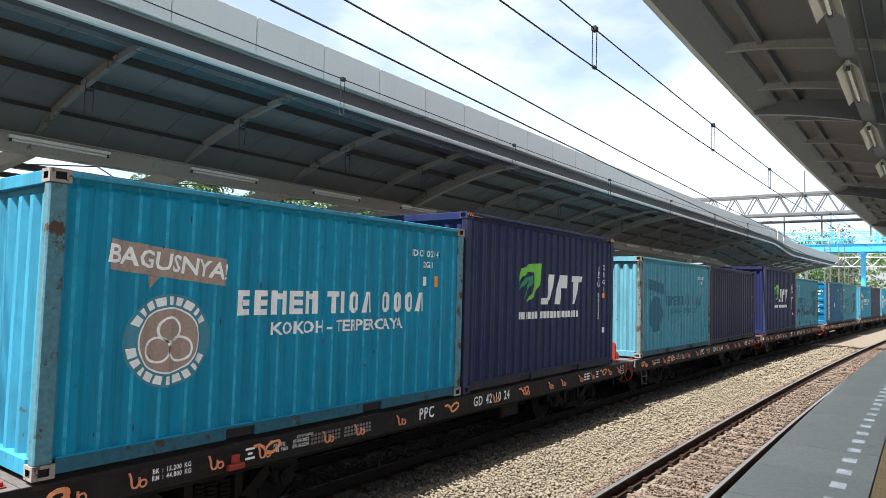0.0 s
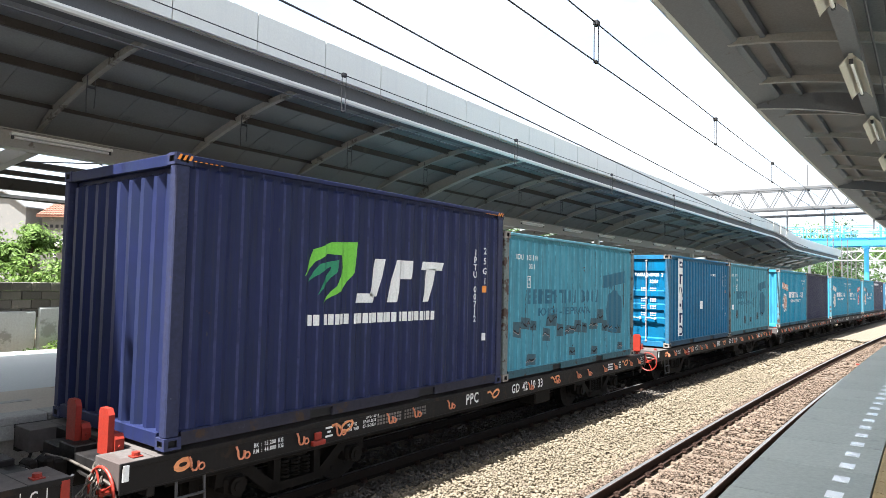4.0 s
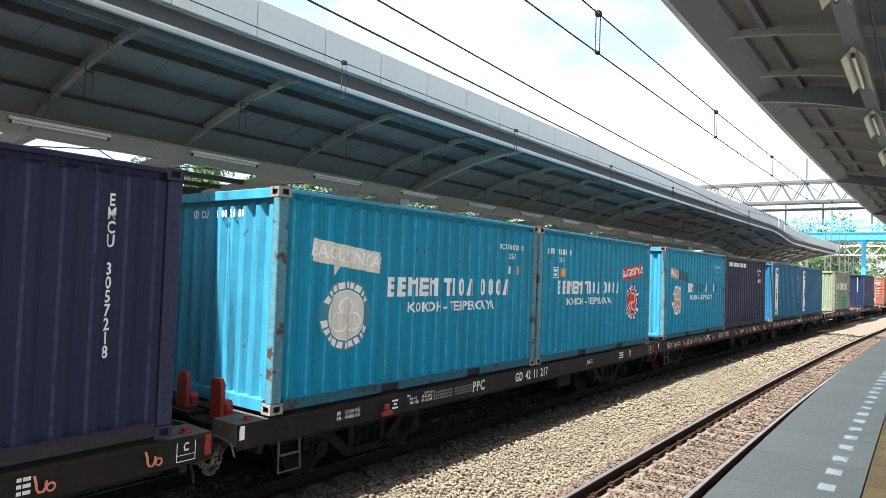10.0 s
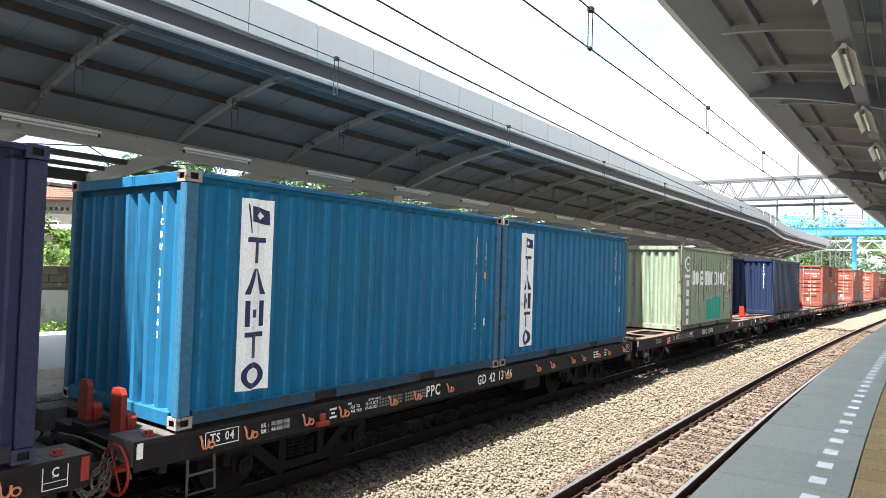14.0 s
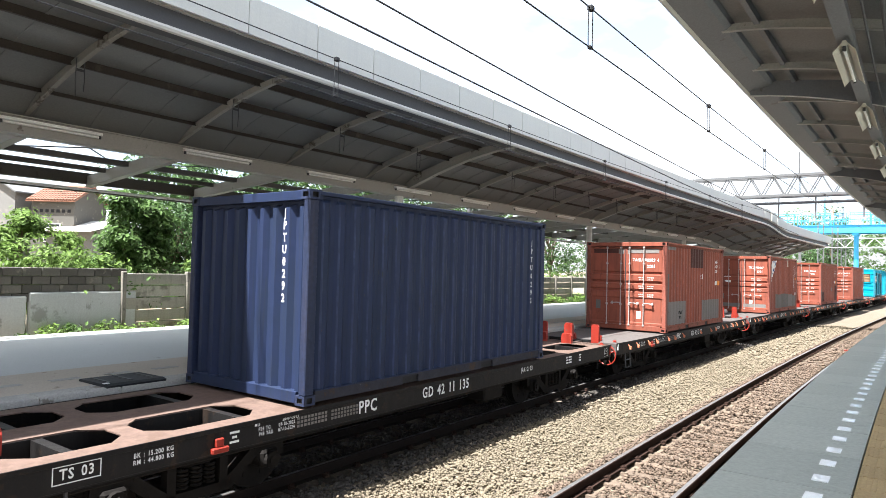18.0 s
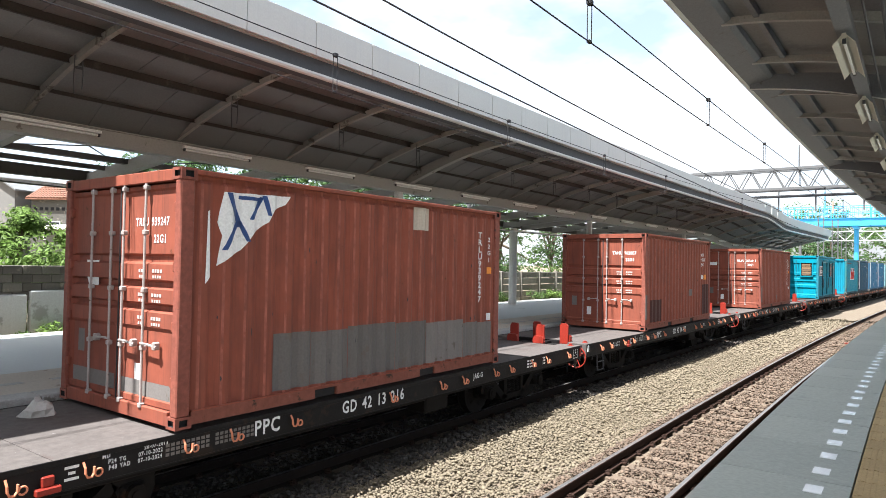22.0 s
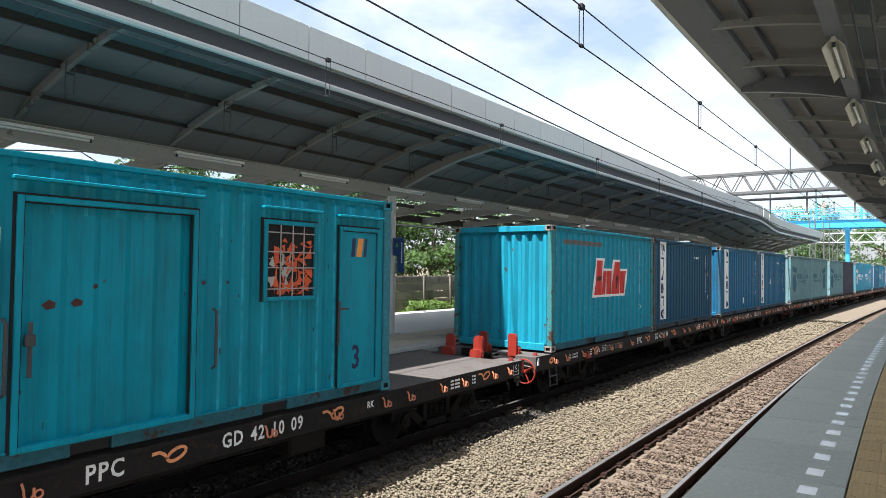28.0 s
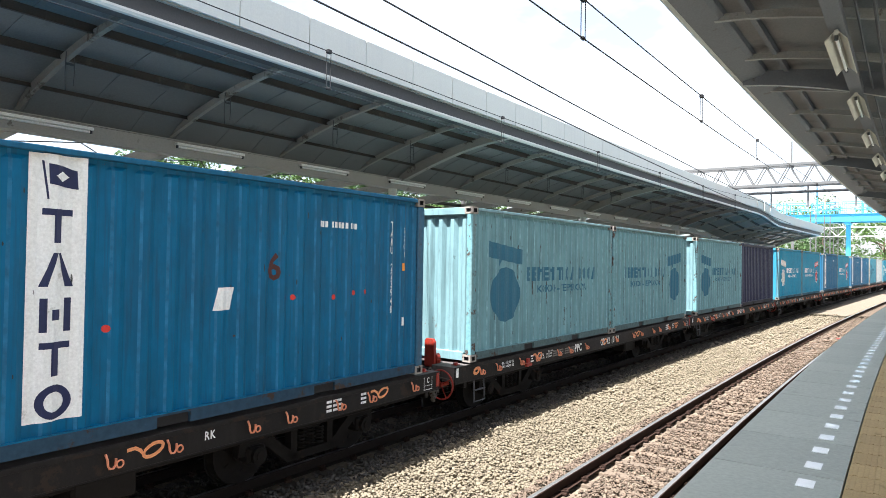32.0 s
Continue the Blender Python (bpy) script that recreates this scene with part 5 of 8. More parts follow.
def mark_codes(c, number, y=2.14, pos="row", size="22G1"):
    if pos == "row":
        on_side(c, "stencilled_code", words(number, 0.13, M_WHITE), y - 0.02, 2.15)
        on_side(c, "stencilled_code", words("22G1", 0.12, M_WHITE), y, 1.99)
        on_side(c, "size_plate", shapes("plate", M_WHITE, lambda: [block(0, 0, 0.11, 0.13)]), y - 0.05, 1.75)
        on_side(c, "caution_plate", shapes("caution", M_ORINK, lambda: [block(0, 0, 0.13, 0.16)]), y + 0.22, 1.75)
    else:
        on_side(c, "stencilled_code", column_words(number, 0.14, M_WHITE, 0.118), y, 2.16)
        on_side(c, "stencilled_code", column_words(size, *((0.10, M_WHITE, 0.115) if size == "22G1" else (0.15, M_WHITE, 0.165))), y + 0.28, 2.10 if size == "22G1" else 2.2)
        on_side(c, "caution_plate", shapes("caution2", M_ORINK, lambda: [block(0, 0, 0.09, 0.11)]), y + 0.28, 1.58)
        on_side(c, "size_plate", shapes("plate2", M_WHITE, lambda: [block(0, 0, 0.08, 0.12)]), y + 0.28, 0.80)


WORD_WIDTHS = [0.17, 0.17, 0.20, 0.17, 0.17, -0.06, 0.17, 0.06, 0.18, 0.19, -0.06, 0.17, 0.19, 0.18, 0.19]


def mark_wheels(c, side_left=True, ink="tan", bubble=True, ghost=False, number="", patchy=False):
    """The cement maker's marks: a speech plate, a round seal and bars for the name."""
    W = M_GHOST if ghost else M_WHITE
    seal = M_GHOST if ghost else {"tan": M_TAN, "dust": M_DUSTTAN, "cream": M_CREAM, "red": M_REDINK}[ink]
    yl = -1.87 if side_left else 1.87
    yt = 0.48 if side_left else -0.60
    if bubble:
        tilt = -0.11 if side_left else 0.11
        b = on_side(c, "slogan_plate", shapes(("bubble", ghost, side_left), seal, lambda: [[(-0.61, -0.14 - 0.61 * tilt), (0.61, -0.14 + 0.61 * tilt), (0.61, 0.14 + 0.61 * tilt), (-0.61, 0.14 - 0.61 * tilt)], [(-0.25, -0.12), (-0.12, -0.13), (-0.22, -0.25)]]), yl, 1.83)
        if not ghost:
            on_side(c, "slogan", words("BAGUSNYA!", 0.235, M_WHITE2, 0.0, -6.3 if side_left else 6.3, 1.0), yl, 1.83, 0.008)
    if ghost:
        on_side(c, "old_seal", shapes("oldseal", M_GHOST, lambda: [disc(0, 0, 0.49, 40)]), yl, 1.09)
    else:
        on_side(c, "seal_back", shapes(("sealback", ink == "red"), M_SIGN if ink == "red" else M_SEALBACK, lambda: [disc(0, 0, 0.45, 36)]), yl, 1.09, 0.0025)
        on_side(c, "seal_rim", shapes("rim", W, lambda: [[(r * math.cos(a + d), r * math.sin(a + d)) for r, d in ((0.345, -v), (0.425, -v), (0.425, v), (0.345, v))] for a, v in ((k * 2 * math.pi / 24, 0.055 + 0.03 * (k * 5 % 3)) for k in range(24) if k not in (0, 1, 11, 12, 23))] + hoop(0, 0, 0.305, 0.322, 32)), yl, 1.09)
        on_side(c, "seal_disc", shapes("disc", seal, lambda: [disc(0, 0, 0.303, 32)]), yl, 1.09)
        on_side(c, "seal_emblem", shapes("rings", M_WHITE2, lambda: hoop(0, 0.105, 0.105, 0.128) + hoop(-0.115, -0.085, 0.105, 0.128) + hoop(0.115, -0.085, 0.105, 0.128)), yl, 1.09, 0.008)
    ws = WORD_WIDTHS
    if patchy:
        for k, q in enumerate(strokes(0, 0, ws, 0.27, 0.062, "eenentiovooov")):
            on_side(c, "ghost_bar", shapes(("ghost", k), M_GHOST, lambda: q), yt, 1.45, 0.003)
        on_side(c, "overpaint", shapes("overpaint", M_GHOST, lambda: [[(-0.32, -0.11), (0.42, -0.19), (0.42, 0.12), (-0.32, 0.19)]]), yl + 0.42, 1.80, 0.011)
        ws = [-0.17, 0.17, 0.20, -0.17, -0.17, -0.06, -0.17, -0.06, -0.18, 0.19, -0.06, -0.17, -0.19, 0.18, -0.19]
    for k, q in enumerate(strokes(0, 0, ws, 0.27, 0.062, "envo" if patchy else "eenentiovooov"[:13])):
        on_side(c, "name_bar", shapes(("name", k, ghost, patchy), W, lambda: q), yt, 1.45)
    on_side(c, "slogan_line", words("KOKOH - TERPERCAYA", 0.20, W, 0.0, 0.0, 1.08), yt, 1.15)
    if number:
        mark_codes(c, number)


def mark_banner(c, y=-2.1, code="", url=True, wide=0.46, low=0.0):
    """A white upright banner with a flag and five dark blocks."""
    on_side(c, "banner", shapes(("banner", wide, low), M_WHITE2, lambda: [block(0, 0, wide, 2.24 - low)]), y, 1.40 - low / 2)
    on_side(c, "banner_flag", shapes("flag", M_INK, lambda: [[(-0.10, -0.07), (0.14, -0.10), (0.13, 0.06), (0.02, 0.09), (-0.11, 0.10)], [(-0.155, 0.12), (-0.14, 0.12), (-0.10, -0.20), (-0.115, -0.20)]]), y + 0.02, 2.34 - low, 0.008)
    on_side(c, "flag_diamond", shapes("diamond", M_WHITE2, lambda: [[(-0.05, 0), (0.01, -0.045), (0.07, 0), (0.01, 0.045)]]), y + 0.02, 2.34 - low, 0.012)
    for key, z, make in (("bar_on_stem", 1.92, lambda: [block(0, 0.115, 0.25, 0.055), block(0, -0.028, 0.065, 0.231)]),
                         ("open_wedge", 1.55, lambda: [[(-0.14, -0.142), (-0.075, -0.142), (0.012, 0.142), (-0.035, 0.142)], [(0.075, -0.142), (0.14, -0.142), (0.035, 0.142), (0.013, 0.142)]]),
                         ("two_uprights", 1.17, lambda: [block(-0.10, 0, 0.055, 0.284), block(0.10, 0, 0.055, 0.284), block(0, 0, 0.07, 0.09)]),
                         ("bar_on_stem", 0.80, lambda: []), ("hoop", 0.44, lambda: hoop(0, 0, 0.085, 0.145))):
        on_side(c, "banner_" + key, shapes("b_" + key, M_INK, make), y, 0.42 + (z - 0.42) * (1 - 0.5 * low), 0.008)
    if url:
        on_side(c, "web_line", shapes("web", M_WHITE, lambda: letters(0, 0, [0.04, 0.04, 0.04, -0.01, 0.03, 0.035, 0.035, 0.03, 0.035, 0.035, -0.01, 0.035, 0.035, 0.05], 0.075, 0.018)), 1.25, 2.11)
    if code:
        mark_codes(c, code, 2.29, "column")


def ribbon(a, b):
    """A leaf-shaped band between two edges, in hundredths of a metre."""
    p, q = [(x * 0.0105, -y * 0.0086) for x, y in a], [(x * 0.0105, -y * 0.0086) for x, y in b]
    return [[p[k], p[k + 1], q[k + 1], q[k]] for k in range(1, len(p) - 2)] + [[p[0], p[1], q[1]], [p[-2], p[-1], q[-2]]]


def mark_swoosh(c, code=""):
    """A green three-blade swoosh, slanted white blocks and a thin line of bars."""
    def blades():
        rim = [(-42, 8), (-28, -30), (0, -42), (40, -45), (36, 0), (18, 26), (-14, 45)]
        core = [(-42, 8), (-24, -14), (-6, -25), (14, -24), (18, -6), (8, 20), (-14, 45)]
        return ribbon(rim, core)
    on_side(c, "swoosh", shapes("swoosh", M_GREENINK, blades), -0.90, 1.78)
    on_side(c, "swoosh_core", shapes("swoosh2", M_DEEPGREEN, lambda: ribbon([(-36, 16), (-20, -10), (10, -17), (8, 0), (-8, 18), (-22, 34)], [(-36, 16), (-14, 0), (0, -7), (-1, -2), (-12, 12), (-22, 34)])), -0.90, 1.78)
    for n, q in enumerate(([block(-0.45, 0.04, 0.17, 0.50, 0.25), block(-0.66, -0.23, 0.36, 0.12, 0.25)], [block(-0.06, 0, 0.17, 0.58, 0.25), block(0.16, 0.16, 0.24, 0.26, 0.25)], [block(0.66, -0.05, 0.17, 0.48, 0.25), block(0.74, 0.23, 0.52, 0.12, 0.25)])):
        on_side(c, "name_block", shapes(("jblocks", n), M_WHITE, lambda: q), 0.36, 1.68)
    on_side(c, "company_line", shapes("coline", M_WHITE, lambda: letters(0, 0, [0.07, 0.07, -0.05] + [0.07] * 5 + [-0.04] + [0.075] * 9 + [-0.04] + [0.07] * 9, 0.13, 0.018)), -0.05, 1.19)
    if code:
        mark_codes(c, code, 2.22, "column", "25G1")


def dents(c, seed, y0, y1, z0, z1, n=14):
    """Primed repair patches where the sheet has been hit, with dark ragged strips painted as the shade of creases."""
    rng = random.Random(seed)
    for i in range(n):
        y, z = y0 + (y1 - y0) * (i + rng.uniform(0.2, 0.8)) / n, rng.uniform(z0, z1)
        w, h = rng.uniform(0.12, 0.24), rng.uniform(0.09, 0.16)
        q = Shape().face([(-w, -h * rng.uniform(0.7, 1), 0), (w * rng.uniform(0.7, 1), -h, 0), (w, h * rng.uniform(0.6, 1), 0), (-w * 0.8, h, 0)]).mesh("repair_patch", M_PRIMER2)
        on_side(c, "repair_patch", q, y, z, 0.003)
        # flat dark strip for the crease's shade, pale strip below for its glint
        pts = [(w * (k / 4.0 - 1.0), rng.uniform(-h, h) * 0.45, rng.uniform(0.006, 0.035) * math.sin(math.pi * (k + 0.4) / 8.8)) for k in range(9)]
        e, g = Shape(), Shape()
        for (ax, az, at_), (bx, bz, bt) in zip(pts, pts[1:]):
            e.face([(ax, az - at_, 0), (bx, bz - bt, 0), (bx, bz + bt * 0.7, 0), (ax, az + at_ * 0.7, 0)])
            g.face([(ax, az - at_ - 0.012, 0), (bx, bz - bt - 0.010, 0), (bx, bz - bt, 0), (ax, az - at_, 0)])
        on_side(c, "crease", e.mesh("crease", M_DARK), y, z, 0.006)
        if i % 3 == 0:
            on_side(c, "bent_edge", g.mesh("bent_edge", M_BAR), y, z, 0.006)


def rust_runs(c, seed, wide_, skip, mat=None):
    """Rust that runs down the folds of the pressed side."""
    rng = random.Random(seed)
    for n in range(38):
        y = (n // 2 - 9) * PITCH + (0.385 if n % 2 else 0.885) * PITCH + rng.uniform(-0.015, 0.015)
        z0 = rng.uniform(0.25, 1.5)
        z1 = min(2.42, z0 + rng.uniform(0.4, 1.5) * (0.4 + 0.6 * wide_))
        if abs(y) > 2.75 or rng.random() < skip:
            continue
        zs = [z0 + (z1 - z0) * i / 14 for i in range(15)]
        wide = rng.uniform(0.008, 0.03) * wide_
        q = [(-wide * rng.uniform(0.1, 1.0), z) for z in zs] + [(wide * rng.uniform(0.1, 1.0), z) for z in zs[::-1]]
        me = Shape()
        for i in range(14):
            me.face([(q[i][0], q[i][1], 0), (q[i + 1][0], q[i + 1][1], 0), (q[28 - i][0], q[28 - i][1], 0), (q[29 - i][0], q[29 - i][1], 0)])
        on_side(c, "rust_streak", me.mesh("rust_streak", mat or M_RUST), y, 0.0, 0.003)


def scratches(c, seed, n=16):
    """Small knocks that show bare dark metal."""
    rng = random.Random(seed)
    for _ in range(n):
        y, z = rng.uniform(-2.7, 2.7), rng.uniform(0.25, 2.3)
        k = rng.randrange(4)
        me = once(("scratch", k), lambda: Shape().face([(-0.006, -0.012, 0), (0.002, -0.024 - 0.010 * k, 0), (0.006 + 0.004 * (k % 2), -0.004, 0), (0.003, 0.012 + 0.008 * k, 0), (-0.004, 0.016 + 0.006 * k, 0)]).mesh("scratch", M_GRIME))
        on_side(c, "scratch", me, y, z, 0.004)


def mark_lines(c, z=2.31):
    on_side(c, "company_line", shapes("coline2", M_WHITE, lambda: letters(0, 0, [0.06, 0.06, -0.05] + [0.06] * 5 + [-0.04] + [0.065] * 9 + [-0.04] + [0.08] * 9, 0.15, 0.022)), -1.30, z)


# ---- wagons ----
def build_hook():
    sh = Shape()
    sh.tube([(0.0, -0.085, 0.10), (0.03, -0.08, 0.04), (0.03, -0.075, -0.02), (0.03, -0.055, -0.06), (0.03, -0.015, -0.065), (0.03, 0.012, -0.03), (0.03, 0.015, 0.04)], 0.013, 6)
    sh.ring((0.03, 0.06, -0.03), (1, 0, 0), 0.040, 0.011, 12, 5)
    sh.v = [(x, y * 0.82, z * 0.82) for x, y, z in sh.v]
    return sh.mesh("lashing_hook", M_ORANGE)


def build_bracket():
    """A folding red container stop."""
    sh = Shape()
    sh.prism([(-0.10, 0.03), (0.10, 0.03), (0.10, 0.42), (0.06, 0.48), (-0.075, 0.48), (-0.10, 0.44)], "y", -0.02, 0.04)
    sh.prism([(-0.13, 0.0), (0.13, 0.0), (0.13, 0.18), (0.10, 0.23), (-0.10, 0.23), (-0.13, 0.18)], "y", 0.041, 0.13)
    sh.tube([(-0.15, 0.085, 0.11), (0.15, 0.085, 0.11)], 0.018, 8)
    return sh.mesh("stop_bracket", M_REDP)


def build_wheelset():
    sh = Shape()
    for sx in (-1, 1):
        x = sx * 0.57
        sh.tube([(x - sx * 0.07, 0, 0), (x + sx * 0.06, 0, 0)], 0.385, 28)
        sh.tube([(x - sx * 0.07, 0, 0), (x - sx * 0.10, 0, 0)], 0.41, 28)
        sh.tube([(x + sx * 0.06, 0, 0), (x + sx * 0.09, 0, 0)], 0.12, 12)
    sh.tube([(-0.9, 0, 0), (0.9, 0, 0)], 0.07, 12)
    for a in range(6):
        t = a * math.pi / 3
        for sx in (-1, 1):
            sh.box(sx * 0.62, sx * 0.62 + 0.02, 0.24 * math.cos(t) - 0.03, 0.24 * math.cos(t) + 0.03, 0.24 * math.sin(t) - 0.03, 0.24 * math.sin(t) + 0.03) if sx > 0 else None
    return sh.mesh("wheelset", M_BOGIE)


def build_bogie_frame():
    sh = Shape()
    for sx in (-1, 1):
        x = sx * 0.82
        # side frame with two windows left open
        for pl in ([(-1.15, 0.40), (-1.12, 0.60), (-0.72, 0.63), (-0.72, 0.50), (-0.78, 0.38)], [(1.15, 0.40), (1.12, 0.60), (0.72, 0.63), (0.72, 0.50), (0.78, 0.38)],
                   [(-0.72, 0.56), (-0.72, 0.64), (0.72, 0.64), (0.72, 0.56)], [(-0.78, 0.48), (-0.68, 0.56), (-0.30, 0.26), (-0.42, 0.18)], [(0.78, 0.48), (0.68, 0.56), (0.30, 0.26), (0.42, 0.18)],
                   [(-0.42, 0.17), (-0.42, 0.27), (0.42, 0.27), (0.42, 0.17)], [(-0.36, 0.2), (-0.36, 0.6), (-0.26, 0.6), (-0.26, 0.2)], [(0.26, 0.2), (0.26, 0.6), (0.36, 0.6), (0.36, 0.2)]):
            sh.prism(pl, "x", x - 0.06, x + 0.06)
        for k in (-0.16, 0.0, 0.16):
            for z in range(5):
                sh.ring((x, k, 0.31 + z * 0.045), (0, 0, 1), 0.055, 0.017, 12, 5)
        for y in (-0.915, 0.915):
            sh.box(x - 0.09, x + 0.11, y - 0.13, y + 0.13, 0.30, 0.50, 0.03)
            sh.tube([(x + sx * 0.10, y, 0.39), (x + sx * 0.16, y, 0.39)], 0.10, 14)
            sh.tube([(x + sx * 0.16, y, 0.39), (x + sx * 0.175, y, 0.39)], 0.055, 10)
    sh.box(-0.85, 0.85, -0.18, 0.18, 0.50, 0.72, 0.02)
    return sh.mesh("bogie_frame", M_BOGIE)


HOOK_ME, BRACKET_ME, WHEEL_ME, BOGIE_ME = build_hook(), build_bracket(), build_wheelset(), build_bogie_frame()
TOP = 0.965
NOTCH, LEDGE = 0.34, 0.885


def build_wagon(length, deck, label):
    """A flat container wagon, centred on its origin at rail height."""
    root = thing("flat_wagon", label, "freight wagon", "wagons of the train")
    h = length / 2
    w = 1.20
    for sx in (-1, 1):
        def sill():
            sh = Shape()
            x = sx * w
            sh.box(min(x, x - sx * 0.016), max(x, x - sx * 0.016), -h, h, 0.70, TOP, 0.003)
            sh.box(min(x, x - sx * 0.12), max(x, x - sx * 0.12), -h, h, 0.685, 0.70)
            for k in range(int(length / 1.2)):
                y = -h + 0.6 + k * 1.2
                sh.box(min(x - sx * 0.018, x - sx * 0.11), max(x - sx * 0.018, x - sx * 0.11), y - 0.006, y + 0.006, 0.702, TOP - 0.02)
            return sh.mesh("side_sill", M_SILL)
        part("side_sill", once(("sillw", length, sx), sill), None, root)
        part("sill_edge", once(("edge", length, sx), lambda: Shape().box(min(sx * w, sx * (w + 0.012)), max(sx * w, sx * (w + 0.012)), -h, h, TOP - 0.045, TOP + 0.004, 0.003).mesh("sill_edge", M_SILL)), None, root)
    if deck == "plate":
        n = 6
        ld = length - 2 * NOTCH
        pl = once(("deck", length), lambda: Shape().box(-w + 0.002, w - 0.002, -ld / n / 2 + 0.003, ld / n / 2 - 0.003, TOP - 0.012, TOP, 0.003).mesh("deck_plate", M_DECK))
        for k in range(n):
            part("deck_plate", pl, None, root, at=pose(0, -h + NOTCH + ld * (k + 0.5) / n, 0.0015 * (k % 2)))
        for sy in (-1, 1):
            for a, b in ((0.72, w - 0.018), (-w + 0.018, -0.78)):
                part("deck_stub", once(("stub", a), lambda: Shape().box(a, b, -NOTCH / 2 + 0.003, NOTCH / 2, 0.72, TOP, 0.006).mesh("deck_stub", M_DECK)), None, root, at=pose(0, sy * (h - NOTCH / 2) - 0.002, 0))
            part("bracket_ledge", once("ledge", lambda: Shape().box(-0.56, 0.71, -NOTCH / 2 + 0.05, NOTCH / 2 - 0.03, 0.76, LEDGE, 0.01).mesh("bracket_ledge", M_SILL)), None, root, at=pose(0, sy * (h - NOTCH / 2), 0))
            part("uncoupling_rod", once("unrod", lambda: Shape().tube([(-0.3, 0.0, 0.80), (0.15, 0.03, 0.82), (0.62, 0.03, 0.80), (1.12, 0.0, 0.76), (1.16, 0.02, 0.62)], 0.013, 6).mesh("uncoupling_rod", M_CHAIN)), None, root, at=pose(0, sy * (h + 0.02), 0, 0, 0, 0))
    else:
        def frame_deck():
            sh = Shape()
            z0, z1 = TOP - 0.014, TOP
            for a, b in ((-w + 0.002, -w + 0.24), (-0.24, 0.24), (w - 0.24, w - 0.002)):
                sh.box(a, b, -h, h, z0, z1)
            k = 0
            y = -h
            while y < h - 0.3:
                wd = 0.5 if k % 2 == 0 else 0.22
                for a, b in ((-w + 0.24, -0.24), (0.24, w - 0.24)):
                    sh.box(a, b, y, min(h, y + wd), z0, z1)
                    for px, dx in ((a, 1), (b, -1)):
                        for py, dy in ((y, -1), (y + wd, 1)):
                            if -h < py < h:
                                sh.add([(px, py, z1), (px + dx * 0.2, py, z1), (px, py + dy * 0.2, z1)], [(0, 1, 2)])
                                sh.add([(px, py, z0), (px + dx * 0.2, py, z0), (px, py + dy * 0.2, z0)], [(0, 1, 2)])
                y += 1.56
                k += 1
            sh.box(-w + 0.002, w - 0.002, h - 0.35, h, z0, z1)
            return sh.mesh("open_deck", M_DECK2)
        part("open_deck", once(("odeck", length), frame_deck), None, root, "brown steel deck with cut-out openings")
        for sx in (-1, 1):
            part("inner_sill", once(("isill", length, sx), lambda: Shape().box(sx * 0.24 - 0.01, sx * 0.24 + 0.01, -h, h, 0.62, TOP - 0.014).mesh("inner_sill", M_SILL)), None, root)
    part("centre_sill", once(("cs", length), lambda: Shape().box(-0.18, 0.18, -h + 0.05, h - 0.05, 0.55, TOP - 0.02, 0.01).mesh("centre_sill", M_SILL)), None, root)
    cross = once("crossmember", lambda: Shape().box(-w + 0.02, w - 0.02, -0.05, 0.05, 0.70, TOP - 0.02).mesh("cross_member", M_SILL))
    for k in range(7):
        part("cross_member", cross, None, root, at=pose(0, -h + 1.0 + (length - 2.0) * k / 6, 0))
    for sy in (-1, 1):
        part("end_beam", once("endbeam", lambda: Shape().box(-w + 0.01, w - 0.01, -0.04, 0.04, 0.60, TOP - 0.001, 0.01).mesh("end_beam", M_SILL)), None, root, at=pose(0, sy * (h - (NOTCH - 0.03 if deck == "plate" else 0.045)), 0))
        part("coupler", once("coupler", lambda: Shape().box(-0.09, 0.09, -0.05, 0.14, 0.62, 0.82, 0.03).box(-0.14, 0.06, 0.10, 0.21, 0.60, 0.86, 0.03).tube([(-0.15, -0.1, 0.70), (-0.5, 0.02, 0.76), (-0.95, 0.02, 0.74)], 0.016, 6).mesh("coupler", M_BOGIE)), None, root, at=pose(0, sy * (h - 0.0), 0, 0, 0, 0 if sy > 0 else 180))
        for n, (r, line) in enumerate(((0.024, [(0.35, 0.0, 0.72), (0.36, 0.12, 0.62), (0.33, 0.20, 0.45), (0.25, 0.21, 0.40)]), (0.02, [(-0.3, 0.0, 0.70), (-0.32, 0.15, 0.55), (-0.25, 0.21, 0.43)]),
                                       (0.014, [(0.62, -0.1, 0.74), (0.66, 0.10, 0.58), (0.70, 0.22, 0.50), (0.64, 0.30, 0.60)]), (0.016, [(0.84, -0.05, 0.72), (0.86, 0.02, 0.45), (0.86, 0.03, 0.36)]))):
            part("brake_hose", once(("hose", n), lambda: Shape().tube(line, r, 7).mesh("brake_hose", M_RUBBER)), None, root, at=pose(0, sy * h, 0, 0, 0, 0 if sy > 0 else 180))

        def chain():
            sh = Shape()
            for x0, x1, sag in ((1.10, 0.78, 0.16), (1.06, 0.86, 0.26), (0.95, 0.70, 0.10)):
                n = 13
                for k in range(n):
                    a = k / (n - 1)
                    c = Vector((x0 + (x1 - x0) * a, 0.46 * a, 0.60 + 0.27 * a - sag * 4 * a * (1 - a)))
                    d = Vector((x1 - x0, 0.46, 0.27 - sag * 4 * (1 - 2 * a))).normalized()
                    e = d.orthogonal() if k % 2 else d.cross(d.orthogonal())
                    n0 = len(sh.v)
                    sh.ring(c, e, 0.022, 0.009, 10, 5)
                    sh.v[n0:] = [tuple(Vector(p) + d * (Vector(p) - c).dot(d) * 0.9) for p in sh.v[n0:]]
            return sh.mesh("chain", M_CHAIN)
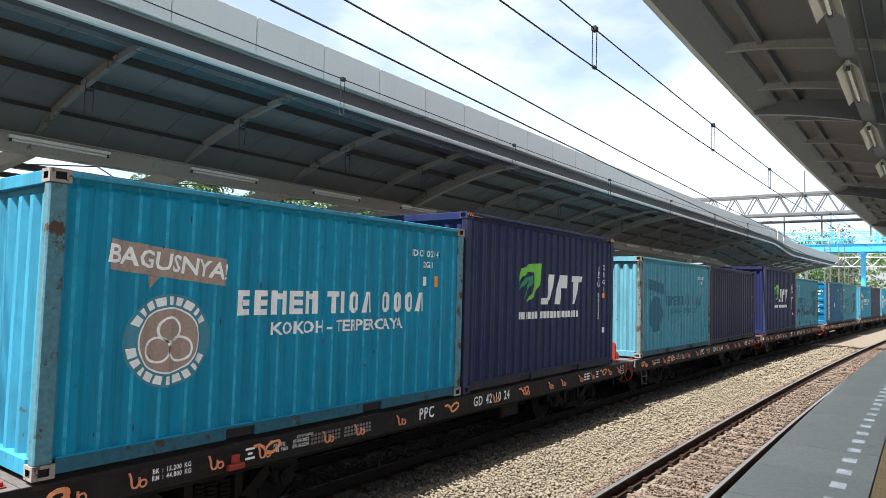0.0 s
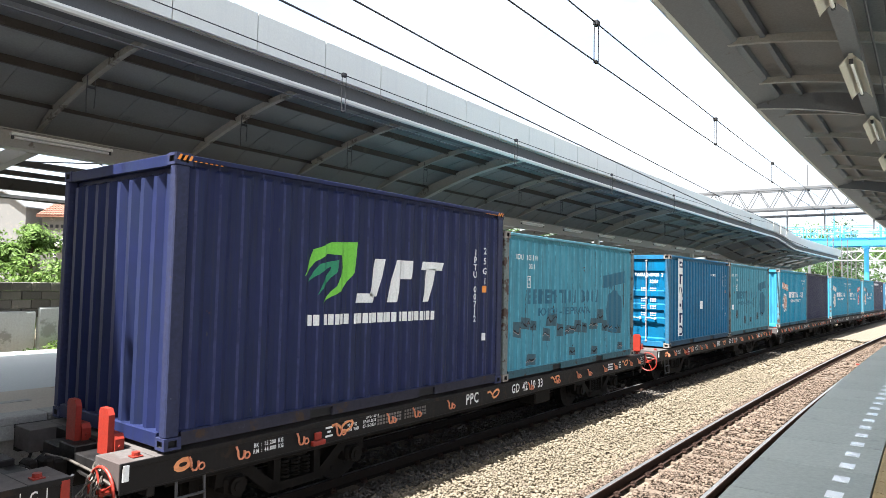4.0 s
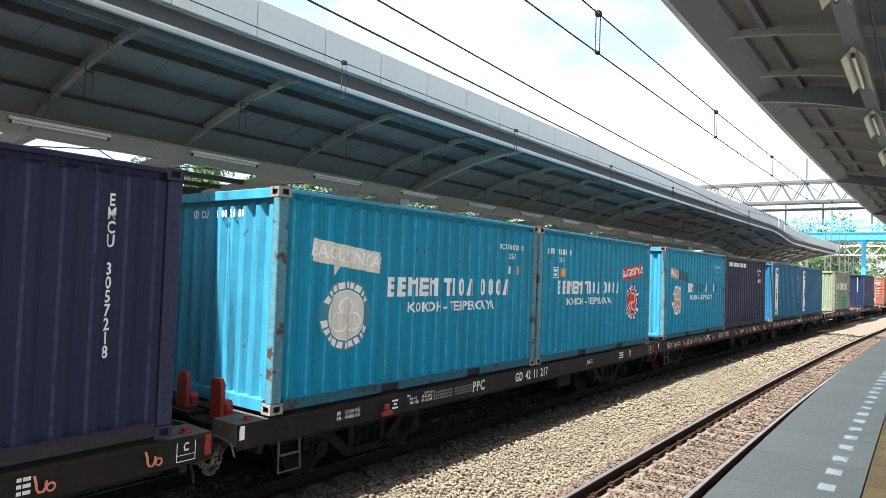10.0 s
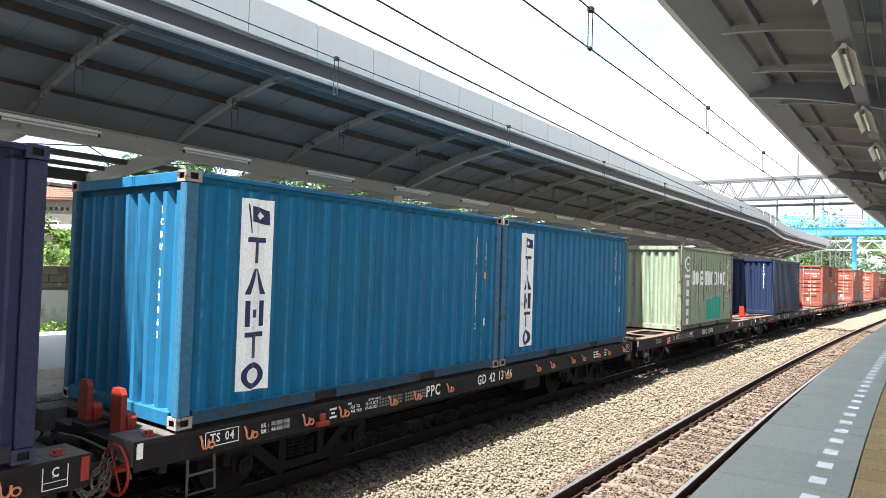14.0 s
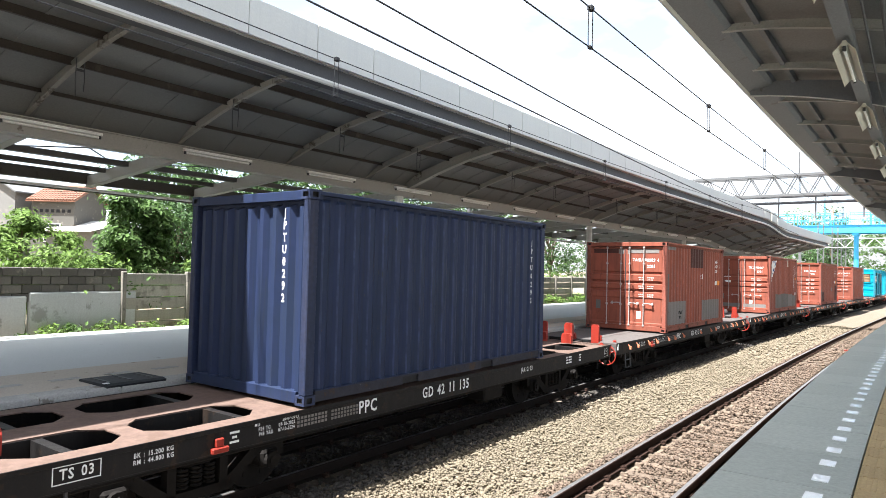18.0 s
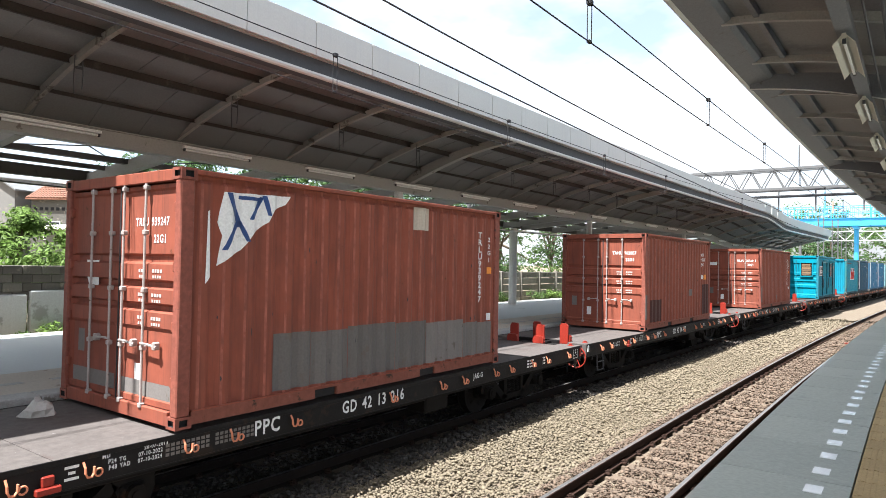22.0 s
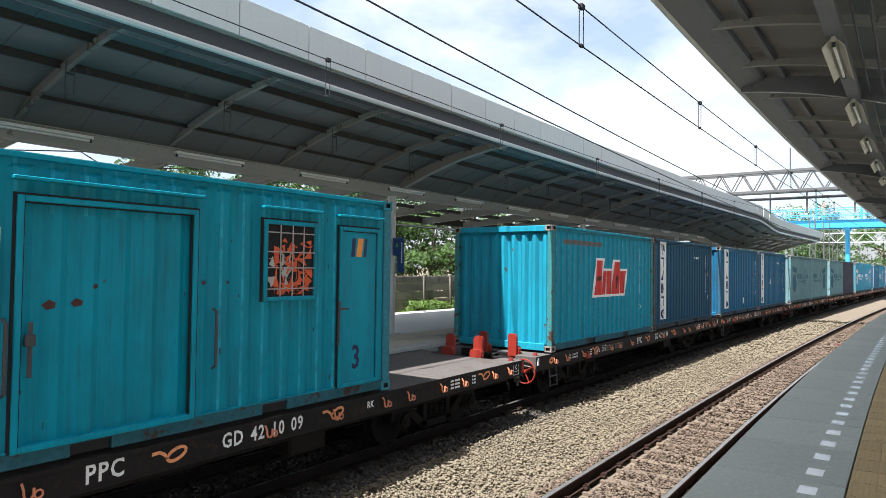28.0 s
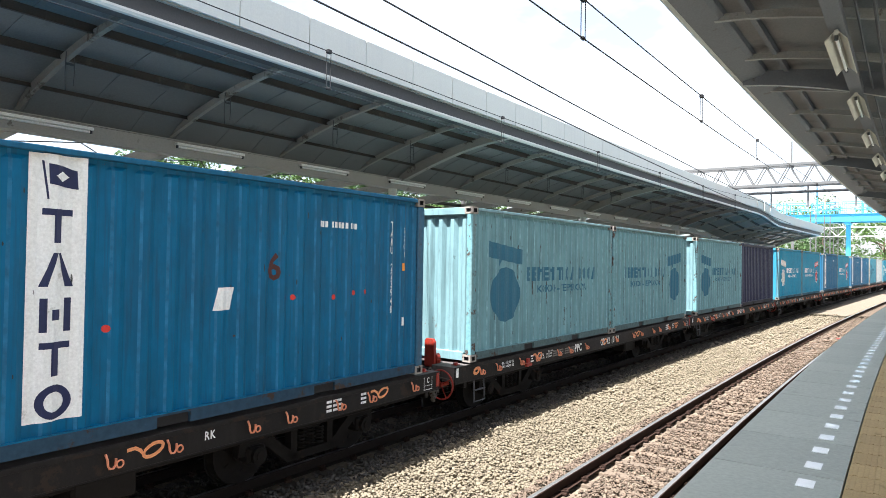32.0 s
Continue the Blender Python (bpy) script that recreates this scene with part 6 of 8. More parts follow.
        if sy > 0:
            part("chain", once("chain", chain), None, root, at=pose(0, h - 0.02, 0))
        for x in ((-0.14, 0.56) if sy < 0 else (-0.36, 0.30)):
            part("stop_bracket", BRACKET_ME, None, root, at=pose(x, sy * (h - (0.16 if deck == "plate" else 0.42)), LEDGE + 0.001 if deck == "plate" else TOP + 0.002, 0, 0, 180 if sy > 0 else 0))
        part("deck_lug", once("lug", lambda: Shape().box(-0.05, 0.05, -0.05, 0.05, 0.0, 0.012, 0.003).tube([(0, 0, 0.01), (0, 0, 0.045)], 0.04, 8).mesh("deck_lug", M_REDP)), None, root, at=pose(1.05, sy * (h - 0.22), TOP + 0.003))
    # hand brake wheel, ladder, red plates
    def hw():
        sh = Shape()
        sh.ring((0, 0, 0), (1, 0, 0), 0.235, 0.015, 26, 7)
        for k in range(4):
            a = k * math.pi / 2 + 0.5
            sh.tube([(0, 0, 0), (0.0, 0.235 * math.cos(a), 0.235 * math.sin(a))], 0.011, 6)
        sh.tube([(-0.18, 0, 0), (0.03, 0, 0)], 0.035, 8)
        return sh.mesh("brake_wheel", M_REDP)
    if deck == "plate":
        part("brake_wheel", once("hw", hw), None, root, "orange-red hand brake wheel", at=pose(0.95, -h - 0.04, 0.67, 0, 0, -90))
    for sx, y in ((1, -h + 0.72), (-1, h - 0.72)):
        part("step", once("step", lambda: Shape().tube([(0, -0.15, 0.70), (0.02, -0.16, 0.33), (0.02, 0.16, 0.33), (0, 0.15, 0.70)], 0.016, 6).tube([(0.02, -0.16, 0.52), (0.02, 0.16, 0.52)], 0.014, 6).mesh("step", M_DSTEEL)), None, root, at=pose(sx * (w - 0.02), y, 0))
    for sx in (1,):
        y = -h + 0.75
        k = 0
        while y < h - 0.4 and deck == "plate":
            d = 0.0 if length > 13.2 else -0.78
            # the hooks leave the lettering free, but for one in its middle
            if abs(y - (d - 1.12)) > 0.34 and abs(y - (d + 0.66)) > 0.85:
                part("lashing_hook", HOOK_ME, None, root, at=pose(sx * (w + 0.012), y, 0.82, 0, 0, 0 if sx > 0 else 180))
            y += (0.54, 0.82, 0.60, 0.95)[k % 4]
            k += 1
        if deck == "plate":
            part("lashing_hook", HOOK_ME, None, root, at=pose(sx * (w + 0.012), 0.72 if length > 13.2 else 0.24, 0.82))
        part("tie_plate", once("tie", lambda: Shape().box(-0.01, 0.05, -0.10, 0.10, -0.06, 0.0, 0.01).box(-0.01, 0.03, -0.05, 0.05, 0.0, 0.09, 0.01).mesh("tie_plate", M_REDP)), None, root, at=pose(sx * (w + 0.012), -h + 2.35, 0.77))
    for sy in (-1, 1):
        b = part("bogie_frame", BOGIE_ME, None, root, at=pose(0, sy * (h - 2.35), 0))
        for d in (-0.915, 0.915):
            part("wheelset", WHEEL_ME, None, root, at=pose(0, sy * (h - 2.35) + d, 0.387))
    part("brake_cylinder", once("cyl", lambda: Shape().tube([(0.45, -0.5, 0.55), (0.45, 0.35, 0.55)], 0.17, 16).tube([(0.45, -0.9, 0.55), (0.45, -0.5, 0.55)], 0.03, 8).mesh("brake_cylinder", M_BOGIE)), None, root)
    part("rigging_box", once("rig", lambda: Shape().box(0.75, 1.12, 1.1, 1.7, 0.42, 0.68, 0.03).mesh("rigging_box", M_BOGIE)), None, root)
    # framed letter at the rear corner
    part("letter_frame", once("cframe", lambda: flat([block(-0.10, 0, 0.008, 0.20), block(0.10, 0, 0.008, 0.20), block(0, 0.10, 0.208, 0.008), block(0, -0.10, 0.208, 0.008), block(0, 0.0, 0.05, 0.006), block(0, -0.04, 0.2, 0.006)], M_WHITE)), None, root, at=pose(w + 0.0025, h - 0.30, 0.83, 90, 0, 90))
    part("letter", words("C", 0.11, M_WHITE), None, root, at=pose(w + 0.0027, h - 0.30, 0.865, 90, 0, 90))
    part("end_tab", once("endtab", lambda: Shape().box(-0.005, 0.012, -0.035, 0.035, 0.74, 0.95, 0.003).mesh("end_tab", M_REDP)), None, root, at=pose(w + 0.002, h - 0.06, 0))
    part("end_tab", once("endtab2", lambda: Shape().box(-0.005, 0.012, -0.03, 0.03, 0.80, 0.95, 0.003).mesh("end_tab", M_WHITE2)), None, root, at=pose(w + 0.002, -h + 0.05, 0))
    # long pipe and hanging rods under the sill
    part("brake_pipe", once(("pipe", length), lambda: Shape().tube([(w - 0.1, -h + 0.5, 0.64), (w - 0.1, h - 0.5, 0.64)], 0.018, 6).mesh("brake_pipe", M_BOGIE)), None, root)
    # small stencils on the sill
    part("weight_stencil", once("weights", lambda: text_mesh("BK : 15.200 KG\nRM : 44.800 KG", 0.064, M_WHITE)), None, root, at=pose(w + 0.0025, -h + 1.65, 0.83, 90, 0, 90))
    part("gauge_mark", once("gauge", lambda: flat([block(0, 0.05, 0.12, 0.025), block(0, 0.0, 0.06, 0.025), block(0, -0.05, 0.12, 0.025)], M_WHITE)), None, root, at=pose(w + 0.0025, -h + 2.55, 0.83, 90, 0, 90))
    part("date_stencil", once("dates", lambda: text_mesh("MD              20-07-2013\nP24 TG     07-10-2022\nP48 YAD   07-10-2024", 0.056, M_WHITE)), None, root, at=pose(w + 0.0025, -h + 3.12, 0.85, 90, 0, 90))
    for y, wd in ((h - 2.3, 0.3), (h - 1.75, 0.12)):
        me = once(("sten", wd), lambda: flat([block(x, 0.055 - 0.055 * r, q, 0.032) for r in range(3) for x, q in ((-wd * 0.3, wd * 0.3), (wd * 0.18, wd * 0.5))], M_WHITE))
        part("stencil_block", me, None, root, at=pose(w + 0.0025, y, 0.835, 90, 0, 90))
    for y in (-h + 3.65, -h + 4.2):
        me = once("hatch", lambda: flat([block(x * 0.055, y2 * 0.045, 0.04, 0.032) for x in range(-4, 5) for y2 in range(-1, 2)], M_PRIMER))
        tagged(part("inspection_panel", me, None, root, at=pose(w + 0.0025, y, 0.83, 90, 0, 90)), kind="stuff")
    return root


def depot_plate(root, length, text):
    """A framed depot code near the leading corner."""
    w, y = 1.20 + 0.003, -length / 2 + 0.95
    part("depot_frame", once("dframe", lambda: flat([block(-0.2, 0, 0.01, 0.15), block(0.2, 0, 0.01, 0.15), block(0, 0.075, 0.41, 0.01), block(0, -0.075, 0.41, 0.01)], M_WHITE)), None, root, at=pose(w, y, 0.84, 90, 0, 90))
    part("depot_plate", words(text, 0.13, M_WHITE), None, root, at=pose(w, y, 0.84, 90, 0, 90))


def chalk(root, length):
    """Thick orange loops of cord and paint on the sill of the older wagons."""
    w, h = 1.20 + 0.003, length / 2

    def loop():
        pts = [(-0.26, 0.045), (-0.18, 0.05), (-0.13, 0.02)] + [(0.10 * math.cos(a), 0.055 * math.sin(a) + 0.25 * 0.10 * math.cos(a)) for a in (3.1 - k * 0.5 for k in range(14))]
        vs = []
        for k, p in enumerate(pts):
            a, b = pts[max(k - 1, 0)], pts[min(k + 1, len(pts) - 1)]
            d = Vector((b[0] - a[0], b[1] - a[1])).normalized() * 0.017
            vs += [(p[0] - d.y, p[1] + d.x, 0.0), (p[0] + d.y, p[1] - d.x, 0.0)]
        return Shape().add(vs, [(2 * k, 2 * k + 1, 2 * k + 3, 2 * k + 2) for k in range(len(pts) - 1)]).mesh("crayon_loop", M_CRAYON)

    def eye():
        ring = [(math.cos(a), math.sin(a)) for a in (k * math.pi / 5 for k in range(10))]
        vs = [(0.10 * c + 0.3 * 0.07 * q, 0.07 * q, 0.0) for c, q in ring] + [(0.045 * c + 0.3 * 0.02 * q, 0.022 * q, 0.0) for c, q in ring]
        return Shape().add(vs, [(k, (k + 1) % 10, 10 + (k + 1) % 10, 10 + k) for k in range(10)]).mesh("crayon_loop", M_CRAYON)
    part("crayon_loop", once("eyeloop", eye), None, root, at=pose(w, -h + 0.62, 0.84, 90, 0, 90))
    for y, z in ((-h + 2.85, 0.85), (-0.42, 0.83), (1.80, 0.84), (h - 1.35, 0.85)):
        part("crayon_loop", once("scrawl", loop), None, root, at=pose(w, y, z, 90, 0, 90))


def wagon_words(root, length, number, jak=""):
    w = 1.20 + 0.0025
    d = 0.0 if length > 13.2 else -0.78
    part("class_letters", words("PPC", 0.235, M_WHITE), None, root, at=pose(w, -1.12 + d, 0.83, 90, 0, 90))
    part("wagon_number", words(number, 0.215, M_WHITE), None, root, at=pose(w, 0.66 + d, 0.83, 90, 0, 90))
    if jak:
        part("depot_code", words(jak, 0.12, M_WHITE), None, root, at=pose(w, 2.42, 0.84, 90, 0, 90))


# start of each wagon ahead of the eye at 0 s, and what it carries
FLEET = [
    (1.93, "plate", "GD 42 10 24", ""), (15.88, "plate", "GD 42 11 44", ""), (29.83, "plate", "GD 42 10 33", ""), (44.2, "plate", "GD 42 10 31", ""),
    (58.74, "plate", "GD 42 13 149", "JAK-G"), (72.14, "plate", "GD 42 11 217", "JAK-G"), (85.47, "plate", "GD 42 13 196", "JAK-G 04"), (98.95, "plate", "GD 42 13 46", ""),
    (112.35, "open", "GD 42 12 474", "JAK-G"), (125.76, "open", "GD 42 11 135", "JAK-G 03"), (139.19, "plate", "GD 42 13 62", "JAK-G 03"), (152.81, "plate", "GD 42 13 216", "JAK-G"),
    (166.17, "plate", "GD 42 14 407", "TS 5"), (179.81, "plate", "GD 42 14 134", "TS 5"), (193.95, "plate", "GD 42 10 09", "RK"), (207.98, "plate", "GD 42 11 94", ""),
    (221.50, "plate", "GD 42 11 101", "RK"), (235.0, "plate", "GD 42 10 12", ""), (248.3, "plate", "GD 42 11 44", ""), (261.8, "plate", "GD 42 10 24", ""),
    (275.3, "plate", "GD 42 13 46", ""), (288.8, "plate", "GD 42 11 44", ""), (302.3, "plate", "GD 42 10 31", ""), (315.8, "plate", "GD 42 10 24", ""),
]
LENGTHS = [13.5 if k in (0, 1, 2, 3, 14, 15) else 13.05 for k in range(len(FLEET))]
TRAIN_PIECES = []
SACK = (-0.60, 3.02)


def place(thing_, k, dy, dz):
    TRAIN_PIECES.append((thing_, k, dy, dz))
    thing_.matrix_basis = piece_pose(k, dy, dz, 0.0)


def piece_pose(k, dy, dz, t):
    y = FLEET[k][0] + LENGTHS[k] / 2 - travelled(t)
    return along(TRAIN, y, 0.0) @ pose(0, dy, dz)


def build_train():
    protos = {}
    for k, (y0, deck, number, jak) in enumerate(FLEET):
        key = (LENGTHS[k], deck)
        label = "black flat container wagon with solid steel deck" if deck == "plate" else "black flat container wagon with open brown deck"
        if key not in protos:
            wg = build_wagon(LENGTHS[k], deck, label)
            protos[key] = copy_thing(wg, pose(0, 0, -200))
        else:
            wg = copy_thing(protos[key], pose(0, 0, 0))
        if not 8 <= k <= 14:
            # stops folded away at the rear of fully loaded wagons
            for o in [c for c in wg.children if c.name.startswith("stop_bracket") and c.matrix_basis.translation.y > 0]:
                bpy.data.objects.remove(o)
        wagon_words(wg, LENGTHS[k], number, jak)
        if k in (6, 7, 9):
            depot_plate(wg, LENGTHS[k], {6: "TS 04", 7: "TS 04", 9: "TS 03"}[k])
        if k < 4 or k in (14, 15, 16, 17, 18):
            chalk(wg, LENGTHS[k])
        bare = [n for n, ks in (("brake_wheel", (4, 5, 16, 18)), ("lashing_hook", (5,))) if k in ks]
        for o in [c for c in wg.children if c.name.split(".")[0] in bare]:
            bpy.data.objects.remove(o)
        place(wg, k, 0.0, 0.0)
    for p in protos.values():
        for o in (*p.children_recursive, p):
            bpy.data.objects.remove(o)
    boxes, made = {}, []

    def box(colour, end, label):
        if (colour, end) not in boxes:
            boxes[(colour, end)] = build_container(colour, end, label)
        c = copy_thing(boxes[(colour, end)], pose(0, 0, 0))
        made.append(c)
        if len(made) < 30:
            scratches(c, len(made), 10 if colour == "navy" else 18)
        if colour in ("pale", "paler") and len(made) < 30:
            rust_runs(c, 50 + len(made), 0.45, 0.4, M_SCRAPE)
        return tagged(c, label)

    def pair(k, a, b):
        off = {3: 0.80, 15: 0.58}.get(k, 0.40)
        y1 = -LENGTHS[k] / 2 + off + CL / 2
        place(a, k, y1, 1.0)
        place(b, k, y1 + 6.12, 1.0)

    def single(k, a, off=3.49):
        place(a, k, -LENGTHS[k] / 2 + off + CL / 2, 1.0)

    teal = lambda: box("teal", "blank", "teal shipping container with cement maker's marks")
    pale = lambda: box("pale", "blank", "faded turquoise container with ghosted marks")
    blue = lambda: box("blue", "blank", "blue shipping container with white upright banner")
    paler = lambda: box("paler", "blank", "bleached turquoise container with ghosted marks")
    navy = lambda: box("navy", "blank", "plain dark navy shipping container")

    def tall():
        c = box("navy_tall", "blank", "dark navy high-cube shipping container")
        for y in (-2.85, 2.85):
            part("hazard_strip", shapes("hazard", M_ORINK, lambda: [block(x * 0.06, 0, 0.03, 0.055, 0.5) for x in range(-4, 5)]), None, c, at=pose(CW / 2 + 0.001, y - 0.1 * (1 if y > 0 else -1), 2.896 - 0.045, 90, 0, 90))
        return c

    a, b = teal(), tall()
    mark_wheels(a, True, "dust", number="IDCU 021 4")
    mark_swoosh(b, "JPTU 00725")
    pair(0, a, b)
    a, b = pale(), navy()
    mark_wheels(a, True, ghost=True, number="IDCU 0210")
    mark_codes(b, "IMFU 14", 2.4, "column")
    pair(1, a, b)
    a, b = tall(), pale()
    mark_swoosh(a, "JPTU 00712")
    mark_wheels(b, False, ghost=True)
    on_side(b, "stencilled_code", words("IDCU 101510 0", 0.13, M_WHITE), -2.18, 2.16)
    on_side(b, "stencilled_code", words("22G1", 0.12, M_WHITE), -2.05, 2.0)
    on_side(b, "size_plate", shapes("plate4", M_WHITE, lambda: [block(-0.085, 0, 0.015, 0.2), block(0.085, 0, 0.015, 0.2), block(0, 0.1, 0.185, 0.015), block(0, -0.1, 0.185, 0.015), block(0, 0.045, 0.10, 0.05), block(0, -0.04, 0.09, 0.05)]), -2.12, 1.72)
    dents(b, 9, -2.7, 2.2, 0.72, 1.08)
    dents(b, 10, -2.8, 2.8, 0.22, 0.4, 4)
    pair(2, a, b)
    a, b = box("blue", "doors", "blue container with barred doors and white banner"), pale()
    mark_banner(a, -2.0, "TAKU 243928")
    on_side(a, "round_label", shapes("label6", M_WHITE2, lambda: [block(0, 0, 0.17, 0.25)]), -0.05, 1.15)
    on_end(a, "door_code", words("TAKU 243928 2", 0.13, M_WHITE), 0.62, 2.02)
    on_end(a, "door_code", words("22G1", 0.13, M_WHITE), 0.78, 1.83)
    for z in (1.62, 1.32, 1.12, 0.92):
        on_end(a, "door_bars", shapes("dbars", M_PALEINK, lambda: letters(0, 0.02, [0.035] * 3 + [-0.10] + [0.035] * 4, 0.035, 0.014) + letters(0, -0.04, [0.03] * 3 + [-0.11] + [0.03] * 4, 0.03, 0.014)), 0.62, z)
    on_end(a, "door_flag", shapes("dflag", M_WHITE2, lambda: [block(0, 0, 0.28, 0.42)]), -0.36, 1.95, -0.010)
    on_end(a, "door_flag_mark", shapes("flag", M_INK, lambda: []), -0.36, 2.0, -0.006)
    mark_wheels(b, False, ghost=True)
    on_side(b, "stencilled_code", words("IDCU 101212 2", 0.13, M_WHITE), -2.18, 2.16)
    on_side(b, "stencilled_code", words("22G1", 0.12, M_WHITE), -2.05, 2.0)
    on_side(b, "caution_plate", shapes("caution", M_ORINK, lambda: []), -2.38, 1.74)
    on_side(b, "size_plate", shapes("plate4", M_WHITE, lambda: []), -2.02, 1.72)
    on_side(b, "paper_label", shapes("lab3", M_WHITE2, lambda: [block(0, 0, 0.26, 0.17)]), -2.58, 1.02)
    dents(b, 14, -2.2, 2.5, 0.50, 0.85, 5)
    pair(3, a, b)
    a, b = teal(), navy()
    mark_wheels(a, True, "tan", number="IDCU 102417 0")
    on_end(a, "end_code", words("ID CU   1 02 41 70", 0.13, M_WHITE), 0.0, 2.30, -0.006)
    on_side(b, "stencilled_code", column_words("EMCU 3057218", 0.155, M_WHITE, 0.124), 2.36, 2.22)
    pair(4, a, b)
    a, b = teal(), teal()
    mark_wheels(a, True, "cream", number="IDCU 100268 0")
    on_end(a, "end_code", words("ID CU   1 00 26 80", 0.13, M_WHITE), 0.0, 2.30, -0.006)
    mark_wheels(b, False, "red")
    on_side(b, "code_bars", shapes("cbars5", M_WHITE, lambda: letters(0, 0, [0.05, 0.05, 0.05, 0.05, -0.06] + [0.045] * 6 + [-0.05, 0.045], 0.11, 0.028)), -2.12, 2.16)
    on_side(b, "stencilled_code", words("22G1", 0.12, M_WHITE), -2.05, 2.0)
    on_side(b, "size_plate", shapes("plate4", M_WHITE, lambda: []), -2.28, 1.74)
    on_side(b, "caution_plate", shapes("caution", M_ORINK, lambda: []), -1.95, 1.75)
    pair(5, a, b)
    a, b = teal(), navy()
    mark_wheels(a, True, "tan", number="IDCU 102214 1", patchy=True)
    mark_lines(b)
    mark_codes(b, "JPT 0077 4", 1.95)
    pair(6, a, b)
    a, b = blue(), blue()
    mark_banner(a, -2.12, "ICBU 252863 2", url=False, wide=0.41, low=0.14)
    mark_banner(b, -2.08, "ICBU 25", url=False, wide=0.41, low=0.14)
    on_end(a, "end_code", column_words("ICBU 252863", 0.10, M_WHITE, 0.13), 0.75, 2.2, -0.006)
    pair(7, a, b)
    a = box("green", "blank", "pale green rust-streaked container with faded lettering")
    for n, q in enumerate(strokes(0, 0, [0.27, 0.30, 0.29, 0.29, 0.11, 0.26, 0.26, 0.11, 0.29, 0.28], 0.47, 0.17, "ooenioonoo")):
        on_side(a, "name_bar", shapes(("pline", n), M_WHITE, lambda: q), 0.10, 1.62)
    on_side(a, "round_emblem", shapes("pemb", M_WHITE, lambda: hoop(0, 0, 0.2, 0.25) + [block(0, 0, 0.2, 0.08), block(0, -0.38, 0.44, 0.10)]), -2.34, 2.05)
    on_side(a, "character_bars", shapes("pchar", M_WHITE, lambda: [block(dx, -0.30 * k, 0.10, 0.20) for k in range(5) for dx in (-0.08, 0.08)]), -2.36, 1.45)
    on_side(a, "stencilled_code", column_words("HNSU 206268 5", 0.115, M_WHITE, 0.105), 2.45, 2.24)
    on_side(a, "stencilled_code", column_words("22G1", 0.105, M_WHITE, 0.12), 2.68, 1.88)
    on_side(a, "caution_plate", shapes("caution", M_ORINK, lambda: [block(0, 0, 0.13, 0.16)]), 2.68, 1.32)
    on_side(a, "size_plate", shapes("plate3", M_WHITE, lambda: hoop(0, 0, 0.035, 0.05, 4)), 2.68, 1.09)
    rust_runs(a, 21, 1.0, 0.25)
    on_side(a, "green_patch", shapes("gpatch", M_PATCH, lambda: [block(0, 0, 1.0, 0.74)]), 1.0, 0.60)
    on_side(a, "green_patch", shapes("gpatch2", M_PATCH, lambda: [block(0, 0, 0.8, 0.68)]), 0.10, 0.57)
    single(8, a)
    a = box("indigo", "blank", "indigo blue shipping container with upright code")
    on_end(a, "end_code", column_words("JPTU0292", 0.145, M_WHITE, 0.150), 0.74, 2.31, -0.006)
    on_side(a, "stencilled_code", column_words("JPTU0292", 0.13, M_WHITE, 0.155), 2.52, 2.19)
    single(9, a)
    for k, code in ((10, "TAHU 902023 4"), (11, "TRLU 939247"), (12, "TAHU 902007"), (13, "DRYU 223518 3")):
        a = box("red", "doors", "rust-red shipping container with barred doors")
        head, num = code.split(" ", 1)
        on_end(a, "door_code", words(head + " " + num, 0.12, M_WHITE), 0.60, 2.06, -0.031)
        on_end(a, "door_code", words("22G1", 0.12, M_WHITE), 0.76, 1.88, -0.031)
        for z in (1.53, 1.28, 1.04):
            on_end(a, "door_bars", shapes("dbars", M_PALEINK, lambda: letters(0, 0.02, [0.035] * 3 + [-0.10] + [0.035] * 4, 0.035, 0.014) + letters(0, -0.04, [0.03] * 3 + [-0.11] + [0.03] * 4, 0.03, 0.014)), 0.62, z)
        on_end(a, "door_label", shapes("dlab", M_WHITE2, lambda: [block(0, 0, 0.13, 0.22)]), 0.40 if k < 12 else -0.40, 0.46, -0.031)
        on_end(a, "door_label", shapes("dlab2", M_PRIMER, lambda: [block(0, 0, 0.15, 0.26)]), -0.85, 0.72, -0.031)
        if k == 10:
            for n, (x, wd, m) in enumerate(((-0.62, 0.78, M_MAROON), (-0.05, 0.34, M_PRIMER), (0.56, 0.86, M_PRIMER))):
                on_end(a, "primer_band", shapes(("tband", n), m, lambda: [block(0, 0, wd, 0.15 + 0.05 * (n % 2))]), x, 2.34, -0.028)
        if k == 13:
            on_end(a, "paper_label", shapes("dsticker", M_WHITE2, lambda: [block(0, 0, 0.34, 0.14)]), -0.80, 1.92, -0.028)
            on_end(a, "paper_label", shapes("dsticker2", M_SIGN, lambda: [disc(0, 0, 0.065, 14)]), -0.36, 1.52, -0.028)
        if k == 11:
            on_end(a, "primer_band", shapes("pband", M_PRIMER, lambda: [block(-0.55, 0, 0.95, 0.22), block(0.55, 0, 0.95, 0.20)]), 0.0, 0.30, -0.028)
            on_end(a, "torn_sticker", shapes("dtorn", M_WHITE2, lambda: [[(-0.15, 0.2), (0.14, 0.2), (0.14, -0.2), (-0.02, -0.18), (-0.13, 0.0)]]), -0.62, 1.45, -0.028)
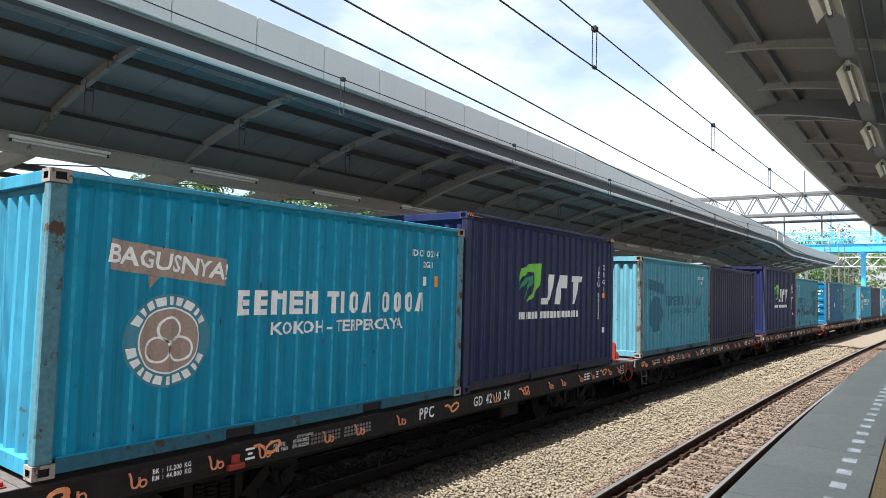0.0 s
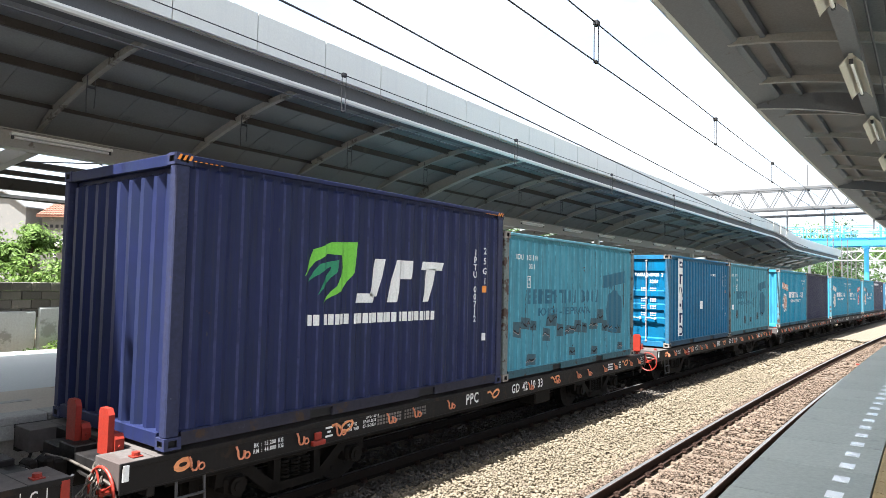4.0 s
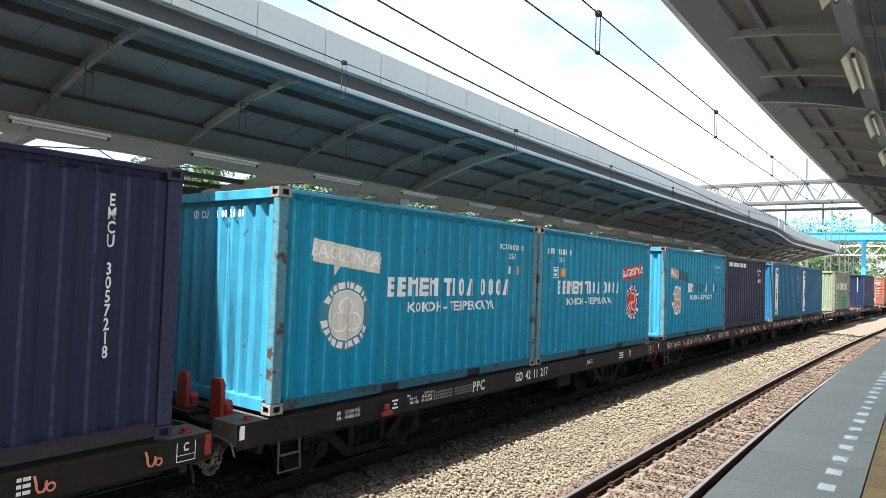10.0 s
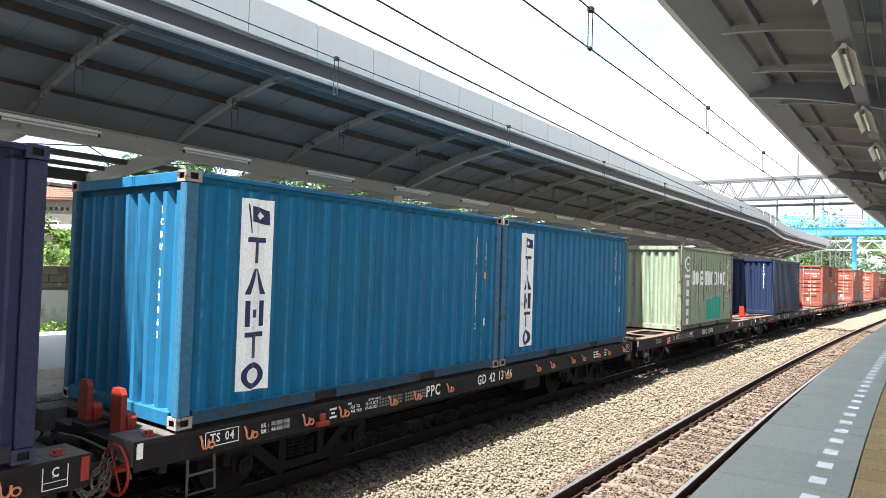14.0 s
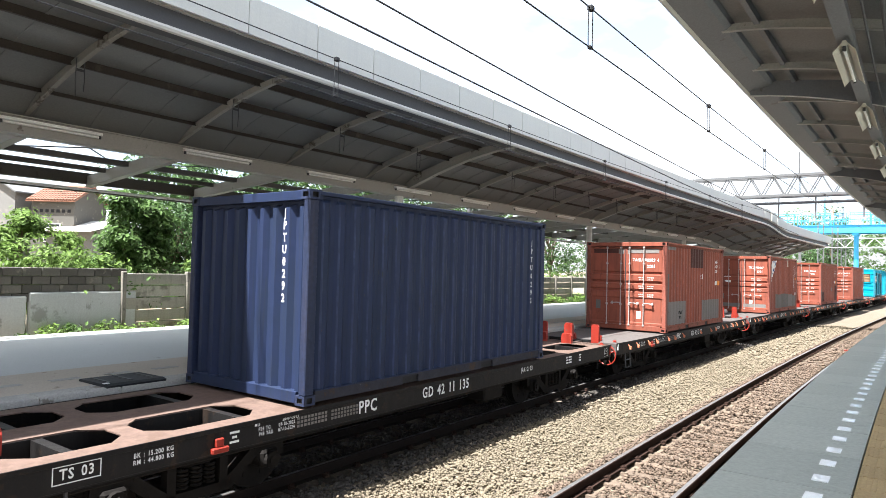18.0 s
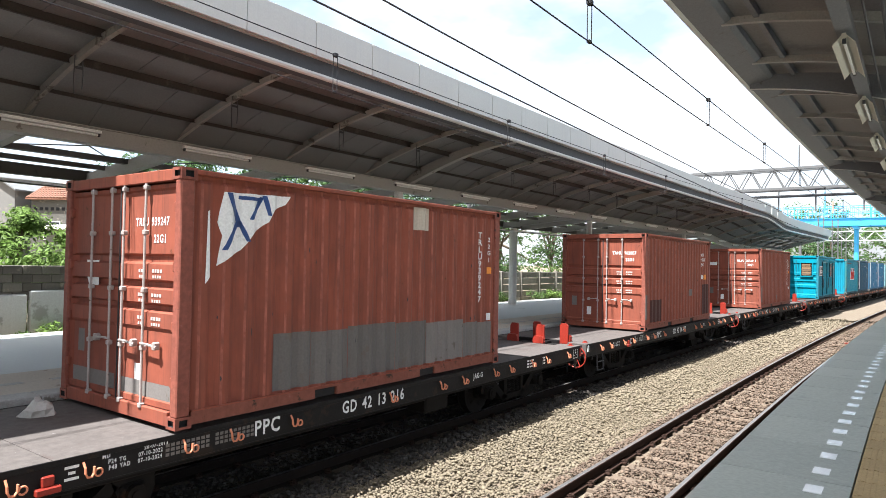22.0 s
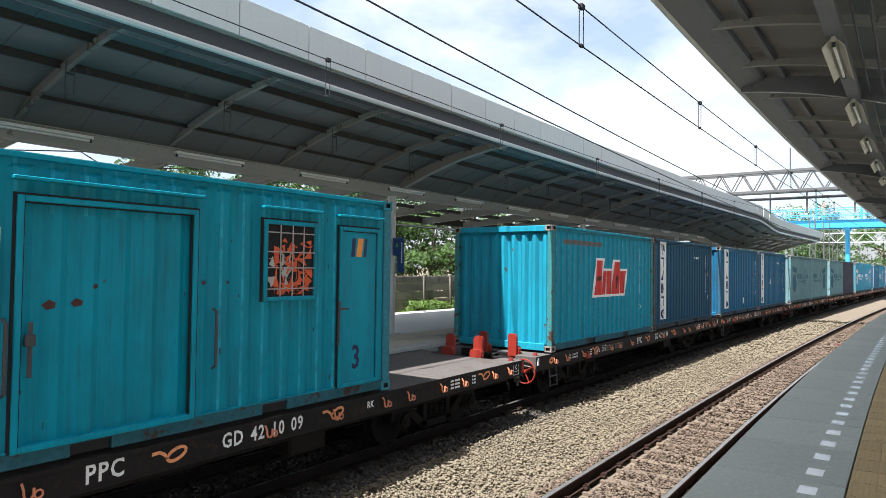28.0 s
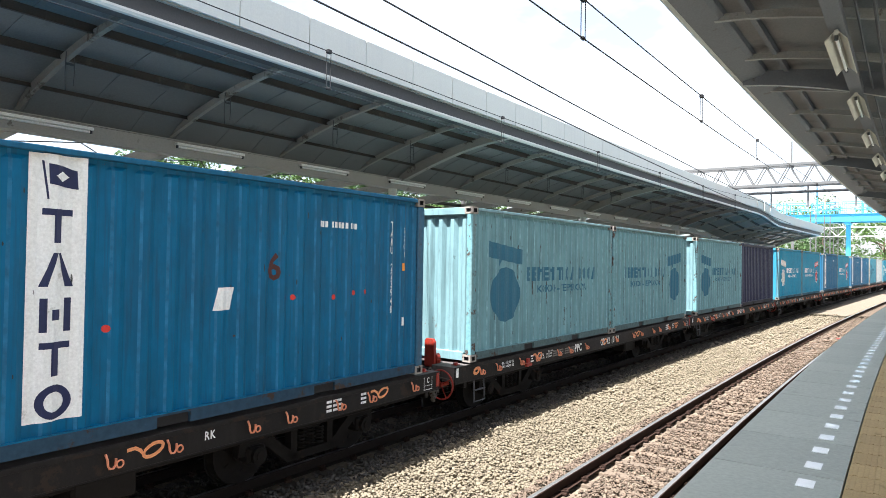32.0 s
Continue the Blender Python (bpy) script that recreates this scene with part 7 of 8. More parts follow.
        if k in (10, 12):
            on_side(a, "stencilled_code", words(head, 0.15, M_WHITE), 2.2, 2.12)
            on_side(a, "stencilled_code", words(num, 0.14, M_WHITE), 2.3, 1.96)
            on_side(a, "stencilled_code", words("22G1", 0.14, M_WHITE), 2.2, 1.80)
            on_side(a, "size_plate", shapes("plate", M_WHITE, lambda: []), 2.2, 1.4)
            on_side(a, "caution_plate", shapes("caution", M_ORINK, lambda: []), 2.5, 1.4)
        else:
            mark_codes(a, code.replace(" ", ""), 2.45, "column")
        if k == 10:
            on_side(a, "grey_patch", shapes("gp1", M_PRIMER, lambda: [block(0, 0, 1.65, 0.68)]), -1.96, 0.53)
            on_side(a, "grey_patch", shapes("gp2", M_PRIMER, lambda: [block(0, 0, 1.98, 0.66)]), 1.52, 0.52)
            on_side(a, "dark_patch", shapes("mp1", M_MAROON, lambda: [block(0, 0, 1.23, 0.60)]), 0.0, 2.19)
            on_side(a, "grey_patch", shapes("gp6", M_PRIMER, lambda: [block(0, 0, 0.11, 1.45)]), -2.80, 0.95)
            on_side(a, "grey_patch", shapes("gp7", M_PRIMER, lambda: [block(0, 0, 0.75, 0.09)]), -2.45, 2.42)
            on_side(a, "chalk_marks", shapes("ck", M_DARK, lambda: letters(0, 0.05, [0.05, 0.03, 0.06, 0.04, 0.05, 0.03], 0.10, 0.02, 0.3) + letters(0.02, -0.09, [0.03, 0.06, 0.04, 0.05], 0.08, 0.02, -0.2)), -1.62, 0.48, 0.008)
            on_side(a, "label_frame", shapes("lf", M_WHITE, lambda: [block(-0.10, 0, 0.03, 0.16), block(0.10, 0, 0.03, 0.16)]), 0.45, 1.62)
        if k == 11:
            for n, (xa, xb, za, zb) in enumerate(((-1.83, -1.25, 0.20, 0.85), (-1.25, -0.62, 0.20, 0.83), (-0.62, 0.28, 0.20, 0.86), (0.28, 1.02, 0.20, 0.84), (1.02, 1.95, 0.20, 0.80), (1.95, 2.42, 0.20, 0.74), (2.42, 2.79, 0.20, 0.72))):
                on_side(a, "grey_patch", shapes(("gp3", n), M_PRIMER, lambda: [block(0, 0, xb - xa - 0.006, zb - za)]), (xa + xb) / 2, (za + zb) / 2)
            on_side(a, "torn_sticker", shapes("torn", M_WHITE2, lambda: [[(-0.36, 0.34), (0.52, 0.37), (0.46, 0.27), (0.30, 0.20), (0.22, 0.06), (0.02, -0.08), (-0.12, -0.26), (-0.27, -0.34), (-0.42, -0.44), (-0.37, -0.12), (-0.42, 0.02)], [(-0.555, 0.12), (-0.53, 0.14), (-0.50, -0.55), (-0.57, -0.62)]]), -2.16, 2.05)
            on_side(a, "torn_print", shapes("torn2", M_SIGN, lambda: [block(-0.22, 0.16, 0.07, 0.36, -0.45), block(0.06, 0.20, 0.06, 0.26, 0.6), block(-0.26, -0.12, 0.06, 0.30, 0.55), block(0.20, 0.24, 0.05, 0.22, -0.3), block(-0.10, -0.06, 0.05, 0.22, -0.5), block(-0.02, 0.30, 0.30, 0.04)]), -2.16, 2.05, 0.008)
            on_side(a, "paper_label", shapes("lab11", M_TAC2, lambda: [block(0, 0, 0.40, 0.33)]), 0.84, 2.33)
        if k == 12:
            on_side(a, "dark_patch", shapes("mp2", M_MAROON, lambda: [block(0, 0, 0.86, 0.60)]), -2.12, 0.50)
            on_side(a, "dark_patch", shapes("mp3", M_MAROON, lambda: [block(0, 0, 0.68, 0.97)]), 2.53, 0.68)
            on_side(a, "grey_patch", shapes("gp4", M_PRIMER, lambda: [block(0, 0, 0.3, 0.2)]), 0.95, 0.93)
        if k in (12, 13):
            part("post_patch", once("ppatch", lambda: Shape().box(0, 0.004, -0.10, 0.03, 0.30, 0.95).mesh("post_patch", M_PRIMER)), None, a, at=pose(CW / 2 - 0.002, -CL / 2 + 0.11, 0))
        if k == 13:
            on_side(a, "grey_patch", shapes("gp5", M_PRIMER, lambda: [block(0, 0, 0.22, 0.22)]), 0.1, 0.42)
        if k == 11:
            rag = Shape()
            rr = random.Random(8)
            ring_ = [[(SACK[0] + 0.17 * (1 - 0.22 * j) * math.cos(i * 0.7) * rr.uniform(0.7, 1.2), 0.2 * (1 - 0.22 * j) * math.sin(i * 0.7) * rr.uniform(0.7, 1.2), (0.0, 0.07, 0.13, 0.16)[j] * rr.uniform(0.8, 1.2)) for i in range(9)] for j in range(4)]
            for lo, hi in zip(ring_, ring_[1:]):
                for i in range(9):
                    rag.face([lo[i], lo[(i + 1) % 9], hi[(i + 1) % 9], hi[i]])
            rag.face(ring_[3])
            sack = tagged(part("plastic_bag", rag, M_BAG), "crumpled pale plastic bag lying on the deck", "bag")
            place(sack, 11, -LENGTHS[11] / 2 + SACK[1], TOP + 0.003)
        single(k, a, 3.40 if k == 10 else 3.49)
    a = build_generator()
    single(14, a)
    a, b = box("green_sea", "blank", "sea-green shipping container with red slanted mark"), box("dusk_blue", "blank", "dusty dark blue container with white banner")
    def slant_bars(grow):
        out, x = [], -0.92
        for wd, hg in ((0.46, 0.80), (0.16, 0.56), (0.40, 0.56), (0.44, 0.78), (0.42, 0.56)):
            out.append(block(x + wd / 2 + 0.14 * (hg / 2 - 0.4), hg / 2 - 0.4, wd + grow - 0.05, hg + grow, 0.14))
            x += wd + 0.01
        return out
    on_side(a, "red_mark_border", shapes("sm2", M_WHITE2, lambda: slant_bars(0.11)), 0.08, 1.50)
    on_side(a, "red_mark", shapes("sm1", M_REDINK, lambda: slant_bars(0.0)), 0.08, 1.50, 0.008)
    on_side(a, "red_mark_cut", shapes("sm4", M_MAROON, lambda: [block(-0.70, -0.02, 0.22, 0.10, 0.14), block(0.0, -0.2, 0.07, 0.34, 0.14), block(0.40, -0.12, 0.08, 0.30, 0.14), block(0.83, -0.12, 0.08, 0.30, 0.14)]), 0.08, 1.50, 0.012)
    on_side(a, "faded_line", shapes("sm3", M_PRIMER, lambda: [block(0, 0, 2.1, 0.10)]), -1.45, 2.27)
    mark_banner(b, -2.15, "TAKU 235784")
    on_side(a, "stencilled_code", column_words("SIPU 777129", 0.125, M_WHITE, 0.108), 2.12, 2.18)
    on_side(a, "size_plate", shapes("plate5", M_WHITE, lambda: hoop(0, 0, 0.055, 0.072, 4)), 2.12, 0.72)
    pair(15, a, b)
    a, b = blue(), blue()
    mark_banner(a, -2.09, "ICBU 249273 5", url=False)
    on_side(a, "white_scrape", shapes("scr", M_WHITE2, lambda: [[(-0.08, -0.12), (0.06, -0.13), (0.09, 0.1), (0.03, 0.12), (0.0, 0.02), (-0.07, 0.06)]]), 0.46, 0.51)
    mark_banner(b, -2.13, "TAKU 223948")
    on_side(b, "orange_numeral", words("6", 0.42, M_MAROON), 0.21, 1.56)
    for y, z in ((-1.7, 1.02), (0.50, 1.22), (1.15, 1.2), (1.55, 1.24), (1.75, 1.25)):
        on_side(b, "red_dot", shapes("rdot", M_REDINK, lambda: [disc(0, 0, 0.035, 10)]), y, z)
    on_side(b, "torn_label", shapes("tl", M_WHITE2, lambda: [block(0, 0, 0.22, 0.24, 0.2)]), -0.46, 1.24)
    pair(16, a, b)
    for k, cols in ((17, ("paler", "paler")), (18, ("paler", "navy")), (19, ("teal", "teal")), (20, ("blue", "teal")), (21, ("blue", "blue")), (22, ("pale", "white")), (23, ("teal", "navy"))):
        pr = []
        for n, c in enumerate(cols):
            x = {"pale": pale, "paler": paler, "navy": navy, "teal": teal, "blue": blue}.get(c, lambda: box("white", "blank", "dull white shipping container"))()
            if c in ("pale", "paler"):
                mark_wheels(x, n == 0, ghost=True)
            elif c == "teal":
                mark_wheels(x, n == 0, "cream" if n == 0 else "red")
            elif c == "blue":
                mark_banner(x)
            pr.append(x)
        pair(k, *pr)
    for p in boxes.values():
        for o in (*p.children_recursive, p):
            bpy.data.objects.remove(o)
    for ob in bpy.data.objects:
        if ob.name.split(".")[0] in ("web_line", "company_line", "wagon_number", "slogan_line", "stencil_block", "sign_bars", "door_bars", "character_bars", "code_bars", "weight_stencil", "date_stencil", "stencilled_code", "door_code", "end_code", "hazard_strip", "name_bar", "ghost_bar"):
            tagged(ob, kind="stuff")


def build_generator():
    """The cyan service container: window and door cut into its leading end and side."""
    p = PAINT["cyan"]
    root = build_container("cyan", "plain", "cyan generator container with caged window and doors")
    hx, hy = CW / 2, CL / 2
    X = hx - 0.008

    def framed(y0, y1, z0, z1, name, fill, sheeted):
        fr = Shape()
        for a, b, c, d in ((y0 - 0.05, y0, z0 - 0.05, z1 + 0.05), (y1, y1 + 0.05, z0 - 0.05, z1 + 0.05), (y0, y1, z1, z1 + 0.05), (y0, y1, z0 - 0.05, z0)):
            fr.box(X - 0.03, X + 0.035, a, b, c, d, 0.006)
        fr.box(X - 0.01, X + 0.08, y0 - 0.10, y1 + 0.10, z1 + 0.17, z1 + 0.20, 0.005)
        f = part(name, fr, p, root)
        gp = Shape()
        for a, b, c, d in ((y0 - 0.068, y0 - 0.051, z0 - 0.05, z1 + 0.07), (y1 + 0.051, y1 + 0.068, z0 - 0.05, z1 + 0.07), (y0 - 0.05, y1 + 0.05, z1 + 0.051, z1 + 0.07), (y0 + 0.0, y1, z1 - 0.012, z1 - 0.001), (y0 + 0.001, y0 + 0.012, z0, z1), (y1 - 0.012, y1 - 0.001, z0, z1)):
            gp.box(X - 0.02, X + 0.014, a, b, c, d)
        part("door_gap", gp, M_DARK, f)
        if sheeted:
            q = sheet(y0, y1, z0, z1)
            part("door_sheet", q, p, f, at=pose(X - 0.003, 0, 0))
        return f
    d = framed(-1.62, -0.08, 0.20, 2.18, "sliding_door", None, True)
    for y in (-1.74, 0.18):
        part("pull_handle", Shape().tube([(X + 0.0, y, 0.62), (X + 0.06, y, 0.65), (X + 0.06, y, 1.20), (X, y, 1.23)], 0.016, 6), M_DSTEEL, d)
    part("bolt", Shape().tube([(X + 0.03, -1.55, 0.75), (X + 0.03, -1.55, 1.2)], 0.02, 6).box(X + 0.0, X + 0.05, -1.59, -1.51, 1.0, 1.1, 0.01), M_DSTEEL, d)
    w = framed(0.85, 1.55, 1.33, 2.15, "window", None, False)
    part("dark_opening", Shape().box(X + 0.002, X + 0.006, 0.85, 1.55, 1.33, 2.15), M_DARK, w)
    # a crumpled tarpaulin and sacks behind the grille
    rng = random.Random(3)
    for mat, n, zr, yr in ((M_TARP, 75, (1.38, 1.92), (0.90, 1.50)), (M_BAG, 16, (1.45, 1.85), (0.90, 1.20))):
        sh = Shape()
        for _ in range(n):
            y, z = rng.uniform(*yr), rng.uniform(*zr)
            q = [(X + 0.008 + rng.uniform(0, 0.014), y + rng.uniform(-0.10, 0.10), z + rng.uniform(-0.10, 0.10)) for _ in range(3)]
            q = [(a, min(1.53, max(0.87, b)), min(2.1, max(1.35, c))) for a, b, c in q]
            sh.face(q)
        part("tarpaulin" if mat is M_TARP else "sack", sh, mat, w, "crumpled orange tarpaulin" if mat is M_TARP else "grey plastic sacks")
    gr = Shape()
    for y in (1.03, 1.21, 1.38):
        gr.tube([(X + 0.03, y, 1.33), (X + 0.03, y, 2.15)], 0.007, 6)
    for z in (1.42, 1.66, 1.84, 2.06):
        gr.tube([(X + 0.033, 0.85, z), (X + 0.033, 1.55, z)], 0.007, 6)
    part("grille", gr, M_BAR, w)
    e = framed(2.04, 2.70, 0.20, 2.14, "side_door", None, False)
    part("door_leaf", Shape().box(X - 0.01, X + 0.012, 2.04, 2.70, 0.20, 2.14, 0.004), p, e)
    part("door_numeral", words("3", 0.42, M_INK), None, e, at=pose(X + 0.015, 2.32, 0.50, 90, 0, 90))
    part("door_emblem", flat([block(-0.09, 0, 0.07, 0.24, 0.1), block(0.14, 0, 0.05, 0.24, 0.1)], M_INK), None, e, at=pose(X + 0.015, 2.34, 1.93, 90, 0, 90))
    part("door_emblem_accent", flat([block(0.03, 0, 0.10, 0.24, 0.15)], M_ORINK), None, e, at=pose(X + 0.0155, 2.34, 1.93, 90, 0, 90))
    part("door_latch", Shape().tube([(X + 0.03, 1.98, 0.7), (X + 0.04, 1.98, 1.25)], 0.016, 6).tube([(X + 0.02, 1.98, 1.15), (X + 0.07, 2.12, 1.15)], 0.014, 6), M_DSTEEL, e)
    for y, z, w in ((-1.40, 1.33, 0.05), (-1.17, 1.34, 0.045), (0.06, 1.5, 0.03), (0.35, 1.5, 0.025), (-1.02, 1.48, 0.03)):
        on_side(root, "rust_hole", shapes(("hole", w), M_MAROON, lambda: [[(-w, 0), (-w * 0.3, -w * 0.8), (w * 0.9, -w * 0.5), (w, w * 0.4), (0, w * 0.9)]]), y, z, 0.012)
    scratches(root, 77, 14)
    on_side(root, "sign_board", shapes("kboard", M_WHITE2, lambda: [block(0, 0, 1.0, 0.60)]), -2.27, 1.66, 0.036)
    on_side(root, "sign_square", shapes("ksq", PAINT["blue"], lambda: [block(-0.35, 0.12, 0.20, 0.28)]), -2.27, 1.66, 0.04)
    on_side(root, "sign_bars", shapes("kbars", M_BLACK, lambda: letters(0.13, 0.16, [0.07] * 8, 0.16, 0.012) + letters(0.13, 0.0, [0.03] * 14, 0.06, 0.01) + letters(0, -0.18, [0.045] * 17, 0.08, 0.01)), -2.27, 1.66, 0.04)
    # leading end: a framed window and pressed doors
    fr = Shape()
    yy = -hy - 0.005
    for a, b, c, d2 in ((0.22, 0.28, 1.30, 2.20), (0.86, 0.92, 1.30, 2.20), (0.28, 0.86, 2.14, 2.20), (0.28, 0.86, 1.30, 1.36)):
        fr.box(a, b, yy - 0.03, yy + 0.05, c, d2, 0.006)
    ew = part("end_window", fr, p, root)
    part("dark_opening", Shape().box(0.28, 0.86, yy + 0.005, yy + 0.01, 1.36, 2.14), M_DARK, ew)
    part("slats", Shape().box(0.32, 0.80, yy - 0.003, yy + 0.004, 1.40, 1.62).box(0.32, 0.80, yy - 0.003, yy + 0.004, 1.66, 1.88).box(0.32, 0.78, yy - 0.003, yy + 0.004, 1.92, 2.08), M_TIMBER, ew)
    gr = Shape()
    for z in (1.5, 1.75, 2.0):
        gr.tube([(0.28, yy - 0.02, z), (0.86, yy - 0.02, z)], 0.008, 6)
    part("grille", gr, M_DSTEEL, ew)
    return root




# ---- beyond the far platform ----
def build_fence():
    wall = tagged(new("fence_wall"), "weathered concrete panel fence with dark stains", "wall", kind="structure")
    post = Shape().box(-0.08, 0.08, -0.06, 0.06, 0.75, 2.40, 0.015).mesh("fence_post", M_POST)
    rng = random.Random(11)
    ys = [8.5, 10.3, 12.15, 13.95, 15.73, 17.5, 19.3, 21.1, 22.9]
    for y in ys + [24.7 + 1.8 * k for k in range(18)]:
        part("fence_post", post, None, wall, at=along(-16.2, y, rng.uniform(-0.03, 0.03)))
    plank = Shape().box(-0.03, 0.03, -0.87, 0.87, 0.0, 0.288, 0.012).mesh("fence_plank", M_WALL)
    allp = ys + [24.7 + 1.8 * k for k in range(18)]
    for a, b in zip(allp, allp[1:]):
        for k in range(5):
            if rng.random() < 0.03:
                continue
            part("fence_plank", plank, None, wall, at=along(-16.22 + rng.uniform(-0.012, 0.012), (a + b) / 2, 0.80 + 0.314 * k) @ pose(0, 0, 0, 0, rng.uniform(-0.8, 0.8), rng.uniform(-0.5, 0.5)))
    low = tagged(new("plaster_wall"), "old white plastered wall under sooty blockwork", "wall", kind="structure")
    for y in (-2.1, -0.2, 1.7, 3.6, 5.4, 7.25, 7.95):
        w = 0.90
        part("plaster_panel", once("plp", lambda: Shape().box(-0.07, 0.07, -0.9, 0.9, 0.75, 1.80, 0.03).mesh("plaster_panel", M_WALL2)), None, low, at=along(-16.25, y, 0.10 if y > 7 else rng.uniform(-0.05, 0.02)))
    me = Shape().box(-0.09, 0.09, -0.195, 0.195, 0.0, 0.19, 0.012).mesh("wall_block", M_WALL3)
    for r in range(4):
        for k in range(28):
            y = -2.6 + 0.4 * k + (0.2 if r % 2 else 0.0)
            if y < 8.5 and not (r == 3 and rng.random() < 0.08):
                part("wall_block", me, None, low, at=along(-16.32 + rng.uniform(-0.008, 0.008), y, 1.68 + 0.198 * r))
    verge = Shape()
    sts = spans(-6, 60, 0.6)
    lat = [-17.2, -16.6, -16.2, -15.9, -15.6, -15.42]
    vs = [on(s, y, 0.86 + 0.05 * noise.noise(Vector((s * 3, y * 1.7, 3)))) for y in sts for s in lat]
    w = len(lat)
    verge.add(vs, [(j * w + i, j * w + i + 1, (j + 1) * w + i + 1, (j + 1) * w + i) for j in range(len(sts) - 1) for i in range(w - 1)])
    setting("verge", verge, M_SOIL, "weedy dirt verge behind the platform", "ground")


build_fence()


def leaf_mesh(name, blobs, count, size, mat, seed, flatten=0.75):
    """Many small bent leaves gathered in uneven clumps. blobs: (x, y, z, radius)."""
    rng = np.random.RandomState(seed)
    weights = np.array([b[3] ** 2 for b in blobs])
    sprigs = max(6, count // 11)
    pick = rng.choice(len(blobs), sprigs, p=weights / weights.sum())
    c = np.array([b[:3] for b in blobs])[pick]
    r = np.array([b[3] for b in blobs])[pick]
    d = rng.normal(size=(sprigs, 3))
    d /= np.linalg.norm(d, axis=1)[:, None]
    rad = r * (0.35 + 0.85 * rng.uniform(0, 1, sprigs) ** 0.7) * rng.uniform(0.75, 1.3, sprigs)
    tips = c + d * rad[:, None] * np.array([1, 1, flatten])
    of = rng.randint(0, sprigs, count)
    off = rng.normal(size=(count, 3)) * size * np.array([1.5, 1.5, 0.9])
    p = tips[of] + off
    n = d[of] * 0.5 + off / (size * 3) + rng.normal(size=(count, 3)) * 0.35 + np.array([0, 0, 0.75])
    n /= np.linalg.norm(n, axis=1)[:, None]
    t = np.cross(n, rng.normal(size=(count, 3)))
    t /= np.linalg.norm(t, axis=1)[:, None]
    b = np.cross(n, t)
    s = size * rng.uniform(0.4, 1.6, count)[:, None]
    V = np.stack([p - t * s, p + b * s * 0.45 + n * s * 0.12, p + t * s, p - b * s * 0.45 + n * s * 0.12], 1).reshape(-1, 3)
    k = np.arange(count)[:, None] * 4
    F = np.concatenate([k + np.array([[0, 1, 2]]), k + np.array([[0, 2, 3]])], 0)
    me = bpy.data.meshes.new(name)
    me.from_pydata(V.tolist(), [], F.tolist())
    me.materials.append(mat)
    return me


def tree(x, y, z, height, spread, mat, seed, leaves=2600, size=0.13, label="leafy green tree behind the fence", group="trees behind the fence", low=0.35):
    rng = random.Random(seed)
    root = thing("tree", label, "tree", group, at=pose(x, y, z))
    sh = Shape()
    top = Vector((rng.uniform(-0.2, 0.2), rng.uniform(-0.2, 0.2), height * 0.62))
    sh.tube([(0, 0, -0.1), (0.05, 0.03, height * 0.2), (top.x * 0.6, top.y * 0.6, height * 0.42), top], 0.05 * height ** 0.6 + 0.02, 9, r2=0.04)
    trunk = part("trunk", sh, M_BARK, root)
    blobs = []
    n = 21
    for k in range(n):
        a = 2.4 * k
        q = rng.uniform(0.25, 1.0) * spread
        zz = height * rng.uniform(low, 0.92)
        if zz > height * 0.75:
            q *= 0.6
        e = Vector((q * math.cos(a), q * math.sin(a), zz))
        blobs.append((e.x, e.y, e.z, spread * rng.uniform(0.2, 0.42)))
        if k % 3 == 0:
            lb = Shape()
            st = Vector((top.x * 0.5, top.y * 0.5, height * rng.uniform(0.25, 0.5)))
            lb.tube([st, (st + e) / 2 + Vector((0, 0, 0.1)), e], 0.035 * height ** 0.5, 6, r2=0.012)
            part("limb", lb, M_BARK, trunk)
    part("crown", leaf_mesh("crown", blobs, leaves, size, mat, seed), None, root)
    return root


def bush(s, y, z, r, mat, seed, label="weedy green bush by the fence", leaves=420, size=0.09):
    p = on(s, y, z)
    root = thing("bush", label, "bush", "bushes by the fence", at=pose(*p))
    st = Shape()
    rng = random.Random(seed)
    blobs = []
    for k in range(5):
        a = k * 1.3
        e = (r * 0.6 * math.cos(a), r * 0.6 * math.sin(a), r * rng.uniform(0.4, 1.1))
        st.tube([(0, 0, -0.05), (e[0] * 0.5, e[1] * 0.5, e[2] * 0.7), e], 0.014, 5, r2=0.006)
        blobs.append((*e, r * 0.55))
    part("stems", st, M_BARK, root)
    part("foliage", leaf_mesh("foliage", blobs, leaves, size, mat, seed), None, root)


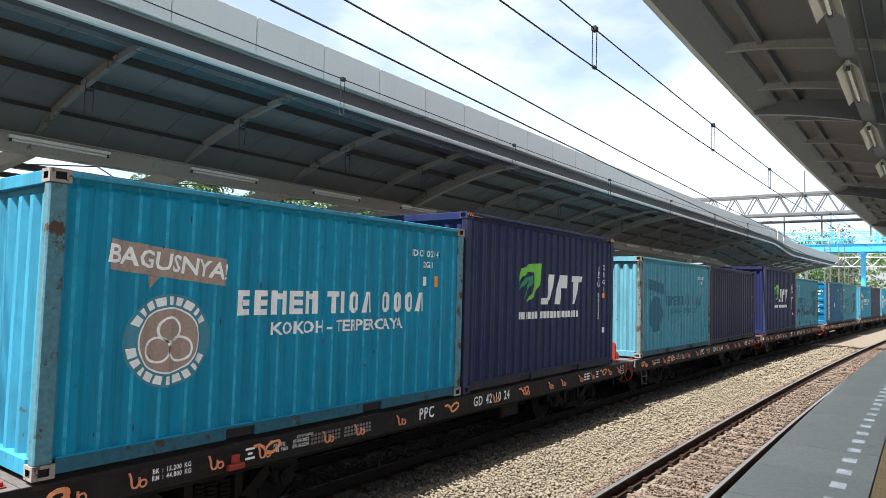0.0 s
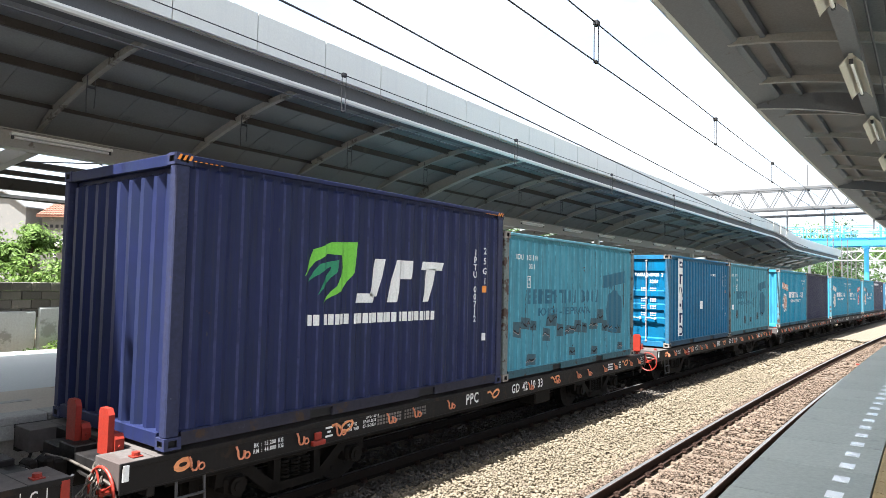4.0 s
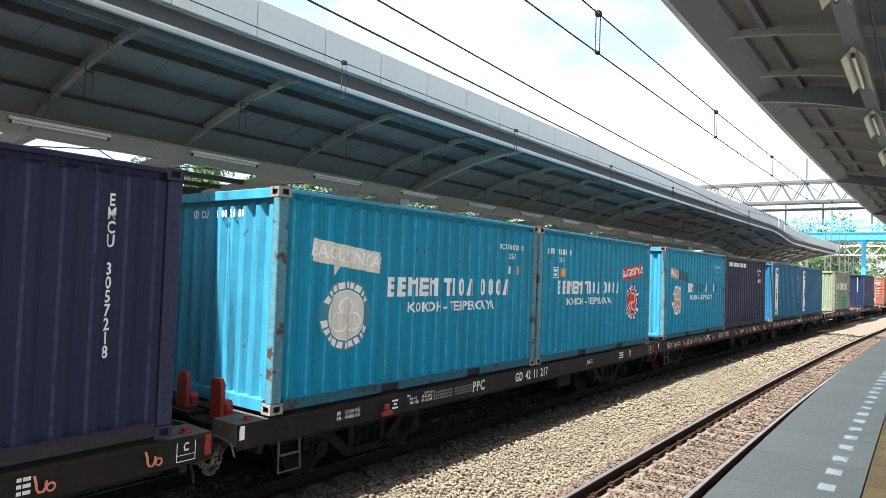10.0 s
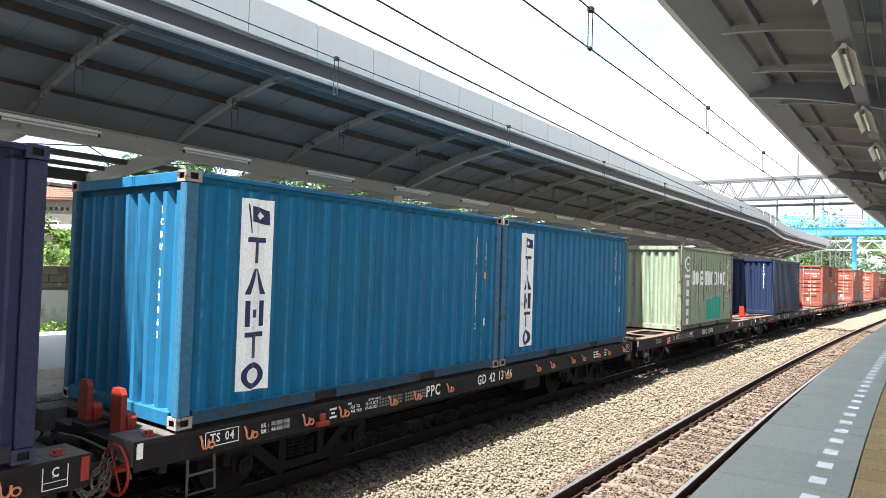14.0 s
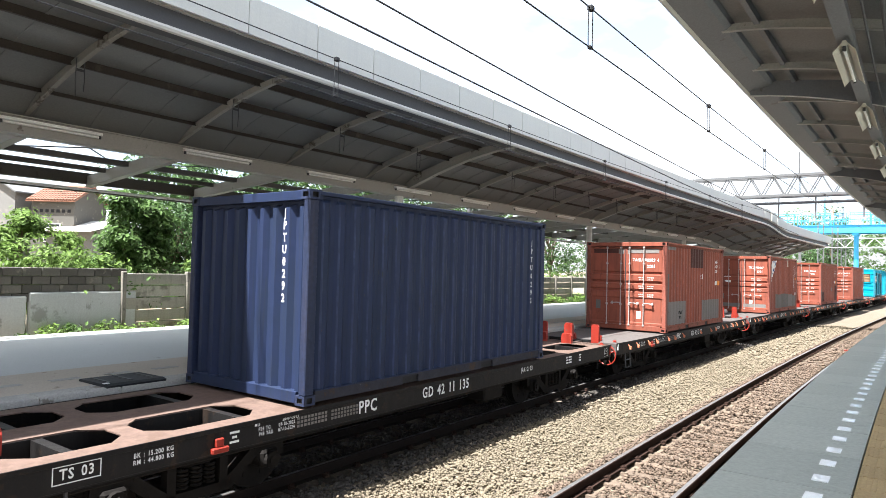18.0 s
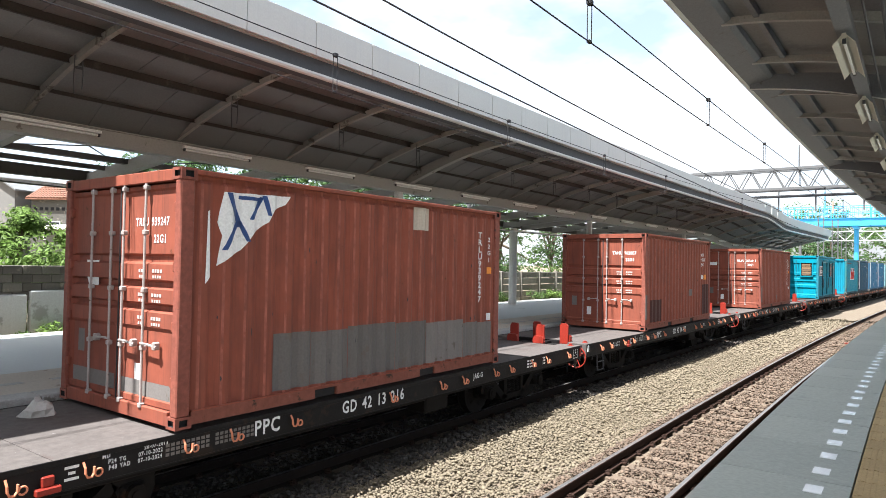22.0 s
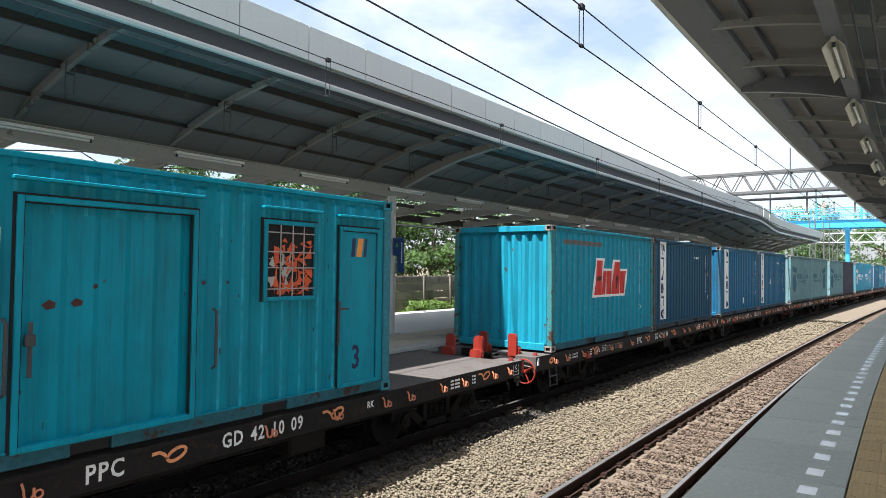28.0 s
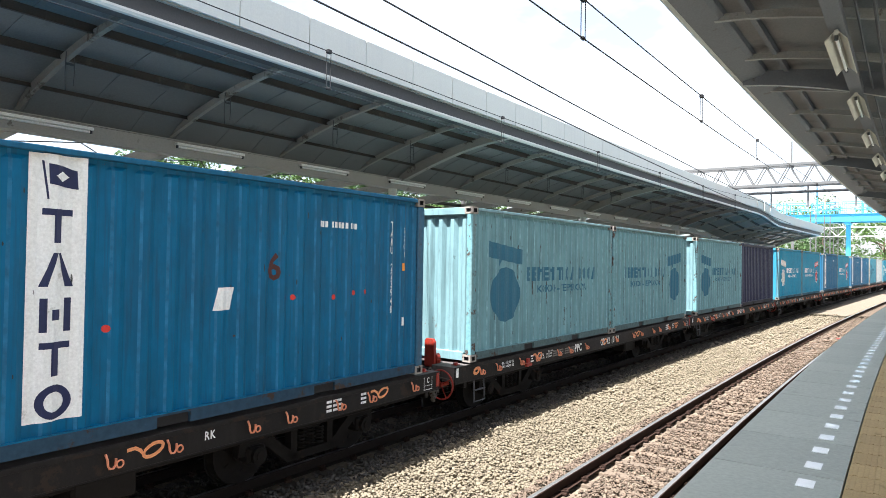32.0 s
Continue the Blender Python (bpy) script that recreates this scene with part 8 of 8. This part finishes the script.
def build_greenery():
    rows = [
        (-19.4, 5.4, 3.9, 1.5, M_LEAF2, 3200), (-19.1, 7.2, 3.3, 0.95, M_LEAF2, 3400), (-19.6, 3.0, 3.9, 1.5, M_LEAF2, 2200), (-18.1, 9.75, 4.05, 1.15, M_LEAF, 4600), (-18.9, 8.5, 2.6, 0.75, M_LEAF2, 1800),
        (-18.4, 12.4, 2.6, 0.9, M_LEAF2, 1600), (-21.5, 13.2, 5.8, 2.1, M_LEAF3, 4000), (-19.9, 14.8, 4.9, 1.6, M_LEAF3, 3600), (-21.6, 17.2, 7.2, 2.5, M_LEAF3, 4400), (-18.3, 15.6, 2.5, 0.8, M_LEAF, 1600),
        (-19.2, 18.4, 4.4, 1.6, M_LEAF3, 3200), (-21.8, 21.2, 7.8, 2.9, M_LEAF3, 4600), (-18.9, 21.6, 4.4, 1.7, M_LEAF, 3000), (-21.8, 25.5, 7.6, 3.0, M_LEAF3, 4000), (-19.0, 25.2, 4.6, 1.9, M_LEAF, 2800),
        (-27.0, 17.0, 8.2, 3.0, M_LEAF3, 3400), (-27.0, 22.5, 8.6, 3.2, M_LEAF, 3200), (-26.0, 27.5, 8.4, 3.2, M_LEAF3, 2800), (-20.5, 30.0, 6.6, 2.5, M_LEAF3, 3200), (-21.8, 35.0, 7.5, 3.2, M_LEAF, 3000), (-21.5, 41.0, 7.0, 3.0, M_LEAF3, 2600), (-21.5, 48.0, 7.4, 3.2, M_LEAF, 2600), (-21.5, 56.0, 7.0, 3.0, M_LEAF3, 2200),
    ]
    for k, (s, y, h, sp, m, n) in enumerate(rows):
        p = on(s, y, 0.82)
        lab = {"yellow_green_leaf": "bright yellow-green young tree behind the wall", "green_leaf": "leafy green tree behind the fence", "deep_green_leaf": "dense dark green tree behind the fence"}[m.name]
        tree(p.x, p.y, p.z, h, sp, m, 40 + k, int(n * (3.0 if m is M_LEAF2 else 2.4)), 0.06 if m is M_LEAF2 else 0.085, lab, low=0.12 if h < 4.5 else 0.2)
    rng = random.Random(5)
    for k in range(95):
        y = rng.uniform(2.5, 40) if k < 40 else rng.uniform(2.5, 24)
        bush(-15.85 + rng.uniform(-0.1, 0.15), y, 0.86, rng.uniform(0.07, 0.2) if y < 20 else rng.uniform(0.2, 0.5), rng.choice((M_LEAF, M_LEAF2)), 100 + k, leaves=110 if y < 20 else 380, size=0.05)
    for k, (s, y, r, m) in enumerate(((-17.6, 3.2, 1.2, M_LEAF2), (-17.5, 5.0, 1.25, M_LEAF2), (-17.7, 6.7, 1.3, M_LEAF2), (-17.6, 8.0, 1.1, M_LEAF2), (-17.5, 9.0, 1.15, M_LEAF), (-17.5, 10.4, 1.0, M_LEAF), (-17.4, 12.3, 0.9, M_LEAF2), (-17.5, 14.2, 1.0, M_LEAF), (-17.5, 17.0, 1.0, M_LEAF))):
        bush(s, y, 1.3, r, m, 300 + k, "overgrown leafy shrub behind the fence", 2600, 0.06)
    far = [(-19.0, 94, 11.5, 4.6), (-9.5, 103, 12.0, 4.8), (-2.5, 108, 12.5, 5.2), (5.5, 112, 12.5, 5.2), (14.0, 102, 12.0, 5.0), (21.5, 112, 13.0, 5.4), (-13.0, 116, 13.5, 5.4), (4.0, 128, 14.5, 6.0), (17.0, 132, 14.5, 6.0)]
    for k, (x, y, h, sp) in enumerate(far):
        tree(x, y, -0.45, h, sp, (M_LEAF, M_LEAF3)[k % 2], 70 + k, 5200, 0.19, "tall distant tree beyond the footbridge", "trees beyond the footbridge", 0.3)


build_greenery()


def build_houses():
    h = thing("house", "old whitewashed house with weathered red tiled roof", "house", at=pose(-44.8, 17.2, 6.3, 0, 0, 32.6))
    part("wall", Shape().box(0.15, 2.95, 0.12, 3.48, -6.0, 0.02).prism([(0.12, 0.02), (3.48, 0.02), (1.8, 0.92)], "x", 0.15, 2.95), M_WALL3, h)
    for sg in (-1, 1):
        sh = Shape()
        nx, nr = 16, 7
        for c in range(nx):
            for r in range(nr):
                a0, a1 = r / nr, (r + 1) / nr + 0.01
                y0, y1 = 1.8 + sg * 1.98 * (1 - a0), 1.8 + sg * 1.98 * (1 - a1)
                z0, z1 = -0.06 + 1.06 * a0, -0.06 + 1.06 * a1
                x = -0.05 + 3.2 * c / nx
                sh.tube([(x + 0.1, y0, z0 + 0.05), (x + 0.1, y1, z1 + 0.015)], 0.105, 6)
        rf = part("roof", Shape().prism([(1.8 + sg * 1.98, -0.10), (1.8, 0.96), (1.8, 1.0), (1.8 + sg * 2.0, -0.05)], "x", -0.05, 3.15), M_TILE, h)
        tagged(part("roof_tiles", sh, M_TILE, rf, "weathered red clay tiles"), kind="stuff")
    part("ridge", Shape().tube([(-0.1, 1.8, 1.03), (3.2, 1.8, 1.03)], 0.12, 8), M_TILE, h)
    for k in range(7):
        part("vent_hole", Shape().box(0.35 + 0.36 * k, 0.55 + 0.36 * k, 0.10, 0.118, -0.75, -0.55), M_DARK, h)
    w = part("window", Shape().box(1.0, 2.1, 0.08, 0.12, -2.6, -1.4, 0.01), M_EDGE, h)
    part("pane", Shape().box(1.08, 2.02, 0.07, 0.078, -2.52, -1.48), M_GLASS, w)
    b = thing("grey_house", "grey cement house with low sloping roof", "house", at=pose(-47.2, 16.2, 0.82, 0, 0, 22.4))
    part("wall", Shape().prism([(-6.0, 0.0), (1.6, 0.0), (1.6, 6.1), (0.0, 7.0), (-6.0, 7.0)], "y", -0.0, 5.0), M_PLASTER, b)
    part("roof", Shape().prism([(-6.2, 7.0), (0.0, 7.0), (1.9, 5.93), (1.9, 6.03), (0.03, 7.12), (-6.2, 7.12)], "y", -0.3, 5.3), M_ROOF, b)
    w = part("window", Shape().box(-2.4, -1.2, -0.04, 0.0, 4.6, 5.8, 0.01), M_EDGE, b)
    part("pane", Shape().box(-2.3, -1.3, -0.05, -0.042, 4.7, 5.7), M_GLASS, w)
    t = thing("shed", "low shed with pale rusty tin roof behind the wall", "shed", at=pose(-43.2, 17.2, 0.82, 0, 0, 22.4))
    part("wall", Shape().box(0.2, 3.6, 0.4, 3.0, -0.2, 3.6), M_PLASTER, t)
    wave = [(-0.2 + 0.0875 * k, 3.62 + 0.04 * (k % 2)) for k in range(49)]
    sh = Shape().sweep(wave + [(x, z - 0.02) for x, z in wave[::-1]], [lambda u, z, y=y: Vector((u, y, z + 0.243 * (y - 0.2))) for y in (-0.3, 3.2)])
    part("roof", sh, M_TIN, t, "pale corrugated tin roof")
    # parked van seen above the fence
    p = on(-21.6, 17.2, 0.82)
    v = thing("parked_van", "pale blue-white van parked behind the fence", "van", at=pose(p.x, p.y, p.z, 0, 0, 35))
    part("body", Shape().prism([(-2.1, 0.55), (2.1, 0.55), (2.1, 1.35), (1.5, 1.5), (0.9, 2.55), (-2.0, 2.62), (-2.1, 2.4)], "x", -0.9, 0.9), M_VAN, v)
    part("windscreen", Shape().add([(-0.78, 1.48, 1.58), (0.78, 1.48, 1.58), (0.72, 0.96, 2.5), (-0.72, 0.96, 2.5)], [(0, 1, 2, 3)]).box(-0.78, 0.78, 1.0, 1.02, 1.6, 2.3), M_GLASS, v)
    for sx in (-1, 1):
        part("side_window", Shape().box(min(sx * 0.9, sx * 0.905), max(sx * 0.9, sx * 0.905), -1.6, 0.75, 1.65, 2.35), M_GLASS, v)
        for y in (-1.3, 1.3):
            part("wheel", Shape().tube([(sx * 0.68, y, 0.34), (sx * 0.9, y, 0.34)], 0.34, 18), M_RUBBER, v)
    p = on(-20.4, 19.4, 0.82)
    b = thing("shop_board", "dark shop board with pale letter bars", "sign", at=pose(p.x, p.y, p.z, 0, 0, 10))
    part("board", Shape().box(-0.05, 0.05, -0.9, 0.9, 1.75, 2.45, 0.01), M_BLACK, b)
    part("bars", flat(letters(0, 0, [0.13] * 7, 0.18, 0.03), M_WHITE2), None, b, at=pose(0.055, 0.1, 2.15, 90, 0, 90))
    for y in (-0.8, 0.8):
        part("leg", Shape().box(-0.04, 0.04, y - 0.04, y + 0.04, -0.1, 1.75), M_DSTEEL, b)
    p = on(-23.5, 22.0, 0.82)
    b = thing("stall", "low stall with faded orange awning among trees", "stall", at=pose(p.x, p.y, p.z))
    part("wall", Shape().box(-1, 1, -2, 2, -0.1, 2.4), M_PLASTER, b)
    part("awning", Shape().prism([(0.9, 3.3), (2.2, 2.7), (2.2, 2.75), (0.9, 3.4)], "y", -2.2, 2.2), M_TARP, b)
    part("roof", Shape().box(-1.2, 1.2, -2.2, 2.2, 2.4, 2.5), M_TILE, b)


build_houses()


def lattice_mast(x, y, z, h, w, label, group):
    m = thing("lattice_mast", label, "mast", group, at=pose(x, y, z))
    for sx in (-1, 1):
        for sy in (-1, 1):
            part("leg", Shape().box(sx * w - 0.03, sx * w + 0.03, sy * w - 0.03, sy * w + 0.03, 0, h), M_GANTRY, m)
    k = 0
    zz = 0.2
    while zz + 2 * w < h:
        for sg in (-1, 1):
            part("lacing", once(("lace", w, k % 2), lambda: Shape().tube([(-w, 0, 0), (w, 0, 2 * w)] if k % 2 else [(w, 0, 0), (-w, 0, 2 * w)], 0.018, 5).mesh("lacing", M_GANTRY)), None, m, at=pose(0, sg * w, zz))
            part("lacing", once(("lace", w, k % 2), lambda: None), None, m, at=pose(sg * w, 0, zz, 0, 0, 90))
        zz += 2 * w
        k += 1
    return m


def build_small_things():
    p = on(-15.75, 23.6, 0.8)
    lattice_mast(p.x, p.y, p.z, 8.5, 0.22, "grey lattice catenary mast by the fence", "catenary masts")
    p = on(-15.65, 23.0, 0.8)
    m = thing("pipe_pole", "grey steel pole beside the lattice mast", "pole", at=pose(*p))
    part("pole", Shape().tube([(0, 0, 0), (0, 0, 7)], 0.10, 12), M_GANTRY, m)
    for x, y, h in ((-8.3, 80, 9.0), (-6.9, 79, 8.5), (7.8, 62, 9.0), (-7.6, 98, 9.0), (11.5, 88, 9.5)):
        lattice_mast(x, y, -0.5, h, 0.26, "distant grey lattice catenary mast", "catenary masts")
    g = thing("distant_gantry", "pale lattice gantry beyond the footbridge", "gantry", at=pose(0, 92, 0))
    for z in (6.4, 7.5):
        part("chord", Shape().box(-12, 14, -0.08, 0.08, z - 0.06, z + 0.06), M_FASCIA, g)
    for k in range(26):
        a, b = (-12 + k, 6.4), (-11 + k, 7.5)
        part("diagonal", Shape().tube([(a[0], 0, a[1] if k % 2 else b[1]), (b[0], 0, b[1] if k % 2 else a[1])], 0.04, 5), M_FASCIA, g)
    for x in (-11.8, 13.8):
        part("mast", Shape().box(x - 0.15, x + 0.15, -0.15, 0.15, -0.5, 7.6), M_GANTRY, g)
    s = thing("station_shed", "low white building with pale roof beside the line", "building", at=pose(-12.5, 112, -0.5))
    part("wall", Shape().box(-3, 3, -4, 4, 0, 3.4), M_WALL2, s)
    part("roof", Shape().prism([(-3.6, 3.35), (3.6, 3.35), (0, 4.6)], "y", -4.5, 4.5), M_FASCIA, s)
    for x in (-1.5, 1.5):
        w = part("window", Shape().box(x - 0.6, x + 0.6, -4.04, -4.0, 1.2, 2.4), M_EDGE, s)
        part("pane", Shape().box(x - 0.52, x + 0.52, -4.05, -4.042, 1.28, 2.32), M_GLASS, w)
    # dark ramp plate lying at the far platform's edge
    r = thing("ramp_plate", "black rubber ramp plate lying on the platform edge", "ramp", at=along(-8.95, 4.72, 0))
    part("plate", Shape().prism([(-0.30, 1.0), (0.42, 1.0), (0.44, 0.97), (0.46, 1.02), (0.38, 1.04), (-0.27, 1.035), (-0.30, 1.02)], "y", -0.42, 0.42), M_RUBBER, r)
    for y in (-0.3, 0.0, 0.3):
        part("rib", Shape().box(-0.2, 0.30, y - 0.02, y + 0.02, 1.036, 1.048), M_DSTEEL, r)
    part("edge_strip", Shape().box(0.33, 0.37, -0.42, -0.34, 1.041, 1.05), M_DASH, r)
    # platform sign on the near-row column
    y = 12.7
    g = thing("platform_sign", "dark blue platform sign fixed to the column", "sign", at=along(-10.55, y, 0))
    part("board", Shape().box(-0.03, 0.03, 0.08, 0.30, 2.55, 3.45, 0.01), M_SIGN, g)
    part("side_board", Shape().box(0.02, 0.06, -0.16, 0.09, 2.98, 3.42, 0.01), M_SIGN, g)
    part("arrow", flat([[(-0.06, -0.05), (0.06, -0.05), (0.0, 0.07)]], M_GREENINK), None, g, at=pose(0.065, -0.04, 3.25, 90, 0, 90))
    part("letter_bars", flat([block(0, -0.055 * k, 0.05, 0.035) for k in range(10)], M_WHITE2), None, g, at=pose(0.034, 0.19, 3.30, 90, 0, 90))
    # yellow marker by the fence
    p = on(-15.7, 13.5, 0.86)
    b = thing("yellow_marker", "small worn yellow marker post by the fence", "marker", at=pose(*p))
    part("body", Shape().tube([(0, 0, 0), (0, 0, 0.32), (0, 0, 0.42)], 0.09, 12), M_TAC, b)
    # red shoe lamp on the sleepers
    p = on(TRACK + 0.75, 29.5, -0.15)
    b = thing("red_marker", "small red marker lying by the rail", "marker", at=pose(*p))
    part("body", Shape().box(-0.22, 0.22, -0.3, 0.3, 0, 0.10, 0.03), M_REDP, b)
    part("arm", Shape().box(-0.5, -0.2, -0.06, 0.06, 0.02, 0.07, 0.01), M_REDP, b)


build_small_things()


build_train()


def motions():
    # wheels roll without slip
    spin = [(k / 15.0, math.degrees(travelled(k / 15.0) / 0.387)) for k in range(0, 481)]
    for ob, k, dy, dz in TRAIN_PIECES:
        if ob.name.startswith("flat_wagon") and k < 19:
            for w in [o for o in ob.children if o.name.startswith("wheelset")]:
                y = w.matrix_basis.translation.y
                walk(w, [(t, pose(0, y, 0.387, r % 360.0)) for t, r in spin])
    for ob, k, dy, dz in TRAIN_PIECES:
        walk(ob, [(t, piece_pose(k, dy, dz, t)) for t in range(0, 33)])


motions()
